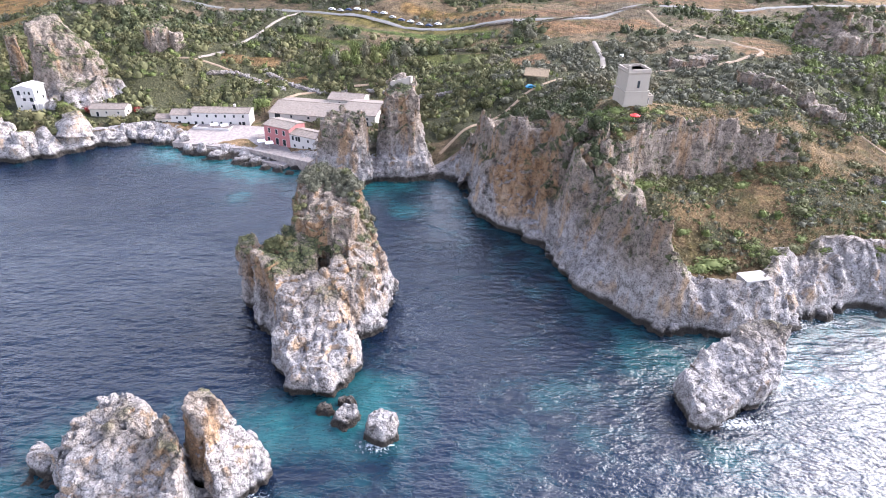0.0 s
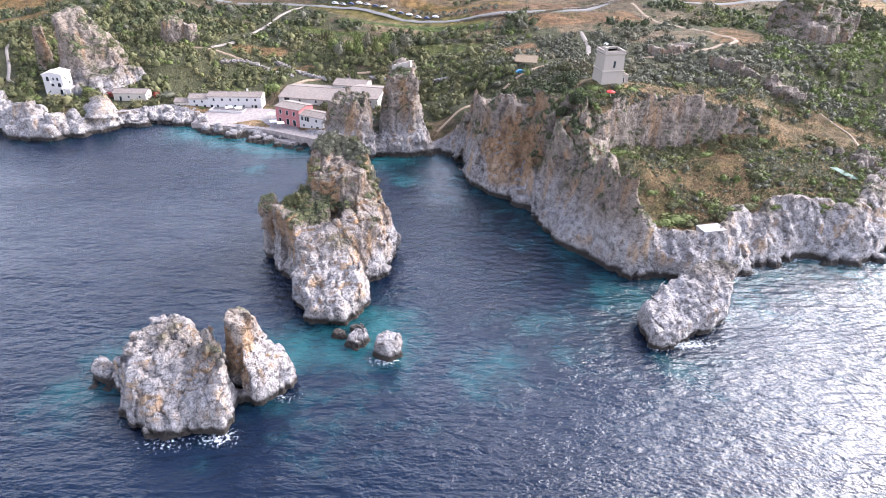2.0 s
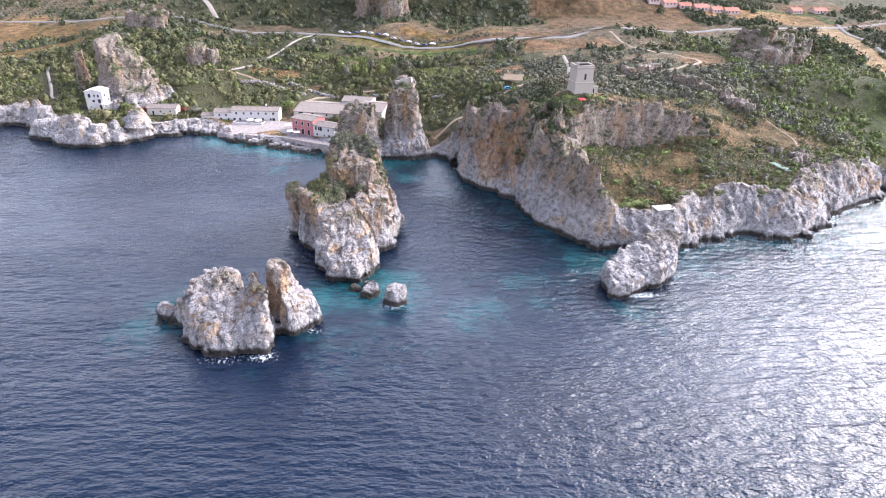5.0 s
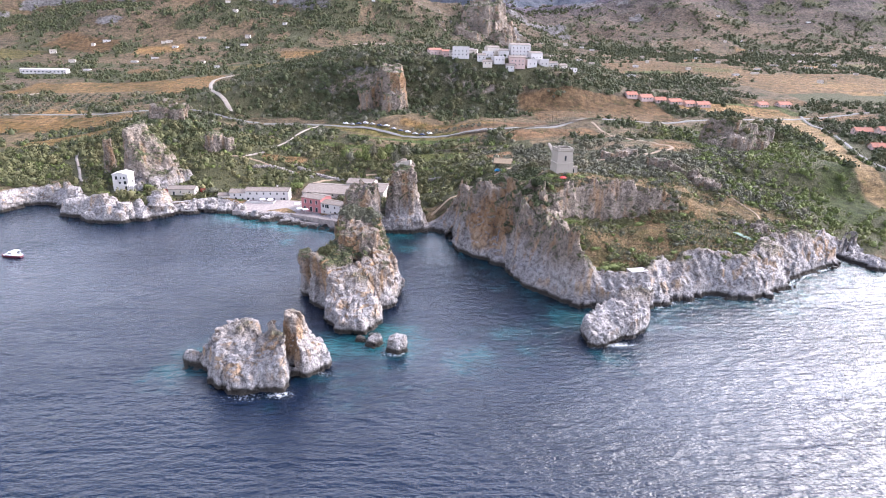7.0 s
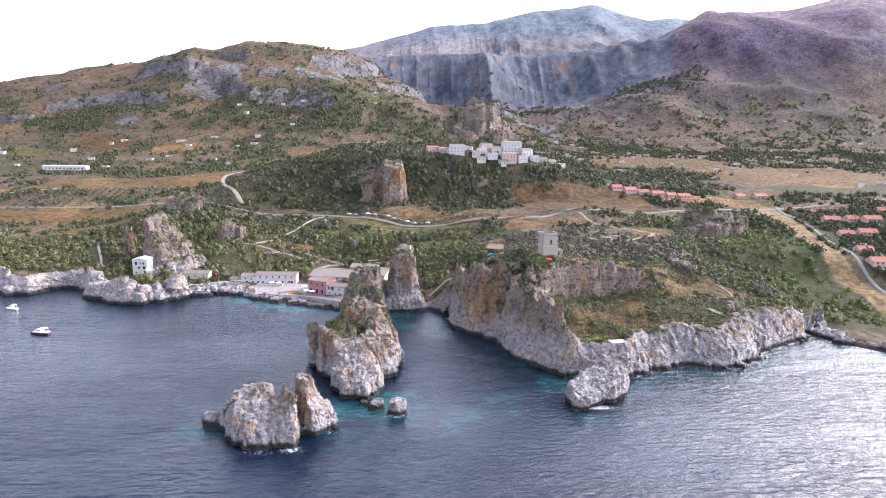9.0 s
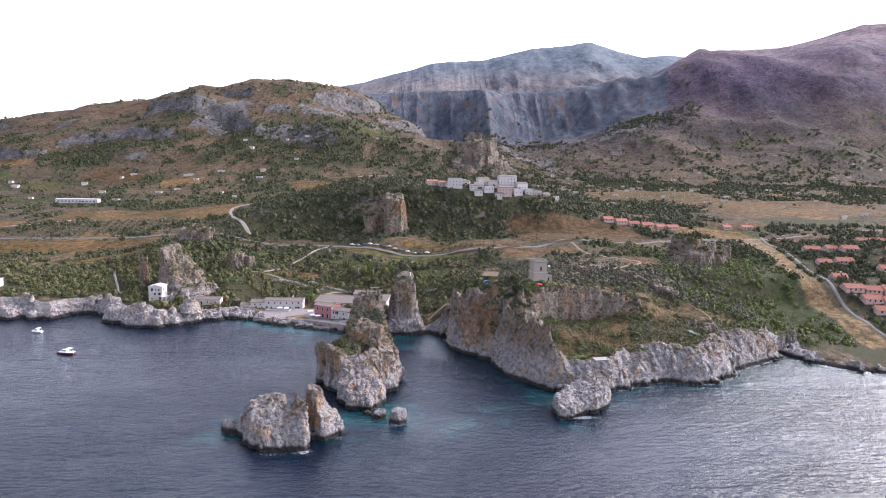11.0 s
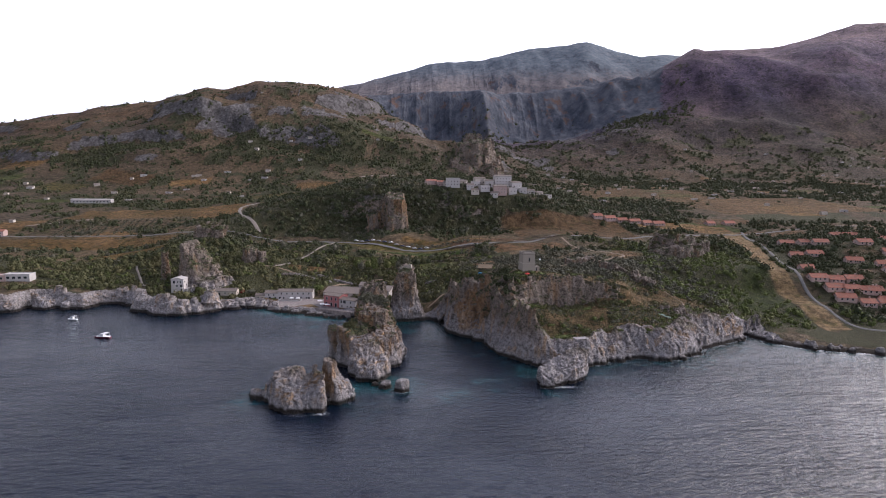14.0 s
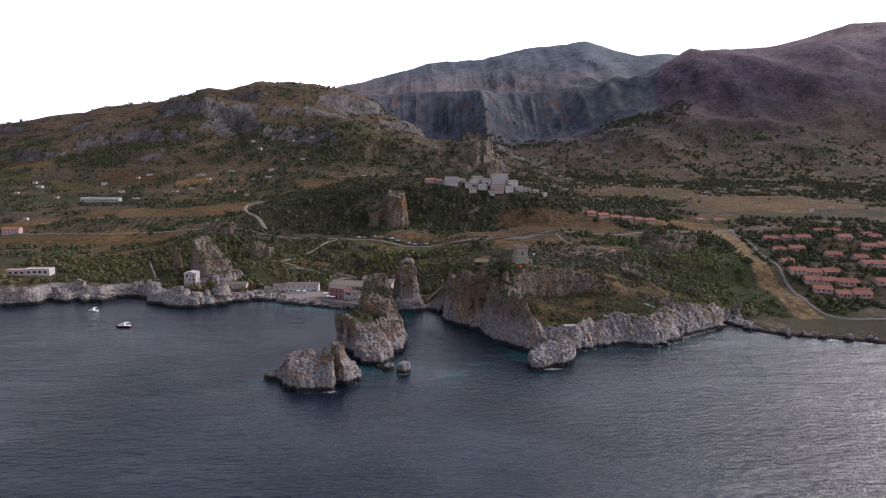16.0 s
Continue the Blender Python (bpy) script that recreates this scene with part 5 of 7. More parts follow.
def house(name, label, at, size, turn=0, rise=1.2, along="x", wall=WHITE, roof=OLD_TILE, front=(), right=(), left=(), doors=(), chimney=None, group="", category="house"):
    """A house of wall, roof, windows and doors. Openings: (place along the face, height of its middle, width, height)."""
    w, d, h = size
    base = tagged(new(name), label, category, group)
    base.matrix_basis = pose(*at, 0, 0, turn)
    part("wall", mesh_of("wall", *gable_shell(w, d, h, rise, along), wall), base)
    if rise > 0:
        part("roof", mesh_of("roof", *gable_roof(w, d, h, rise, along), roof), base)
    else:
        part("roof", mesh_of("roof", *flat_roof(w, d, h), wall if roof is None else roof), base)
    for u, z, ww, wh in front:
        opening("window", ww, wh, base, pose(u, -d / 2, z))
    for u, z, ww, wh in right:
        opening("window", ww, wh, base, pose(w / 2, u, z, 0, 0, 90))
    for u, z, ww, wh in left:
        opening("window", ww, wh, base, pose(-w / 2, u, z, 0, 0, -90))
    for u, z, ww, wh in doors:
        opening("door", ww, wh, base, pose(u, -d / 2, z))
    for c in chimney or ():
        part("chimney", mesh_of("chimney", *joined(bar(c[0] - 0.35, c[1] - 0.35, h, c[0] + 0.35, c[1] + 0.35, h + rise + 0.9), bar(c[0] - 0.45, c[1] - 0.45, h + rise + 0.9, c[0] + 0.45, c[1] + 0.45, h + rise + 1.05)), wall), base)
    return base


def row(n, span, z, w, h):
    return [(-span / 2 + span * (i + 0.5) / n, z, w, h) for i in range(n)]


def land_at(x, y):
    x, y = np.atleast_1d(np.asarray(x, float)), np.atleast_1d(np.asarray(y, float))
    return land_height(x, y, coast_distance(x, y) - 1.2)


def z_at(x, y):
    return float(land_at(x, y)[0])


# ---- the old tuna fishery by the shore ----
quay = tagged(new("quay", mesh_of("quay", *joined(bar(-13, -4.5, -4, 15, 5.5, 3.25), bar(-13, -7.5, -4, 6, -4.5, 1.4), bar(-13.2, -4.8, 3.25, 15.2, -4.4, 3.9)), TERRACE_FLOOR)), "stone quay terrace with a low parapet below the houses", "quay", kind="structure")
quay.matrix_basis = pose(-57, 66, 0, 0, 0, -27)
wedge = ([(-24, -13, -3), (13, -13, -3), (13, 9, -3), (-24, 9, -3), (-24, -13, 2.4), (13, -13, 2.9), (13, 9, 4.6), (-24, 9, 4.3)], [(0, 3, 2, 1), (4, 5, 6, 7), (0, 1, 5, 4), (1, 2, 6, 5), (2, 3, 7, 6), (3, 0, 4, 7)])
yard = tagged(new("courtyard", mesh_of("courtyard", *wedge, TERRACE_FLOOR)), "pale paved courtyard sloping to the beach", "courtyard", kind="structure")
yard.matrix_basis = pose(-78, 85, 0, 0, 0, -14)

house("long_house", "long white two-storey house with clay tile roof", (-89.2, 100, 3.2), (24.5, 8, 6), wall=WHITE,
      front=row(6, 23, 4.6, 0.85, 1.15) + row(5, 20, 1.6, 0.85, 1.2), right=[(-1, 4.4, 0.9, 1.2)], doors=[(-10.8, 1.1, 1.2, 2.2), (9.6, 1.1, 1.3, 2.2)], chimney=[(5, 1.5)])
house("house", "lower white house with clay tile roof beside the long house", (-106, 100, 3.2), (9, 8, 4.9), wall=WHITE, front=row(2, 7, 3.6, 0.8, 1.0) + [(2.8, 1.5, 0.9, 1.1)], doors=[(-1, 1.1, 1.2, 2.2)])
house("outbuilding", "small cream outbuilding with clay tile roof", (-113.9, 99, 3.2), (6.5, 6, 3.2), rise=0.9, wall=CREAM, front=[(1.5, 1.6, 0.8, 0.9)], doors=[(-1.2, 1.05, 1.0, 2.1)], category="house")
house("cottage", "small cream shore cottage with clay tile roof", (-139.5, 104.8, 4.6), (15, 7, 4.0), rise=1.3, wall=CREAM, front=[(-0.5, 2.4, 0.8, 0.9), (4.6, 2.4, 0.8, 0.9)], doors=[(-4.4, 1.6, 1.0, 2.0)], right=[(0, 2.2, 0.8, 0.9)])
white = house("villa", "three-storey white house with low gable above the shore rocks", (-173.8, 106.5, 7.3), (8.8, 8.4, 9.4), rise=1.0, along="y", wall=WHITE, roof=WHITE,
      front=[(2.3, 7.3, 0.9, 1.4), (-0.4, 4.6, 1.3, 1.2), (-2.4, 1.6, 0.7, 0.8), (0.4, 7.4, 0.7, 1.2)], left=[(-2, 7.2, 1.0, 1.3), (1.5, 4.5, 1.0, 1.3)], right=[(-1.5, 7.2, 0.9, 1.3), (1.6, 4.5, 0.9, 1.3)], doors=[(-2.2, 7.2, 1.3, 2.4), (2.6, 4.4, 1.5, 2.2), (2.8, 1.3, 1.2, 2.4)])
for bx, bz in ((-2.2, 5.7), (2.6, 3.0)):
    part("balcony", mesh_of("balcony", *joined(bar(bx - 1.4, -5.3, bz - 0.2, bx + 1.4, -4.2, bz), bar(bx - 1.4, -5.3, bz, bx + 1.4, -5.22, bz + 0.95), bar(bx - 1.4, -5.22, bz, bx - 1.32, -4.2, bz + 0.95), bar(bx + 1.32, -5.22, bz, bx + 1.4, -4.2, bz + 0.95)), WHITE), white)
part("porch", mesh_of("porch", *joined(bar(4.42, -3.6, -2, 6.4, 3.0, 2.3), bar(4.42, -3.8, 2.3, 6.6, 3.1, 2.55)), WHITE), white)
house("red_house", "dark red two-storey house with clay tile roof", (-58.2, 78.6, 3.2), (12.6, 10, 7.6), -28, rise=1.0, wall=PINK, front=row(3, 11, 5.6, 1.1, 1.9) + [(-4.2, 2.0, 1.1, 1.6)], left=row(2, 8, 5.4, 1.0, 1.6), doors=[(0, 1.6, 1.5, 2.6), (3.6, 1.6, 1.5, 2.6)])
house("quay_house", "white two-storey quay house beside the red house", (-47.4, 72.2, 3.0), (12.6, 8.5, 6.0), -28, rise=0.9, wall=WHITE, front=[(-4.6, 4.6, 1.0, 1.7), (-2.8, 4.6, 1.0, 1.7), (2.8, 4.5, 0.9, 1.1), (-4.0, 1.6, 0.9, 1.0), (0.2, 1.6, 0.8, 0.9), (3.2, 1.6, 1.4, 1.0)], right=[(0, 4.4, 0.9, 1.1)], doors=[(-1.6, 4.6, 1.2, 2.0)])
house("storehouse", "broad low storehouse of the old fishery with weathered clay tiles", (-52, 113, 3.6), (33, 24, 3.4), -12, rise=2.2, wall=GREYED, front=[(-6, 2.4, 1.0, 1.1), (2, 2.4, 1.0, 1.1)], doors=[(-12.4, 1.8, 2.6, 3.4)])
house("storehouse", "tall weathered storehouse with arched door behind the stacks", (-27.5, 103, 4.0), (15, 22, 6.4), -12, rise=2.0, along="x", wall=GREYED, front=row(3, 12, 4.9, 0.9, 1.0), doors=[(-3.0, 1.9, 2.0, 3.4), (3.4, 1.9, 2.0, 3.4)])
house("storehouse", "small weathered storehouse with pale end wall", (-37, 121, 4.6), (16, 12, 5.2), -12, rise=1.6, wall=GREYED, front=row(2, 10, 3.8, 0.9, 1.0))


def parasol(x, y, z, cloth, label, r=2.0, square=True):
    base = tagged(new("parasol"), label, "parasol", "parasols" if cloth is WHITE_CLOTH else "")
    base.matrix_basis = pose(x, y, z, 0, 0, 20)
    part("pole", mesh_of("pole", *bar(-0.05, -0.05, 0, 0.05, 0.05, 2.7), FRAME), base)
    n = 4 if square else 8
    v = [(0, 0, 3.0), (0, 0, 2.9)]
    for k in range(n):
        a = 2 * math.pi * (k + 0.5) / n
        v += [(r * math.cos(a), r * math.sin(a), 2.45), (r * math.cos(a), r * math.sin(a), 2.2)]
    f = []
    for k in range(n):
        i, j = 2 + 2 * k, 2 + 2 * ((k + 1) % n)
        f += [(0, i, j), (i, i + 1, j + 1, j), (1, j + 1, i + 1)]
    part("canopy", mesh_of("canopy", v, f, cloth), base)


for px, py, pz in ((-91, 92, 3.2), (-86.5, 91.2, 3.2), (-66.5, 72.5, 3.25), (-63, 70.6, 3.25), (-69.5, 82, 3.4)):
    parasol(px, py, pz, WHITE_CLOTH, "square white parasol on the quay terrace", 2.2)
parasol(62, 13.5, z_at(62, 13.5), RED_CLOTH, "red parasol in the scrub below the tower", 1.5, False)


def build_tower():
    base = tagged(new("watchtower"), "square weathered stone watchtower with battered base on the headland", "tower")
    base.matrix_basis = Matrix.Translation((63.8, 26.5, z_at(63.8, 26.5) - 0.6)) @ Matrix.Rotation(radians(10), 4, "Z") @ Matrix.Diagonal((0.76, 0.76, 0.94, 1))

    def shell(levels):
        v, f = [], []
        for z, a in levels:
            v += [(-a, -a, z), (a, -a, z), (a, a, z), (-a, a, z)]
        for k in range(len(levels) - 1):
            i = 4 * k
            f += [(i + q, i + (q + 1) % 4, i + 4 + (q + 1) % 4, i + 4 + q) for q in range(4)]
        return v, f + [(3, 2, 1, 0), tuple(len(v) - 4 + q for q in range(4))]

    part("plinth", mesh_of("plinth", *shell([(-4, 5.7), (4.6, 5.0)]), TOWER_STONE), base)
    part("cornice", mesh_of("cornice", *shell([(4.5, 5.0), (4.5, 5.45), (5.0, 5.45), (5.0, 4.9)]), TOWER_STONE), base)
    part("upper_wall", mesh_of("upper_wall", *shell([(4.95, 4.88), (11.2, 4.7)]), TOWER_STONE), base)
    part("corbel", mesh_of("corbel", *shell([(10.4, 4.72), (10.9, 5.15), (11.2, 5.15), (11.2, 4.8)]), TOWER_STONE), base)
    t = 0.55
    for x0, y0, x1, y1 in ((-4.9, -4.9, 4.9, -4.9 + t), (-4.9, 4.9 - t, 4.9, 4.9), (-4.9, -4.9 + t, -4.9 + t, 4.9 - t), (4.9 - t, -4.9 + t, 4.9, 4.9 - t)):
        part("parapet", mesh_of("parapet", *bar(x0, y0, 11.2, x1, y1, 12.0 if y0 < 0 or x0 < 0 else 11.8), TOWER_STONE), base)
    part("turret", mesh_of("turret", *joined(bar(-5.0, -4.95, 11.2, -3.9, -4.0, 13.1), bar(-5.1, -5.05, 13.1, -3.8, -3.9, 13.3)), TOWER_STONE), base)
    part("chute", mesh_of("chute", *joined(bar(4.88, 1.0, 9.6, 5.6, 2.6, 11.9), bar(5.0, 1.2, 9.0, 5.4, 2.4, 9.6)), TOWER_STONE), base)
    opening("window", 1.1, 2.4, base, pose(0.2, -4.84, 7.2), TOWER_STONE)
    opening("window", 0.8, 1.5, base, pose(4.84, 0, 7.2, 0, 0, 90), TOWER_STONE)


build_tower()
house("annex", "low stone annex with flat roof beside the watchtower", (69.5, 30, z_at(69.5, 30)), (4, 4, 2.2), 10, rise=0, wall=TOWER_STONE, roof=None, doors=[(0, 1.0, 0.9, 1.9)])

# open shelter with thatch behind the headland
shelter = tagged(new("shelter"), "open shelter with a dry thatched roof among olive trees", "shelter")
shelter.matrix_basis = pose(47, 106, z_at(47, 106), 0, 0, -15)
part("roof", mesh_of("roof", *gable_roof(9, 6.5, 2.5, 1.9, "x", 0.7, 0.3), THATCH), shelter)
for px in (-4, 0, 4):
    for py in (-2.8, 2.8):
        part("post", mesh_of("post", *bar(px - 0.12, py - 0.12, -1, px + 0.12, py + 0.12, 2.6), BARK), shelter)


def car_meshes(paint):
    side = [(-2.1, 0.35), (2.1, 0.35), (2.15, 0.75), (1.3, 0.9), (0.6, 1.42), (-1.2, 1.45), (-1.9, 0.95), (-2.15, 0.8)]
    v = [(x, y, z) for y in (-0.82, 0.82) for x, z in side]
    n = len(side)
    f = [tuple(reversed(range(n))), tuple(range(n, 2 * n))] + [(i, (i + 1) % n, n + (i + 1) % n, n + i) for i in range(n)]
    glass = bar(-1.1, -0.015, 0.95, 0.55, 0.015, 1.33)
    k = 10
    wv = [(0.33 * math.cos(2 * math.pi * i / k), y, 0.33 * math.sin(2 * math.pi * i / k)) for y in (-0.11, 0.11) for i in range(k)]
    wf = [tuple(range(k)), tuple(reversed(range(k, 2 * k)))] + [(i, k + i, k + (i + 1) % k, (i + 1) % k) for i in range(k)]
    return mesh_of("body", v, f, paint), mesh_of("side_glass", *glass, GLASS), mesh_of("wheel", wv, wf, RUBBER)


def car(x, y, turn, paint, label, meshes={}):
    if paint.name not in meshes:
        meshes[paint.name] = car_meshes(paint)
    body, glass, wheel = meshes[paint.name]
    base = tagged(new("car"), label, "car", "cars along the road")
    base.matrix_basis = pose(x, y, z_at(x, y) + 0.35, 0, 0, turn)
    part("body", body, base)
    for gy in (-0.825, 0.825):
        part("side_glass", glass, base, m=pose(0, gy, 0))
    for wx in (-1.35, 1.35):
        for wy in (-0.78, 0.78):
            part("wheel", wheel, base, m=pose(wx, wy, 0.33))


SILVER, NAVY = plain("silver_paint", (0.5, 0.5, 0.52), 0.3, 0.4, 0.05), plain("navy_paint", (0.03, 0.05, 0.12), 0.3, 0.0, 0.05)
CAR_WHITE = plain("white_paint", (0.75, 0.75, 0.75), 0.3, 0.0, 0.05)
for k in range(13):
    cx = -62 + 5.6 * k
    car(cx, 251.5 - 0.42 * (cx + 51) + (1.2 if k % 3 == 0 else 0), -22, (CAR_WHITE, SILVER, NAVY)[(k * 7) % 3], ("white parked car on the coast road", "silver parked car on the coast road", "dark blue parked car on the coast road")[(k * 7) % 3])
car(43, 95, 10, BLUE_PAINT, "bright blue parked car beside the thatched shelter")
car(93, 141, 70, CAR_WHITE, "white parked car on the headland track")


# ---- roads and tracks ----
def road(name, label, pts, width, mat):
    line, at = resample(np.array(pts, float), 2.0)
    line = soften(line, 3)
    tan = np.gradient(line, axis=0)
    nrm = np.stack([-tan[:, 1], tan[:, 0]], -1) / np.hypot(tan[:, 0], tan[:, 1])[:, None]
    off = np.linspace(-0.5, 0.5, 5)[:, None] * (0.8 * width * (1 + 0.18 * fbm(at, 0 * at, 0, 9, 2, 5)))
    x, y = line[:, 0] + nrm[:, 0] * off, line[:, 1] + nrm[:, 1] * off
    z = land_at(x.ravel(), y.ravel()).reshape(x.shape)
    z = np.maximum(z, z.mean(0)) + 0.35
    z[0] -= 0.5
    z[-1] -= 0.5
    me = grid_mesh(name, None, None, x, y, z)
    smooth_shade(me)
    me.materials.append(mat)
    tagged(new(name, me), label, "road", kind="structure")


road("track_11", "earth lane behind the fishery", [(-70, 118), (-66, 128), (-58, 137), (-44, 143), (-20, 146), (0, 150)], 2.4, EARTH)
road("track_12", "earth lane along the terraces", [(-150, 160), (-128, 158), (-112, 160), (-98, 156)], 2.0, EARTH)
road("track_1", "pale dirt track climbing from the fishery", [(-119, 160), (-114, 166), (-108, 172), (-105, 190), (-94, 221), (-81, 256)], 2.8, TRACK)
road("road_1", "coast road with pale worn asphalt", [(-130, 262), (-81, 257), (-51, 247), (-12, 229), (24, 214), (60, 205), (95, 215), (121, 234), (160, 250), (203, 261), (244, 273), (306, 284), (380, 300), (480, 330)], 5.5, ASPHALT)
road("road_2", "pale road across the western fields", [(-470, 298), (-385, 296), (-308, 294), (-243, 287), (-190, 285), (-130, 262)], 5.0, ASPHALT)
road("track_2", "winding pale track up the hillside", [(-160, 285), (-167, 298), (-185, 322), (-199, 359), (-212, 400), (-222, 445), (-205, 480)], 5.0, TRACK)
road("track_3", "short pale track above the villa", [(-232, 175), (-228, 161), (-216, 140), (-205, 118), (-190, 112)], 2.2, TRACK)
road("track_4", "pale lane beside the red-roofed houses", [(338, 306), (328, 280), (311, 222), (296, 170), (281, 118), (272, 85), (264, 45), (261, 20), (266, 8), (292, 0), (340, -10)], 3.4, ASPHALT)
road("track_5", "white track through olive trees behind the tower", [(87, 176), (86, 150), (81, 126), (72, 108)], 3.0, TRACK)
road("track_6", "earth path from the cove to the headland", [(3, 60), (14, 70), (30, 82), (46, 96), (60, 110), (72, 108)], 2.0, EARTH)
road("track_7", "bare earth path over the headland", [(72, 108), (100, 110), (135, 118), (160, 135), (150, 160), (135, 195), (130, 232)], 3.5, EARTH)
road("track_8", "earth path across the green slope", [(140, 70), (155, 50), (165, 38), (162, 28), (158, 20)], 1.4, EARTH)
road("track_9", "farm track in the plain", [(-430, 350), (-400, 362), (-380, 372), (-372, 392)], 4.5, TRACK)
road("track_10", "pale track behind the village hill", [(-110, 690), (-95, 705), (-60, 720), (-20, 730)], 6.0, TRACK)

# ---- small built things on the shore ----
slab = tagged(new("bathing_platform", mesh_of("bathing_platform", *joined(bar(-3.3, -2.0, -3, 3.3, 2.0, 0.0), bar(-3.5, -2.2, 0.0, 3.5, 2.2, 0.22)), CONCRETE)), "pale concrete bathing platform on the shore rocks", "platform")
slab.matrix_basis = pose(81.5, -38, 12.2, 0, 0, 12)
ruin = tagged(new("ruined_wall"), "ruined pale masonry walls on top of the slender stack", "ruin")
ruin.matrix_basis = Matrix.Translation((-10.2, 66.5, 28.2)) @ Matrix.Rotation(radians(-6), 4, "Z") @ Matrix.Diagonal((0.86, 0.86, 0.9, 1))


def masonry(name, x0, x1, zl, zr, y0, t, label=""):
    """A standing piece of rubble wall with a broken top that runs from zl to zr."""
    n = 9
    xs = np.linspace(x0, x1, n)
    top = np.linspace(zl, zr, n) + np.array([0, 0.25, -0.2, 0.3, -0.1, 0.2, -0.25, 0.1, 0])
    v, f = [], []
    for x, h in zip(xs, top):
        v += [(x, y0, -4), (x, y0 + t, -4), (x, y0 + t, h), (x, y0, h)]
    for k in range(n - 1):
        a, b = 4 * k, 4 * k + 4
        f += [(a, b, b + 3, a + 3), (a + 1, a + 2, b + 2, b + 1), (a + 3, b + 3, b + 2, a + 2)]
    f += [(0, 3, 2, 1), (4 * n - 4, 4 * n - 3, 4 * n - 2, 4 * n - 1)]
    return part(name, mesh_of(name, v, f, RUIN_STONE), ruin, label)


RUIN_STONE = plaster("ruin_masonry", (0.33, 0.29, 0.245), (0.18, 0.15, 0.125))
front = masonry("front_wall", -4.4, 4.4, 4.0, 6.6, -2.0, 0.9, "pale weathered masonry with small square holes")
for wx in (0.2, 1.9):
    opening("window", 0.5, 0.6, front, pose(wx, -2.01, 0.6), RUIN_STONE)
side = masonry("side_wall", -3.4, 3.4, 6.3, 5.2, -0.4, 0.8)
side.matrix_basis = pose(4.0, 1.4, 0, 0, 0, 90)

# ---- hill village ----
VILLAGE = [  # x, y, width, depth, height, kind
    (8, 358, 14, 8, 6, 4), (20, 352, 9, 8, 6, 4), (36, 340, 18, 10, 11, 0), (50, 350, 10, 9, 8, 2), (58, 338, 9, 8, 5, 1), (66, 348, 12, 9, 6, 0),
    (76, 336, 12, 9, 5.5, 0), (84, 350, 11, 10, 8, 1), (96, 334, 17, 11, 11, 3), (102, 356, 22, 12, 15, 1), (118, 350, 14, 10, 12, 1), (64, 332, 10, 7, 4, 2), (88, 328, 9, 7, 4.5, 1), (112, 338, 11, 8, 7, 0), (28, 346, 8, 7, 5, 2), (140, 352, 9, 7, 5, 1), (152, 362, 10, 7, 4.5, 2), (166, 370, 9, 7, 4, 0), (72, 360, 14, 9, 8, 2), (44, 362, 12, 9, 7, 0), (128, 345, 10, 9, 7, 0)]
for hx, hy, hw, hd, hh, kind in VILLAGE:
    hx, hw, hh = 4 + 0.84 * hx, 0.84 * hw, 0.68 * hh + 0.6
    wall = (WHITE, WHITE, CREAM, ROSE, ROSE)[kind]
    n = max(2, int(hw / 3.2))
    wins = [q for lv in range(max(1, int(hh / 3.2))) for q in row(n, hw * 0.9, 1.9 + 3.1 * lv, 0.7, 1.1)]
    house("village_house", ("white village house with low roof on the hilltop", "large white village house on the hilltop", "cream village house on the hilltop", "rose plastered village house on the hilltop", "rose village house with red tile roof")[kind],
          (hx, hy, z_at(hx, hy) - 0.5), (hw, hd, hh), random.uniform(-22, 22), rise=0 if kind == 0 else 1.3, wall=wall, roof=(None, OLD_TILE, OLD_TILE, OLD_TILE, RED_TILE)[kind], front=wins, right=row(2, hd, hh - 1.6, 1.0, 1.4), group="hill village")

# ---- red-roofed holiday houses ----
RESORT = [(321, 205), (331, 195), (340, 186), (399, 255), (410, 250), (306, 164), (321, 163), (273, 113), (268, 91), (280, 89), (292, 88), (303, 88), (271, 76), (281, 73), (292, 70), (306, 70),
          (269, 61), (280, 55), (293, 54), (306, 56), (378, 153), (393, 156), (337, 137), (349, 121), (342, 101), (354, 99), (329, 66), (408, 188), (367, 170), (420, 215), (372, 118), (385, 105), (360, 80)]
ROW_HOUSES = [(182, 322), (195, 321), (208, 319), (221, 318), (234, 317), (246, 316), (312, 338), (334, 340)]
kinds = []
for k in range(2):
    hw = (12.0, 9.6)[k]
    kinds.append(house("holiday_house", "low rose holiday house with red tile roof among trees", (0, 0, 0), (hw, 8.5, 2.3), 0, rise=2.3, wall=ROSE, roof=RED_TILE, front=row(3, hw * 0.8, 1.3, 1.1, 1.3), right=[(0, 1.7, 0.9, 1.2)], left=[(0, 1.7, 0.9, 1.2)], chimney=[(2, 1)], group="holiday houses"))
for k, (hx, hy) in enumerate(RESORT + ROW_HOUSES):
    hx = hx + (17 if hx < 300 and hy < 140 else 6)
    m = pose(hx, hy, z_at(hx, hy) - 0.4, 0, 0, (-12 if k < len(RESORT) else 6) + random.uniform(-9, 9))
    if k < 2:
        kinds[k].matrix_basis = m
    else:
        copy_thing(kinds[k % 2], m)

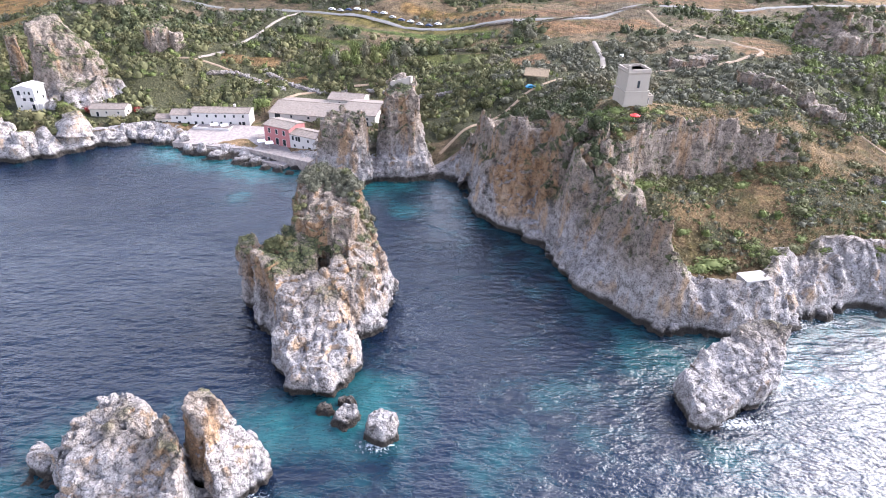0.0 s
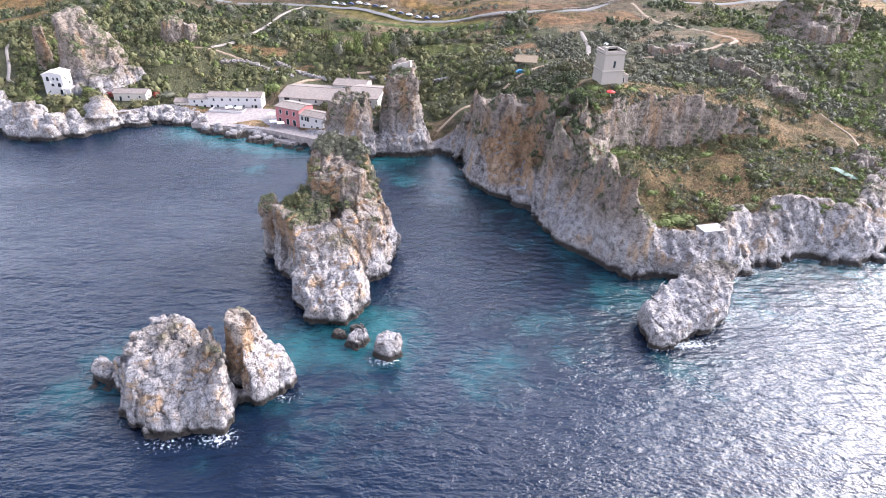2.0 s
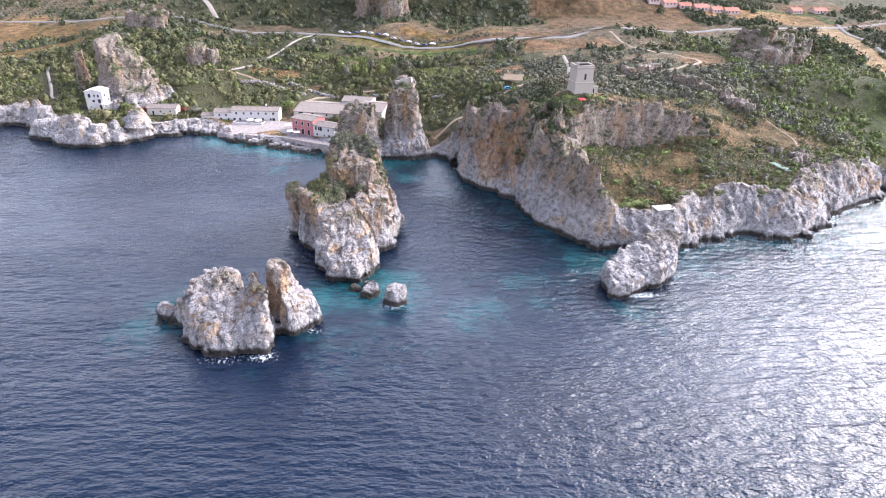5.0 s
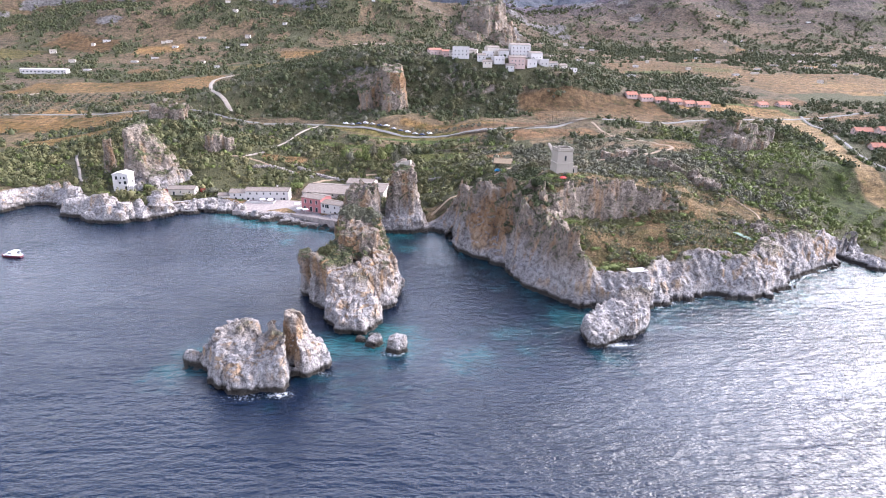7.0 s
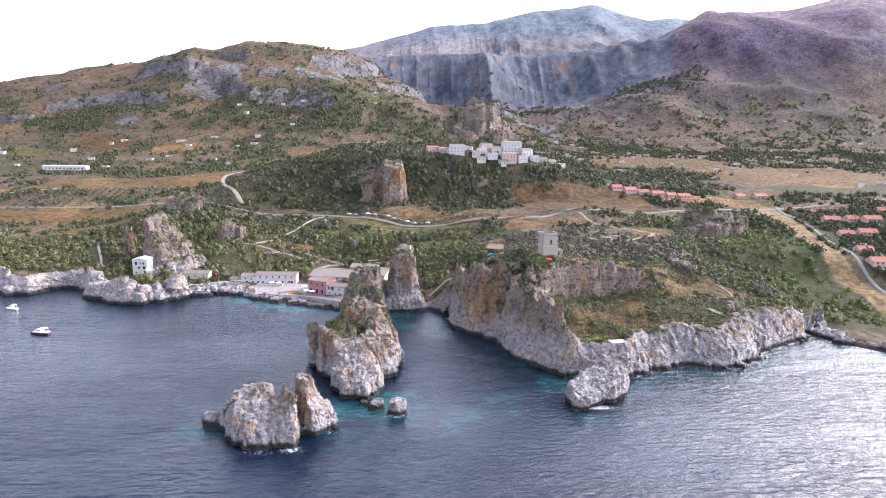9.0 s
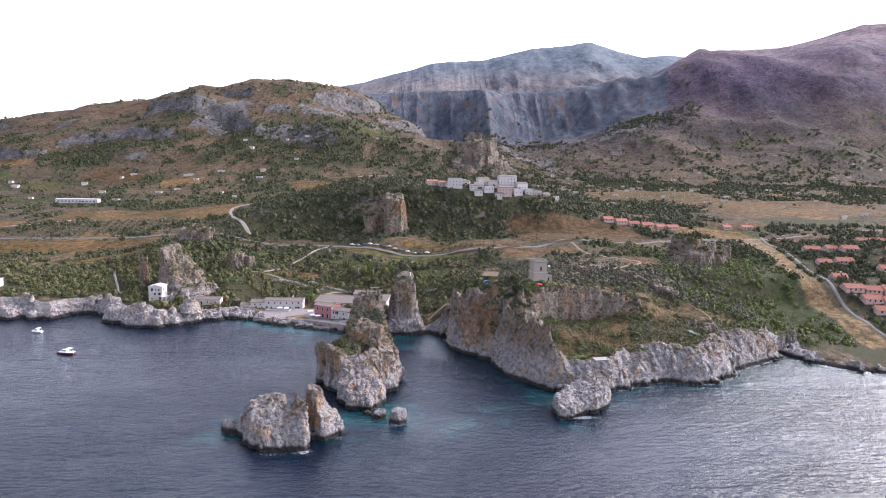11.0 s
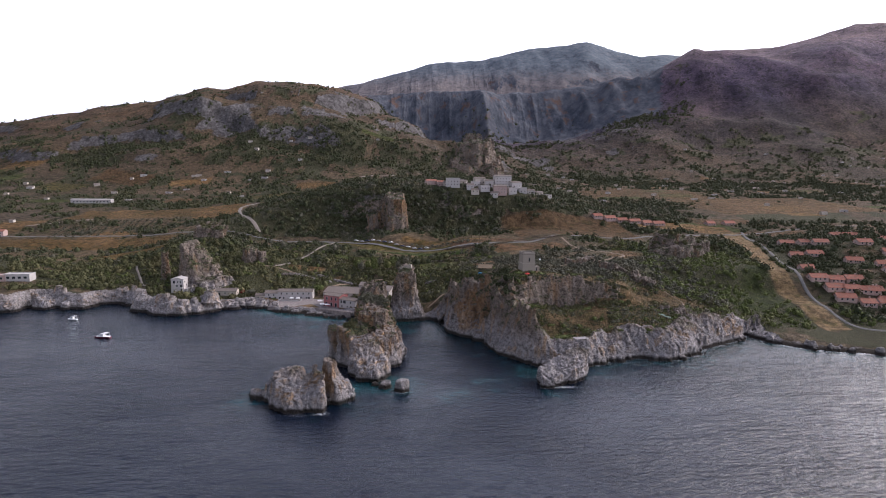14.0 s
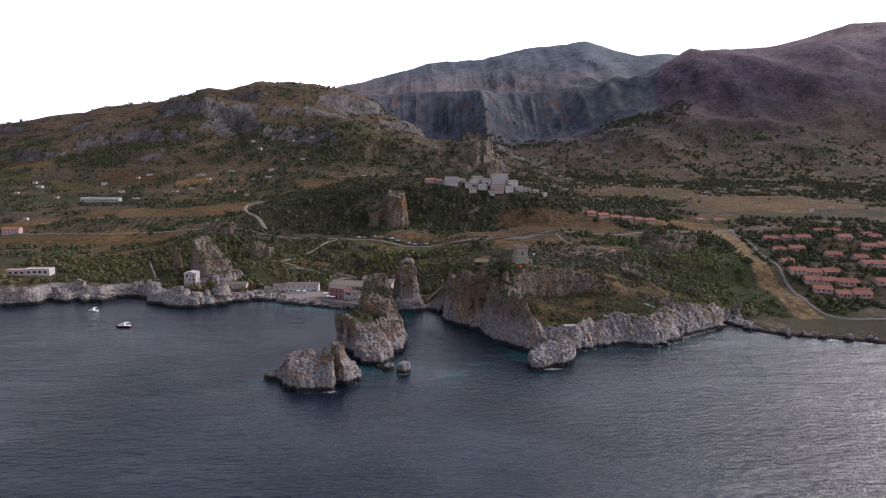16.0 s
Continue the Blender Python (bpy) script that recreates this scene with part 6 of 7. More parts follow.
# ---- farmhouses and villas across the plain ----
FARMS = [(-510, 673), (-594, 642), (-603, 599), (-640, 578), (-470, 707), (-456, 719), (-366, 717), (-378, 620), (-461, 625), (-323, 732), (-255, 726), (-360, 642), (249, 898), (278, 898), (325, 1000),
         (235, 725), (238, 664), (252, 527), (329, 701), (395, 558), (427, 573), (505, 674), (715, 885), (670, 921), (572, 591), (693, 681), (875, 906), (880, 840), (497, 418), (538, 441), (-296, 821), (-209, 768), (-455, 372), (497, 932), (472, 503), (292, 880), (560, 760), (610, 700), (430, 690)]
rsf = random.Random(52)
for fx0, fx1, fy0, fy1, fn in ((-700, -250, 560, 880, 12), (520, 1150, 640, 1150, 26), (180, 520, 560, 900, 10), (-260, -60, 760, 900, 3)):
    for _ in range(fn):
        FARMS.append((rsf.uniform(fx0, fx1), rsf.uniform(fy0, fy1)))
farm = house("farmhouse", "small white farmhouse in the distant plain", (0, 0, 0), (11, 7, 3.8), rise=0, wall=WHITE, roof=None, front=row(2, 8, 2.3, 0.7, 0.8), right=[(0, 2.2, 0.8, 1.0)], doors=[(0, 1.1, 1.1, 2.2)], group="farmhouses")
farm2 = house("farmhouse", "white farmhouse with tile roof in the distant plain", (0, 0, 0), (9.5, 7, 4.4), rise=1.5, wall=CREAM, roof=OLD_TILE, front=row(2, 6, 2.6, 0.7, 0.9), left=[(0, 2.3, 0.8, 1.0)], doors=[(3.8, 1.1, 1.1, 2.2)], group="farmhouses")
for k, (hx, hy) in enumerate(FARMS):
    m = pose(hx, hy, z_at(hx, hy) - 0.3, 0, 0, random.uniform(-25, 25)) @ Matrix.Diagonal((random.uniform(0.5, 1.1), 0.8, random.uniform(0.55, 0.95), 1))
    src = farm if k % 2 else farm2
    if k in (0, 1):
        src.matrix_basis = m
    else:
        copy_thing(src, m)
house("farm_shed", "long low white farm building in the western plain", (-453, 544, z_at(-453, 544) - 0.5), (54, 10, 5), 0, rise=0.8, wall=WHITE, roof=WHITE, front=row(11, 50, 2.4, 2.0, 1.4), category="shed")
house("farmhouse", "rose house with red tile roof at the field edge", (-426, 300, z_at(-426, 300) - 0.4), (16, 9, 6), 8, rise=1.6, wall=ROSE, roof=RED_TILE, front=row(4, 14, 4.3, 1.0, 1.3) + row(4, 14, 1.6, 1.0, 1.3))
house("seaside_villa", "low modern white villa with terraces above the cliff", (-298, 126, z_at(-298, 126) - 0.4), (18, 9, 5.0), 4, rise=0, wall=WHITE, roof=None, front=row(4, 16, 2.9, 2.2, 1.6), category="house")
house("seaside_villa", "rose and white wing of the cliff-top villa", (-313, 124, z_at(-313, 124) - 0.4), (15, 8, 3.8), 4, rise=0, wall=ROSE, roof=None, front=row(3, 13, 1.9, 2.0, 1.6), category="house")
mini = tagged(new("hilltop_tower", mesh_of("hilltop_tower", *joined(bar(-4, -4, -6, 4, 4, 9), bar(-4.3, -4.3, 9, 4.3, 4.3, 9.8)), TOWER_STONE)), "small square ruined tower on a rocky peak", "tower")
mini.matrix_basis = pose(110, 933, z_at(110, 933))


# ---- boats ----
def boat(name, label, x, y, turn, length, hull_mat):
    base = tagged(new(name), label, "boat")
    base.matrix_basis = pose(x, y, 0.0, 0, 0, turn)
    st = [(-0.5, 0.30), (-0.25, 0.34), (0.05, 0.34), (0.28, 0.25), (0.44, 0.10), (0.5, 0.0)]
    v, f = [], []
    for u, hw in st:
        b, sheer = hw * length * 0.42, 0.12 * length * (0.75 + 0.5 * max(u, 0) ** 1.5)
        v += [(u * length, 0, -0.35), (u * length * 0.96, -b * 0.72, 0.05), (u * length, -b, sheer), (u * length, b, sheer), (u * length * 0.96, b * 0.72, 0.05)]
    for k in range(len(st) - 1):
        i = 5 * k
        f += [(i + q, i + 5 + q, i + 5 + (q + 1) % 5, i + (q + 1) % 5) for q in range(5)]
    part("hull", mesh_of("hull", v, f + [(0, 1, 2, 3, 4)], hull_mat), base)
    z0 = 0.10 * length
    part("deck", mesh_of("deck", *bar(-0.46 * length, -0.12 * length, z0 - 0.1, 0.3 * length, 0.12 * length, z0 + 0.06), WHITE_GEL), base)
    c = length * 0.11
    part("cabin", mesh_of("cabin", [(-0.12 * length, -c, z0), (0.24 * length, -c * 0.8, z0), (0.24 * length, c * 0.8, z0), (-0.12 * length, c, z0), (-0.1 * length, -c * 0.9, z0 + 1.3), (0.10 * length, -c * 0.7, z0 + 1.3), (0.10 * length, c * 0.7, z0 + 1.3), (-0.1 * length, c * 0.9, z0 + 1.3)],
                           [(4, 5, 6, 7), (0, 1, 5, 4), (1, 2, 6, 5), (2, 3, 7, 6), (3, 0, 4, 7)], WHITE_GEL), base)
    part("windscreen", mesh_of("windscreen", *joined(bar(-0.08 * length, -c * 0.95, z0 + 0.7, 0.08 * length, -c * 0.86, z0 + 1.1), bar(-0.08 * length, c * 0.86, z0 + 0.7, 0.08 * length, c * 0.95, z0 + 1.1)), GLASS), base)
    part("sunshade", mesh_of("sunshade", *joined(bar(-0.36 * length, -c, z0 + 1.9, -0.1 * length, c, z0 + 2.0), bar(-0.35 * length, -c, z0, -0.34 * length, -c + 0.08, z0 + 1.9), bar(-0.35 * length, c - 0.08, z0, -0.34 * length, c, z0 + 1.9), bar(-0.12 * length, -c, z0, -0.11 * length, -c + 0.08, z0 + 1.9), bar(-0.12 * length, c - 0.08, z0, -0.11 * length, c, z0 + 1.9)), WHITE_CLOTH), base)


boat("motor_boat", "maroon-hulled motor cruiser with white cabin, at anchor", -181, 8, 172, 10.0, MAROON_GEL)
boat("motor_boat", "small white motor boat with sunshade, at anchor", -220, 50, 168, 7.0, WHITE_GEL)

# ---- shore boulders ----
random.seed(5)
BOULDERS = [(-128, 80.5, 5.0, 2.2, 2.0), (-83, 68, 4.2, 3.0, 2.2), (-73, 63, 3.6, 2.6, 2.0), (-67, 61.5, 3.2, 2.6, 2.2), (-50.5, 57.5, 2.2, 1.5, 1.3), (-62, 57, 2.4, 1.6, 1.5), (-57, 55, 2.8, 1.8, 1.7), (-52, 52.5, 1.9, 1.5, 1.2), (-46, 50.5, 2.4, 1.6, 1.5), (-70, 60, 2.0, 1.6, 1.2), (-163, 67, 9, 7, 7.5), (-150, 70, 7, 6, 5.5), (-184, 77, 11, 8, 8.0),
            (-174, 70, 7, 6, 6.0), (-118, 87, 5, 4, 3.6), (-111, 83, 4, 3.5, 3.2), (-258, 86, 10, 8, 6.5), (-276, 76, 8, 7, 6.0), (34, 2, 4.5, 3.4, 3.6), (205, -2, 4, 3, 1.6), (228, -19, 4, 3, 1.8)]
for k, (bx, by, ra, rb, bh) in enumerate(BOULDERS):
    tagged(rock("boulder", "pale weathered limestone boulder at the waterline", [(bx, by, ra, rb, random.uniform(-40, 40), bh, 0.55, 0, 0)], 120 + 9 * k, 0.45, 0.8, "boulder"), group="shore boulders")


def boulder_heap(n, x0, x1, inland, size, seed, label):
    """Loose blocks heaped along a stretch of the shore."""
    rsb = random.Random(seed)
    for k in range(n):
        x = rsb.uniform(x0, x1)
        y = float(np.interp(x, COAST[:, 0], COAST[:, 1])) + rsb.uniform(*inland)
        r = size[0] + (size[1] - size[0]) * rsb.random() ** 2
        ob = rock("boulder", label, [(0, 0, r * rsb.uniform(0.9, 1.4), r, 0, r * rsb.uniform(0.9, 1.5), 0.6, 0, 0)], seed + 7 * k, max(0.35, r * 0.16), 0.9, "boulder")
        tagged(ob, group="shore boulders")
        ob.matrix_basis = pose(x, y, max(-0.5, z_at(x, y) + 0.25 * r), rsb.uniform(-15, 15), rsb.uniform(-15, 15), rsb.uniform(0, 360))


boulder_heap(30, -205, -142, (-1, 14), (2.0, 5.6), 311, "pale broken limestone block heaped on the western shore")
boulder_heap(22, -142, -96, (-1, 9), (1.0, 3.0), 411, "pale broken limestone block beside the cottage shore")
boulder_heap(5, -92, -50, (-4, 3), (0.8, 2.2), 511, "wet rounded boulder at the foot of the quay")
boulder_heap(14, -300, -210, (0, 10), (1.4, 4.0), 611, "weathered limestone block on the low western shore")
boulder_heap(26, 196, 300, (-2, 9), (0.8, 2.4), 711, "dark grey boulder on the low eastern shore")
boulder_heap(14, 86, 150, (-1.5, 4), (0.8, 2.4), 811, "pale fallen block at the foot of the headland cliff")


rsb = random.Random(91)
for k in range(34):
    bx, by = rsb.gauss(151, 6.0), rsb.gauss(6, 4.5)
    r = 0.7 + 1.5 * rsb.random() ** 2
    ob = rock("boulder", "pale bare limestone block on the ledge of the headland", [(0, 0, r * rsb.uniform(0.9, 1.4), r, 0, r * rsb.uniform(1.0, 1.6), 0.6, 0, 0)], 930 + 7 * k, 0.4, 0.9, "boulder", stain=0.0, zlow=-0.6)
    tagged(ob, group="ledge boulders")
    ob.matrix_basis = pose(bx, by, z_at(bx, by) + 0.1, rsb.uniform(-12, 12), rsb.uniform(-12, 12), rsb.uniform(0, 360))
net_u, net_v = np.meshgrid(np.linspace(0, 11, 23), np.linspace(0, 3.4, 8))
net_x, net_y = 134.2 + net_u * 0.36 + net_v * 0.93, -1.6 - net_u * 0.72 + net_v * 0.1
net_me = grid_mesh("shade_net", None, None, net_x, net_y, land_at(net_x.ravel(), net_y.ravel()).reshape(net_x.shape) + 0.55 + 0.15 * fbm(net_x, net_y, 0, 2.0, 2, 15))
net_me.materials.append(plain("green_net", (0.075, 0.125, 0.09), 0.8, vary=0.3))
net = new("shade_net", net_me)
net.modifiers.new("thickness", "SOLIDIFY").thickness = 0.05
tagged(net, "pale green shade net stretched over the headland slope", "net")


# ---- plants ----
def leaf_cloud(seed, clumps, per, squash, leaf, core=(7, 5), upright=False):
    """A unit crown: a lumpy dark heart and many small leaf faces gathered in clumps round it. Returns places and quads."""
    rs = np.random.RandomState(seed)
    n, m = core
    a, b = np.meshgrid(np.linspace(0, 2 * math.pi, n, endpoint=False), np.linspace(-0.5, 1.45, m))
    r = 0.72 * (1 + 0.35 * (rs.rand(m, n) - 0.5))
    v = np.stack([r * np.cos(b) * np.cos(a), r * np.cos(b) * np.sin(a), squash * r * np.sin(b)], -1).reshape(-1, 3)
    i = np.arange(n * m).reshape(m, n)
    j = np.roll(i, -1, 1)
    q = [np.stack([i[:-1], j[:-1], j[1:], i[1:]], -1).reshape(-1, 4)]
    d = rs.normal(size=(clumps, 3))
    d[:, 2] = np.abs(d[:, 2]) * 0.9 - 0.15
    d = d / np.linalg.norm(d, axis=1)[:, None] * (0.62 + 0.42 * rs.rand(clumps, 1))
    c = np.repeat(d, per, 0) + rs.normal(size=(clumps * per, 3)) * 0.17
    u, w = rs.normal(size=c.shape), rs.normal(size=c.shape)
    u = u / np.linalg.norm(u, axis=1)[:, None]
    w = np.cross(u, w)
    w = w / np.linalg.norm(w, axis=1)[:, None]
    s = leaf * (0.6 + 0.8 * rs.rand(len(c), 1))
    c[:, 2] *= squash
    quad = np.stack([c - u * s, c - w * s * 0.7, c + u * s, c + w * s * 0.7], 1).reshape(-1, 3)
    q.append(len(v) + np.arange(len(quad)).reshape(-1, 4))
    return np.concatenate([v, quad]), np.concatenate(q)


def scatter(name, label, x, y, size, kinds, mat, sink=0.12, category="scrub", z=None):
    """Many plants joined into one piece of growth, each turned and sized by chance."""
    rs = np.random.RandomState(len(x))
    z = land_at(x, y) if z is None else z
    which = rs.randint(0, len(kinds), len(x))
    cos, faces, at = [], [], 0
    for k, (v, q) in enumerate(kinds):
        sel = np.nonzero(which == k)[0]
        if not len(sel):
            continue
        t = rs.rand(len(sel)) * 2 * math.pi
        c, s = np.cos(t)[:, None], np.sin(t)[:, None]
        sc = size[sel][:, None]
        hi = sc * (0.75 + 0.6 * rs.rand(len(sel), 1))
        px = x[sel][:, None] + sc * (v[:, 0] * c - v[:, 1] * s)
        py = y[sel][:, None] + sc * (v[:, 0] * s + v[:, 1] * c)
        pz = z[sel][:, None] + hi * (v[:, 2] + 0.3 - sink)
        cos.append(np.stack([px, py, pz], -1).reshape(-1, 3))
        faces.append((at + np.arange(len(sel))[:, None, None] * len(v) + q[None]).reshape(-1, 4))
        at += len(sel) * len(v)
    me = bpy.data.meshes.new(name)
    fill(me, np.concatenate(cos), np.concatenate(faces))
    me.materials.append(mat)
    return tagged(new(name, me), label, category, kind="stuff")


def sown(n, x0, x1, y0, y1, seed, lo=0.35, clear=True):
    """Places where the cover is green enough, away from water, roads and houses."""
    rs = np.random.RandomState(seed)
    x, y = x0 + (x1 - x0) * rs.rand(n * 6), y0 + (y1 - y0) * rs.rand(n * 6)
    sd = coast_distance(x, y)
    g = cover(x, y)
    ok = (sd > cliff_width(x, y) + 2.5) & (g > lo + 0.35 * rs.rand(len(x)))
    ok &= strip_field(x, y) < 0.3
    for hx, hy, r in CLEAR:
        ok &= (x - hx) ** 2 + (y - hy) ** 2 > r * r
    x, y = x[ok][:n], y[ok][:n]
    return x, y


CLEAR = [(-89, 99, 14), (-106, 98, 9), (-139.5, 104, 10), (-173, 105, 10), (-57, 77, 13), (-47, 71, 10), (-56, 116, 20), (-28, 103, 14), (-37, 121, 10), (-78, 86, 15), (62, 26, 9), (82, -37, 6), (-453, 544, 28), (-300, 122, 20), (62, 13, 2.5), (47, 104, 7),
         (-116, 97, 7), (-62, 68, 10)] + [(x, y, 7) for x, y in RESORT + ROW_HOUSES] + [(x, y, 9) for x, y in FARMS] + [(v[0], v[1], 8) for v in VILLAGE]
TRACKS = [[(-60, 135), (-75, 148), (-94, 154), (-117, 158), (-105, 190), (-94, 221), (-81, 256)], [(-130, 262), (-81, 257), (-51, 247), (-12, 229), (24, 214), (60, 205), (121, 234), (203, 261), (306, 284)],
          [(-160, 285), (-185, 322), (-199, 359), (-222, 445)], [(330, 285), (296, 170), (272, 85), (261, 18)], [(87, 176), (81, 126), (72, 108)], [(3, 60), (30, 82), (60, 110)], [(-385, 296), (-243, 287)], [(-228, 161), (-205, 118)]]
for line in TRACKS:
    pts, _ = resample(np.array(line, float), 4.0)
    CLEAR += [(px, py, 3.6) for px, py in pts]

big = [leaf_cloud(s, 22, 11, 0.85, 0.13, (9, 6)) for s in (1, 2, 3, 4)]
middle = [leaf_cloud(s, 14, 6, 0.85, 0.17) for s in (5, 6, 7)]
far_middle = [leaf_cloud(s, 10, 4, 0.85, 0.20, (6, 3)) for s in (15, 16, 17, 18)]
small = [leaf_cloud(s, 6, 3, 0.85, 0.27, (5, 3)) for s in (8, 9, 10)]
tuft = [leaf_cloud(s, 4, 3, 0.85, 0.32, (4, 2)) for s in (18, 19, 20)]
rs = np.random.RandomState(3)

# the headland's seaward terrace and crown: single shrubs
shrub_meshes = []
for v, q in big:
    me = bpy.data.meshes.new("shrub")
    fill(me, v * np.array([1, 1, 0.8]) + np.array([0, 0, 0.25]), q)
    shrub_meshes.append(me)
    twin = me.copy()
    me.materials.append(SCRUB)
    twin.materials.append(FRESH)
    shrub_meshes.append(twin)
hx, hy = sown(95, 46, 185, -36, 60, 11, 0.20)
hz = land_at(hx, hy)
for k in range(len(hx)):
    bright = rs.rand() < 0.4
    ob = tagged(new("shrub", shrub_meshes[2 * rs.randint(0, 4) + int(bright)]), "bright green rounded shrub on the dry headland" if bright else "dark green rounded shrub on the dry headland", "shrub", "headland shrubs")
    r = (0.9 + 1.6 * rs.rand() ** 2) * (1.35 if rs.rand() < 0.12 else 1)
    ob.matrix_basis = Matrix.LocRotScale((hx[k], hy[k], hz[k] - 0.15 * r), Euler((0, 0, rs.rand() * 6.28)), (r * 1.2, r, r * (0.7 + 0.4 * rs.rand())))

lip_shrubs = [(57, 18.5, 3.2), (54, 20.5, 2.6), (60.5, 15.5, 2.4), (66.5, 17, 2.4), (51, 22, 2.4), (71, 21, 2.2), (75, 27, 2.0), (75, -29, 3.6), (71, -31, 2.6), (78, -31, 2.4), (63, -24, 2.2), (60, -17, 2.6), (57, -12, 2.2), (66, -33, 1.8), (92, -27, 2.4), (98, -25, 2.0), (88, -24, 1.8), (105, -25, 2.3), (113, -25, 1.9), (121, -25, 2.2), (129, -24, 1.8),
              (136, -23, 2.1), (60, -3, 3.0), (64, -1, 2.6), (68, 0, 2.2), (56, -1, 2.0), (48, 16, 2.4), (45, 22, 2.0), (41, 27, 2.2), (54, 16, 2.6), (110, 6, 1.8), (84, 3, 2.4), (96, 7, 2.2), (76, -22, 2.0), (70, -18, 1.6)]
for k, (px, py, r) in enumerate(lip_shrubs):
    for dx, dy, f in ((0, 0, 1.0), (0.9 * r, 0.3 * r, 0.7), (-0.7 * r, -0.4 * r, 0.6)):
        ob = tagged(new("shrub", shrub_meshes[2 * rs.randint(0, 4) + int(k % 3 > 0)]), "broad green shrub at the edge of the dry headland terrace", "shrub", "headland shrubs")
        ob.matrix_basis = Matrix.LocRotScale((px + dx, py + dy, z_at(px + dx, py + dy) - 0.15 * r), Euler((0, 0, rs.rand() * 6.28)), (r * f * 1.15, r * f, r * f * 0.75))

x, y = sown(430, 44, 195, -38, 75, 33, 0.30)
scatter("headland_scrub", "green scrub clumps over the dry headland", x, y, 0.6 + 1.0 * rs.rand(len(x)) ** 2, middle, FRESH)
x, y = sown(520, 48, 190, -38, 60, 34, 0.12)
scatter("headland_scrub", "grey-olive bushes spread over the dry headland terrace", x, y, 0.5 + 1.1 * rs.rand(len(x)) ** 2, middle, OLIVE)
x, y = sown(2600, 40, 200, -40, 75, 12, 0.10)
scatter("low_scrub", "low dry scrub and grass tufts over the headland", x, y, 0.35 + 0.5 * rs.rand(len(x)), tuft, SCRUB)
x, y = sown(800, 30, 200, 35, 170, 13, 0.30)
scatter("olive_grove", "grey-green olive trees and scrub behind the tower", x, y, 1.2 + 1.7 * rs.rand(len(x)), middle, OLIVE, category="trees")
x, y = sown(2300, -330, 40, 60, 210, 14, 0.28)
scatter("coastal_scrub", "dense dark green coastal scrub behind the bay", x, y, 0.8 + 3.4 * rs.rand(len(x)) ** 2.4, far_middle + big[:1], SCRUB)
x, y = sown(700, -330, 60, 90, 260, 15, 0.42)
scatter("bright_scrub", "brighter green shrubs on the slopes behind the bay", x, y, 0.9 + 1.5 * rs.rand(len(x)), far_middle, FRESH)
x, y = sown(3600, -520, 330, 180, 460, 16, 0.30)
scatter("hillside_wood", "dark evergreen scrub wood round the village hill", x, y, 1.0 + 3.0 * rs.rand(len(x)) ** 1.6, far_middle, PINE, category="trees")
x, y = sown(1300, -480, 330, 180, 460, 26, 0.36)
scatter("hillside_scrub", "olive-green scrub on the hillside", x, y, 0.9 + 2.4 * rs.rand(len(x)) ** 1.5, far_middle, OLIVE)
x, y = sown(1700, 255, 520, 20, 360, 17, 0.08)
scatter("garden_trees", "dark garden trees between the red-roofed houses", x, y, 1.6 + 2.6 * rs.rand(len(x)), far_middle, PINE, category="trees")
x, y = sown(1300, 160, 285, 14, 250, 27, 0.30)
scatter("slope_scrub", "green shrubs on the grassy eastern slope", x, y, 0.7 + 2.0 * rs.rand(len(x)) ** 1.6, far_middle, FRESH)
x, y = sown(10500, -1000, 1150, 440, 900, 18, 0.20)
scatter("plain_trees", "scattered trees and hedges across the plain", x, y, 1.2 + 3.4 * rs.rand(len(x)) ** 1.7, small, PINE, category="trees")
x, y = sown(6000, -1300, 1500, 760, 1380, 19, 0.30)
scatter("hill_scrub", "dark scrub dotted over the far hills", x, y, 1.4 + 3.6 * rs.rand(len(x)) ** 2, small, PINE)
rsb = np.random.RandomState(61)
x = rsb.uniform(-250, 900, 2600)
y = 1400 + 0.10 * np.abs(x - 200) + 70 * rsb.normal(size=2600)
keep = (x / (y - STATION_Y) < 0.42) & (fbm(x, y, 0, 110, 3, 68) > -0.12)
scatter("scarp_wood", "dark belt of trees at the foot of the far scarp", x[keep], y[keep], 2.2 + 4.0 * rs.rand(int(keep.sum())) ** 1.5, small, PINE, category="trees")
x, y = sown(170, 28, 62, 24, 80, 71, 0.05)
scatter("wall_top_trees", "dark bushy trees along the top of the headland wall", x, y, 1.1 + 2.0 * rs.rand(len(x)) ** 1.4, big, PINE, category="trees")
x, y = sown(3200, 130, 1150, 560, 1150, 73, 0.14)
scatter("valley_trees", "dark trees and hedges between the houses of the valley", x, y, 1.3 + 3.2 * rs.rand(len(x)) ** 1.7, small, PINE, category="trees")
x, y = sown(950, -130, 175, 286, 430, 41, 0.02)
scatter("village_wood", "dense dark trees on the village hill", x, y, 1.3 + 3.0 * rs.rand(len(x)) ** 1.6, far_middle, PINE, category="trees")
x, y = sown(420, -110, 160, 286, 420, 43, 0.02)
scatter("village_scrub", "grey-green scrub and olives on the village hill", x, y, 1.0 + 2.0 * rs.rand(len(x)), far_middle, OLIVE)
x, y = sown(4200, -420, 330, 110, 480, 47, -0.15)
scatter("field_tufts", "low dry tufts and tuft bushes over fields and slopes", x, y, 0.35 + 0.7 * rs.rand(len(x)) ** 2, tuft, SCRUB)
x, y = sown(3600, 44, 190, -40, 70, 45, -0.1)
scatter("dry_tufts", "dry straw-coloured grass tufts over the headland", x, y, 0.25 + 0.4 * rs.rand(len(x)), tuft, STRAW)


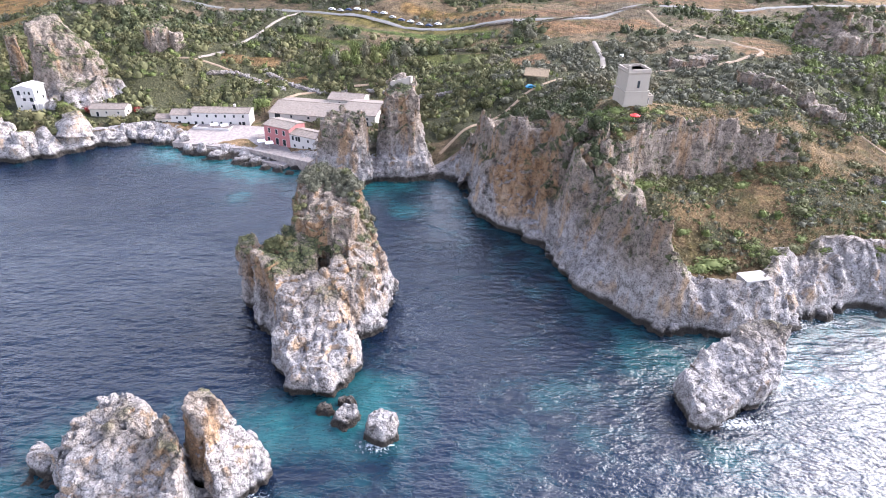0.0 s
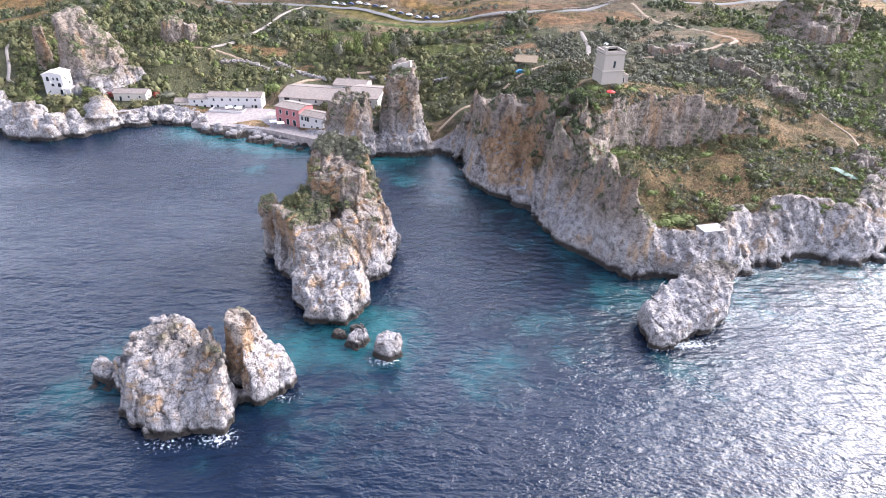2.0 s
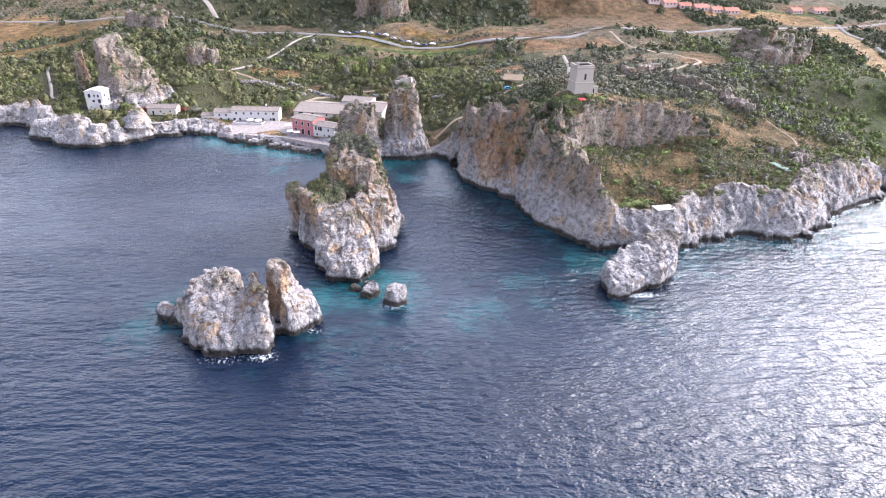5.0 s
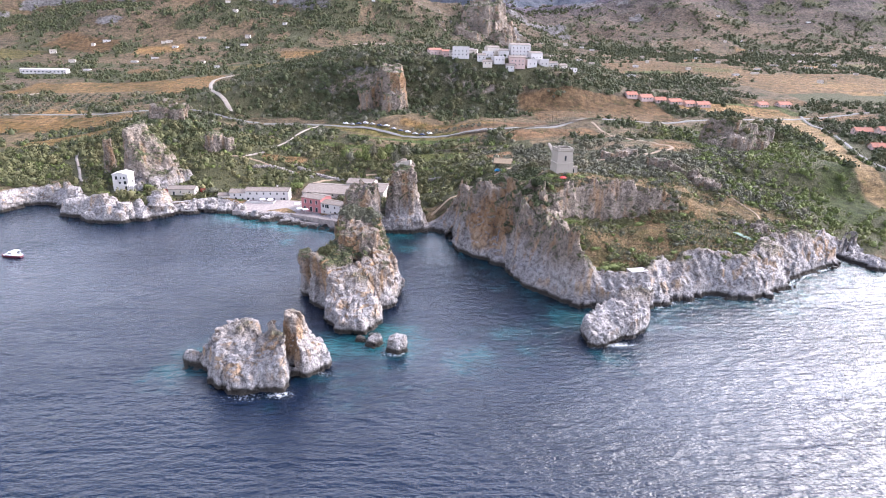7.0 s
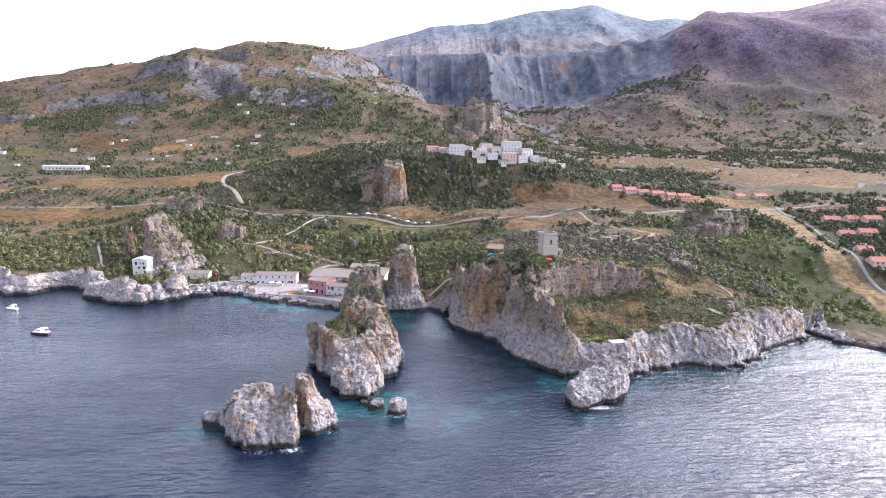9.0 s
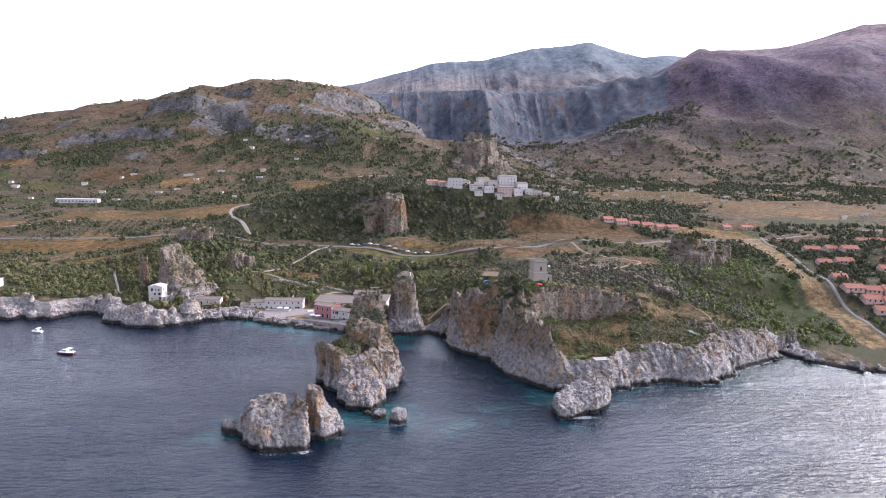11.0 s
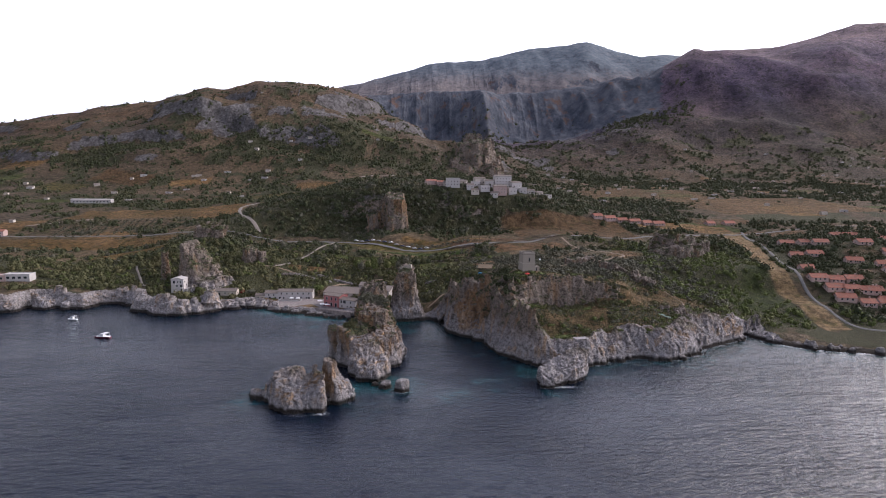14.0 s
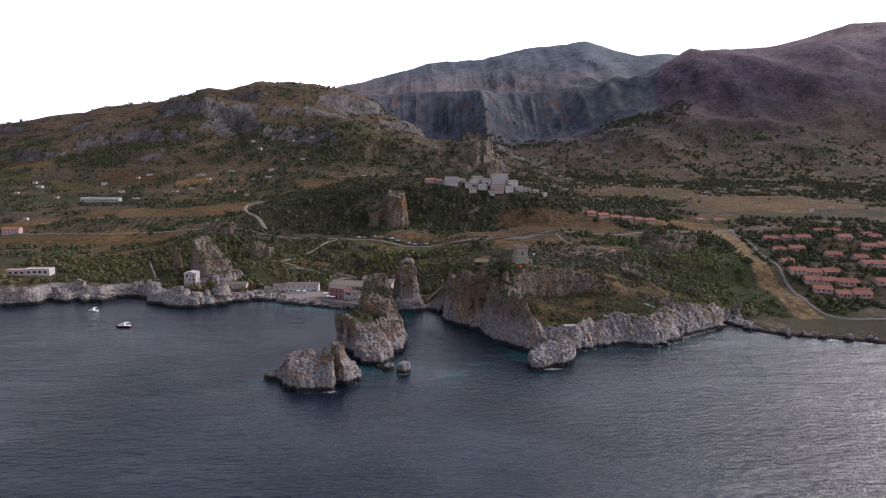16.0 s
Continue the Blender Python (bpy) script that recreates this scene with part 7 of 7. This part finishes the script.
def tree(x, y, height, spread_r, mat, label, squash=1.0, seed=0, trunk_share=0.35):
    """A tapered, forked trunk and a crown of leaf clumps."""
    base = tagged(new("tree"), label, "tree")
    base.matrix_basis = pose(x, y, z_at(x, y) - 0.2)
    t, k = height * trunk_share, 7
    rsd = random.Random(seed)
    pieces = []
    for ex, ey, z0, z1, r0, r1 in [(0, 0, 0, t * 1.2, 0.05 * height * 0.7, 0.03 * height)] + [(rsd.uniform(-1, 1) * spread_r * 0.5, rsd.uniform(-1, 1) * spread_r * 0.5, t * 0.8, height * 0.7, 0.025 * height, 0.01 * height) for _ in range(3)]:
        v = [(r * math.cos(2 * math.pi * i / k) + dx, r * math.sin(2 * math.pi * i / k) + dy, z) for r, z, dx, dy in ((r0, z0, 0, 0), (r1, z1, ex, ey)) for i in range(k)]
        pieces.append((v, [(i, (i + 1) % k, k + (i + 1) % k, k + i) for i in range(k)]))
    part("trunk", mesh_of("trunk", *joined(*pieces), BARK), base)
    v, q = leaf_cloud(seed + 200, 34, 14, 1.0, 0.10, (9, 6))
    me = bpy.data.meshes.new("crown")
    h = height - t
    fill(me, v * np.array([spread_r, spread_r, h * 0.62 * squash]) + np.array([0, 0, t + h * 0.38]), q)
    me.materials.append(mat)
    part("crown", me, base)


random.seed(9)
for k, (tx, ty) in enumerate([(-48, 158), (-43, 166), (-37, 160), (-33, 170), (-27, 163), (-22, 170), (-18, 160), (-40, 176), (-30, 178), (-12, 172), (-52, 168), (-24, 180)]):
    tree(tx, ty, random.uniform(7, 11), random.uniform(2.4, 3.6), FRESH if k % 3 else OLIVE, "light green poplar-like tree behind the fishery", 1.1, k, 0.2)
tree(-74.5, 113, 7.5, 4.2, FRESH, "bright green spreading tree beside the long house", 0.9, 31)
tree(-121, 101, 5.0, 3.6, OLIVE, "grey-green tree beside the cottage", 0.9, 32)
tree(-37, 133, 9, 1.2, PINE, "dark cypress beside the storehouse", 1.0, 33, 0.12)
for k, tx in enumerate((-61.5, -59.6, -57.6)):
    tree(tx, 189 + 0.4 * k, 7.5, 0.75, PINE, "slender dark cypress in the terraced field", 1.0, 40 + k, 0.1)
for k, (tx, ty, r) in enumerate([(-150, 105.5, 2.4), (-129.5, 108, 2.2)]):
    ob = tagged(new("bougainvillea", shrub_meshes[0].copy()), "dark red flowering bush beside the cottage", "bush")
    ob.data.materials[0] = BLOOM
    ob.matrix_basis = Matrix.LocRotScale((tx, ty, z_at(tx, ty)), Euler((0, 0, k)), (r, r, r * 1.1))


ROCKS = []
for ob in scene.objects:
    if ob.name.startswith(("limestone_pillar", "crag", "cliff")):
        rock_co = np.empty(len(ob.data.vertices) * 3, np.float32)
        ob.data.vertices.foreach_get("co", rock_co)
        ROCKS.append(rock_co.reshape(-1, 3))


def top_of(x, y, r=0.8):
    """The height of the land or rock at a place."""
    best = z_at(x, y)
    for co in ROCKS:
        near = (np.abs(co[:, 0] - x) < r) & (np.abs(co[:, 1] - y) < r)
        if near.any():
            best = max(best, float(np.percentile(co[near, 2], 80)))
    return best


rs = np.random.RandomState(77)


def rock_growth(name, label, places, mat, size, category="scrub"):
    """Bushes rooted on rock: (x, y, half widths, count)."""
    px, py = [], []
    for cx, cy, rx, ry, n in places:
        px += list(cx + rx * rs.uniform(-1, 1, n))
        py += list(cy + ry * rs.uniform(-1, 1, n))
    px, py = np.array(px), np.array(py)
    pz = np.array([top_of(a, b) for a, b in zip(px, py)])
    ob = scatter(name, label, px, py, size * (0.6 + 0.8 * rs.rand(len(px))), big, mat, category=category, z=pz - 0.2)
    return ob


rock_growth("stack_scrub", "dense olive-green scrub over the crown of the tall stack", [(-26.5, -13, 6.5, 6.5, 70), (-24, -20, 6.5, 4, 24), (-17.5, -22, 3.5, 4, 10)], OLIVE, 1.15)
rock_growth("stack_scrub", "green bushes on the shoulders of the tall stack", [(-36, -32, 2.8, 5, 30), (-33, -27, 3, 3, 10), (-17, -26, 3, 2, 8), (-27, -12, 6, 6, 16)], SCRUB, 1.0)
rock_growth("stack_scrub", "sparse green bushes in clefts of the shore stacks", [(-31, 52, 5, 5, 12), (-14, 66, 3, 5, 6), (-22, 56, 3, 4, 6)], OLIVE, 0.9)
rock_growth("gully_scrub", "dark bushes in the gully between the ochre wall and the prow", [(45, 7, 5, 3, 26), (51, 10, 4, 3, 18), (50, -2, 3, 6, 10), (40, 30, 8, 5, 26)], PINE, 1.3)
rock_growth("crag_scrub", "dark green bushes along the foot of the crag band", [(72, 3, 12, 3.5, 40), (100, 11, 16, 3, 42), (84, 8, 10, 3, 24), (120, 20, 6, 8, 16)], SCRUB, 1.25)
rock_growth("crag_scrub", "grey-green bushes on the ledges of the crag band", [(80, 16, 22, 5, 50), (108, 20, 14, 4, 30), (62, 12, 6, 4, 16)], OLIVE, 0.9)
rock_growth("crag_scrub", "bushes in clefts of the inland crags", [(-172, 146, 10, 10, 10), (-152, 132, 9, 9, 16), (212, 168, 20, 14, 60), (-190, 224, 10, 9, 14)], SCRUB, 1.4)
for tx, ty, r in ((-183, 97, 2.6), (-179.5, 96, 2.2), (-158, 103, 3.0), (-104, 94, 1.4), (57.5, 19.5, 3.2), (66, 20, 2.0)):
    ob = tagged(new("shrub", shrub_meshes[2 * rs.randint(0, 4) + 1]), "large rounded green shrub beside the buildings", "shrub", "garden shrubs")
    ob.matrix_basis = Matrix.LocRotScale((tx, ty, top_of(tx, ty) - 0.2), Euler((0, 0, tx)), (r, r, r * 0.85))


# ---- dry-stone walls, orchard rows and poles ----
def stone_wall(pts, label, width=1.4, height=0.9, seed=0):
    """Heaped field stones along a line, each a small rough block."""
    rsw = np.random.RandomState(seed)
    line, _ = resample(np.array(pts, float), 0.42)
    cube = np.array([(a, b, c) for c in (-1, 1) for b in (-1, 1) for a in (-1, 1)], float)
    quads = np.array([(0, 2, 3, 1), (4, 5, 7, 6), (0, 1, 5, 4), (2, 6, 7, 3), (0, 4, 6, 2), (1, 3, 7, 5)])
    cos, faces = [], []
    for k in range(3):
        px = line[:, 0] + rsw.normal(size=len(line)) * width * 0.3
        py = line[:, 1] + rsw.normal(size=len(line)) * width * 0.3
        pz = land_at(px, py) + height * (0.15 + 0.32 * k)
        for x0, y0, z0 in zip(px, py, pz):
            s = (0.25 + 0.3 * rsw.rand()) * np.array([1.3, 1.0, 0.8])
            v = cube * s * (0.75 + 0.5 * rsw.rand(8, 3))
            t = rsw.rand() * 3.14
            c, n = math.cos(t), math.sin(t)
            faces.append(quads + 8 * len(cos))
            cos.append(np.stack([v[:, 0] * c - v[:, 1] * n + x0, v[:, 0] * n + v[:, 1] * c + y0, v[:, 2] + z0], -1))
    me = bpy.data.meshes.new("dry_stone_wall")
    fill(me, np.concatenate(cos), np.concatenate(faces))
    me.materials.append(ROCK)
    return tagged(new("dry_stone_wall", me), label, "stone wall", kind="stuff")


stone_wall([(-110, 148), (-97, 155), (-88, 150), (-80, 139), (-70, 134)], "heaped pale field stones along the track behind the fishery", 2.4, 1.3, 1)
stone_wall([(-86, 163), (-77, 153), (-68, 143), (-58, 138), (-40, 139)], "tumbled dry-stone wall along the upper track", 2.2, 1.2, 2)
stone_wall([(-30, 138), (-8, 128), (12, 122)], "long dry-stone wall behind the storehouses", 1.4, 1.2, 3)
stone_wall([(20, 212), (60, 200), (100, 222), (140, 240)], "low stone wall beside the coast road", 1.0, 0.8, 4)
stone_wall([(-70, 178), (-30, 186), (10, 182), (45, 176)], "stone terrace wall across the green fields", 1.0, 0.9, 5)

# orchard rows: lines of young olive trees
ox, oy = [], []
for cx, cy, nu, nv, turn, gap in ((-352, 335, 7, 12, 12, 7), (-300, 345, 6, 10, 12, 7), (-120, 520, 12, 10, -15, 8), (-60, 560, 10, 8, -15, 8), (300, 560, 14, 3, 6, 9), (20, 232, 12, 2, -18, 5), (40, 196, 8, 2, -10, 5)):
    c, s = math.cos(radians(turn)), math.sin(radians(turn))
    for a in range(nu):
        for b in range(nv):
            u, v = (a - nu / 2) * gap, (b - nv / 2) * gap
            ox.append(cx + u * c - v * s + random.uniform(-0.6, 0.6))
            oy.append(cy + u * s + v * c + random.uniform(-0.6, 0.6))
scatter("orchard", "rows of small olive trees on bare fields", np.array(ox), np.array(oy), 1.1 + 0.7 * rs.rand(len(ox)), middle, OLIVE, category="trees")


def utility_pole(x, y, h=8.5):
    base = tagged(new("utility_pole"), "slim wooden utility pole beside the road", "pole", "roadside poles")
    base.matrix_basis = pose(x, y, z_at(x, y) - 0.3, 0, 0, 25)
    k = 8
    v = [(r * math.cos(2 * math.pi * i / k), r * math.sin(2 * math.pi * i / k), z) for r, z in ((0.16, 0), (0.10, h)) for i in range(k)]
    part("pole", mesh_of("pole", v, [(i, (i + 1) % k, k + (i + 1) % k, k + i) for i in range(k)] + [tuple(range(k, 2 * k))], BARK), base)
    part("crossarm", mesh_of("crossarm", *bar(-0.8, -0.06, h - 0.7, 0.8, 0.06, h - 0.55), BARK), base)


for px, py in ((-76, 262), (-40, 248), (8, 226), (52, 212), (100, 232), (-118, 268)):
    utility_pole(px, py)

wall = tagged(new("terrace_wall", mesh_of("terrace_wall", *joined(bar(-8, -0.25, -3, 8, 0.25, 2.4), bar(-8, 0.25, -3, -7.6, 5, 2.4), bar(7.6, 0.25, -3, 8, 5, 2.4)), WHITE)), "low white retaining wall of the house terrace", "wall")
wall.matrix_basis = pose(-92, 90, 2.2, 0, 0, -8)
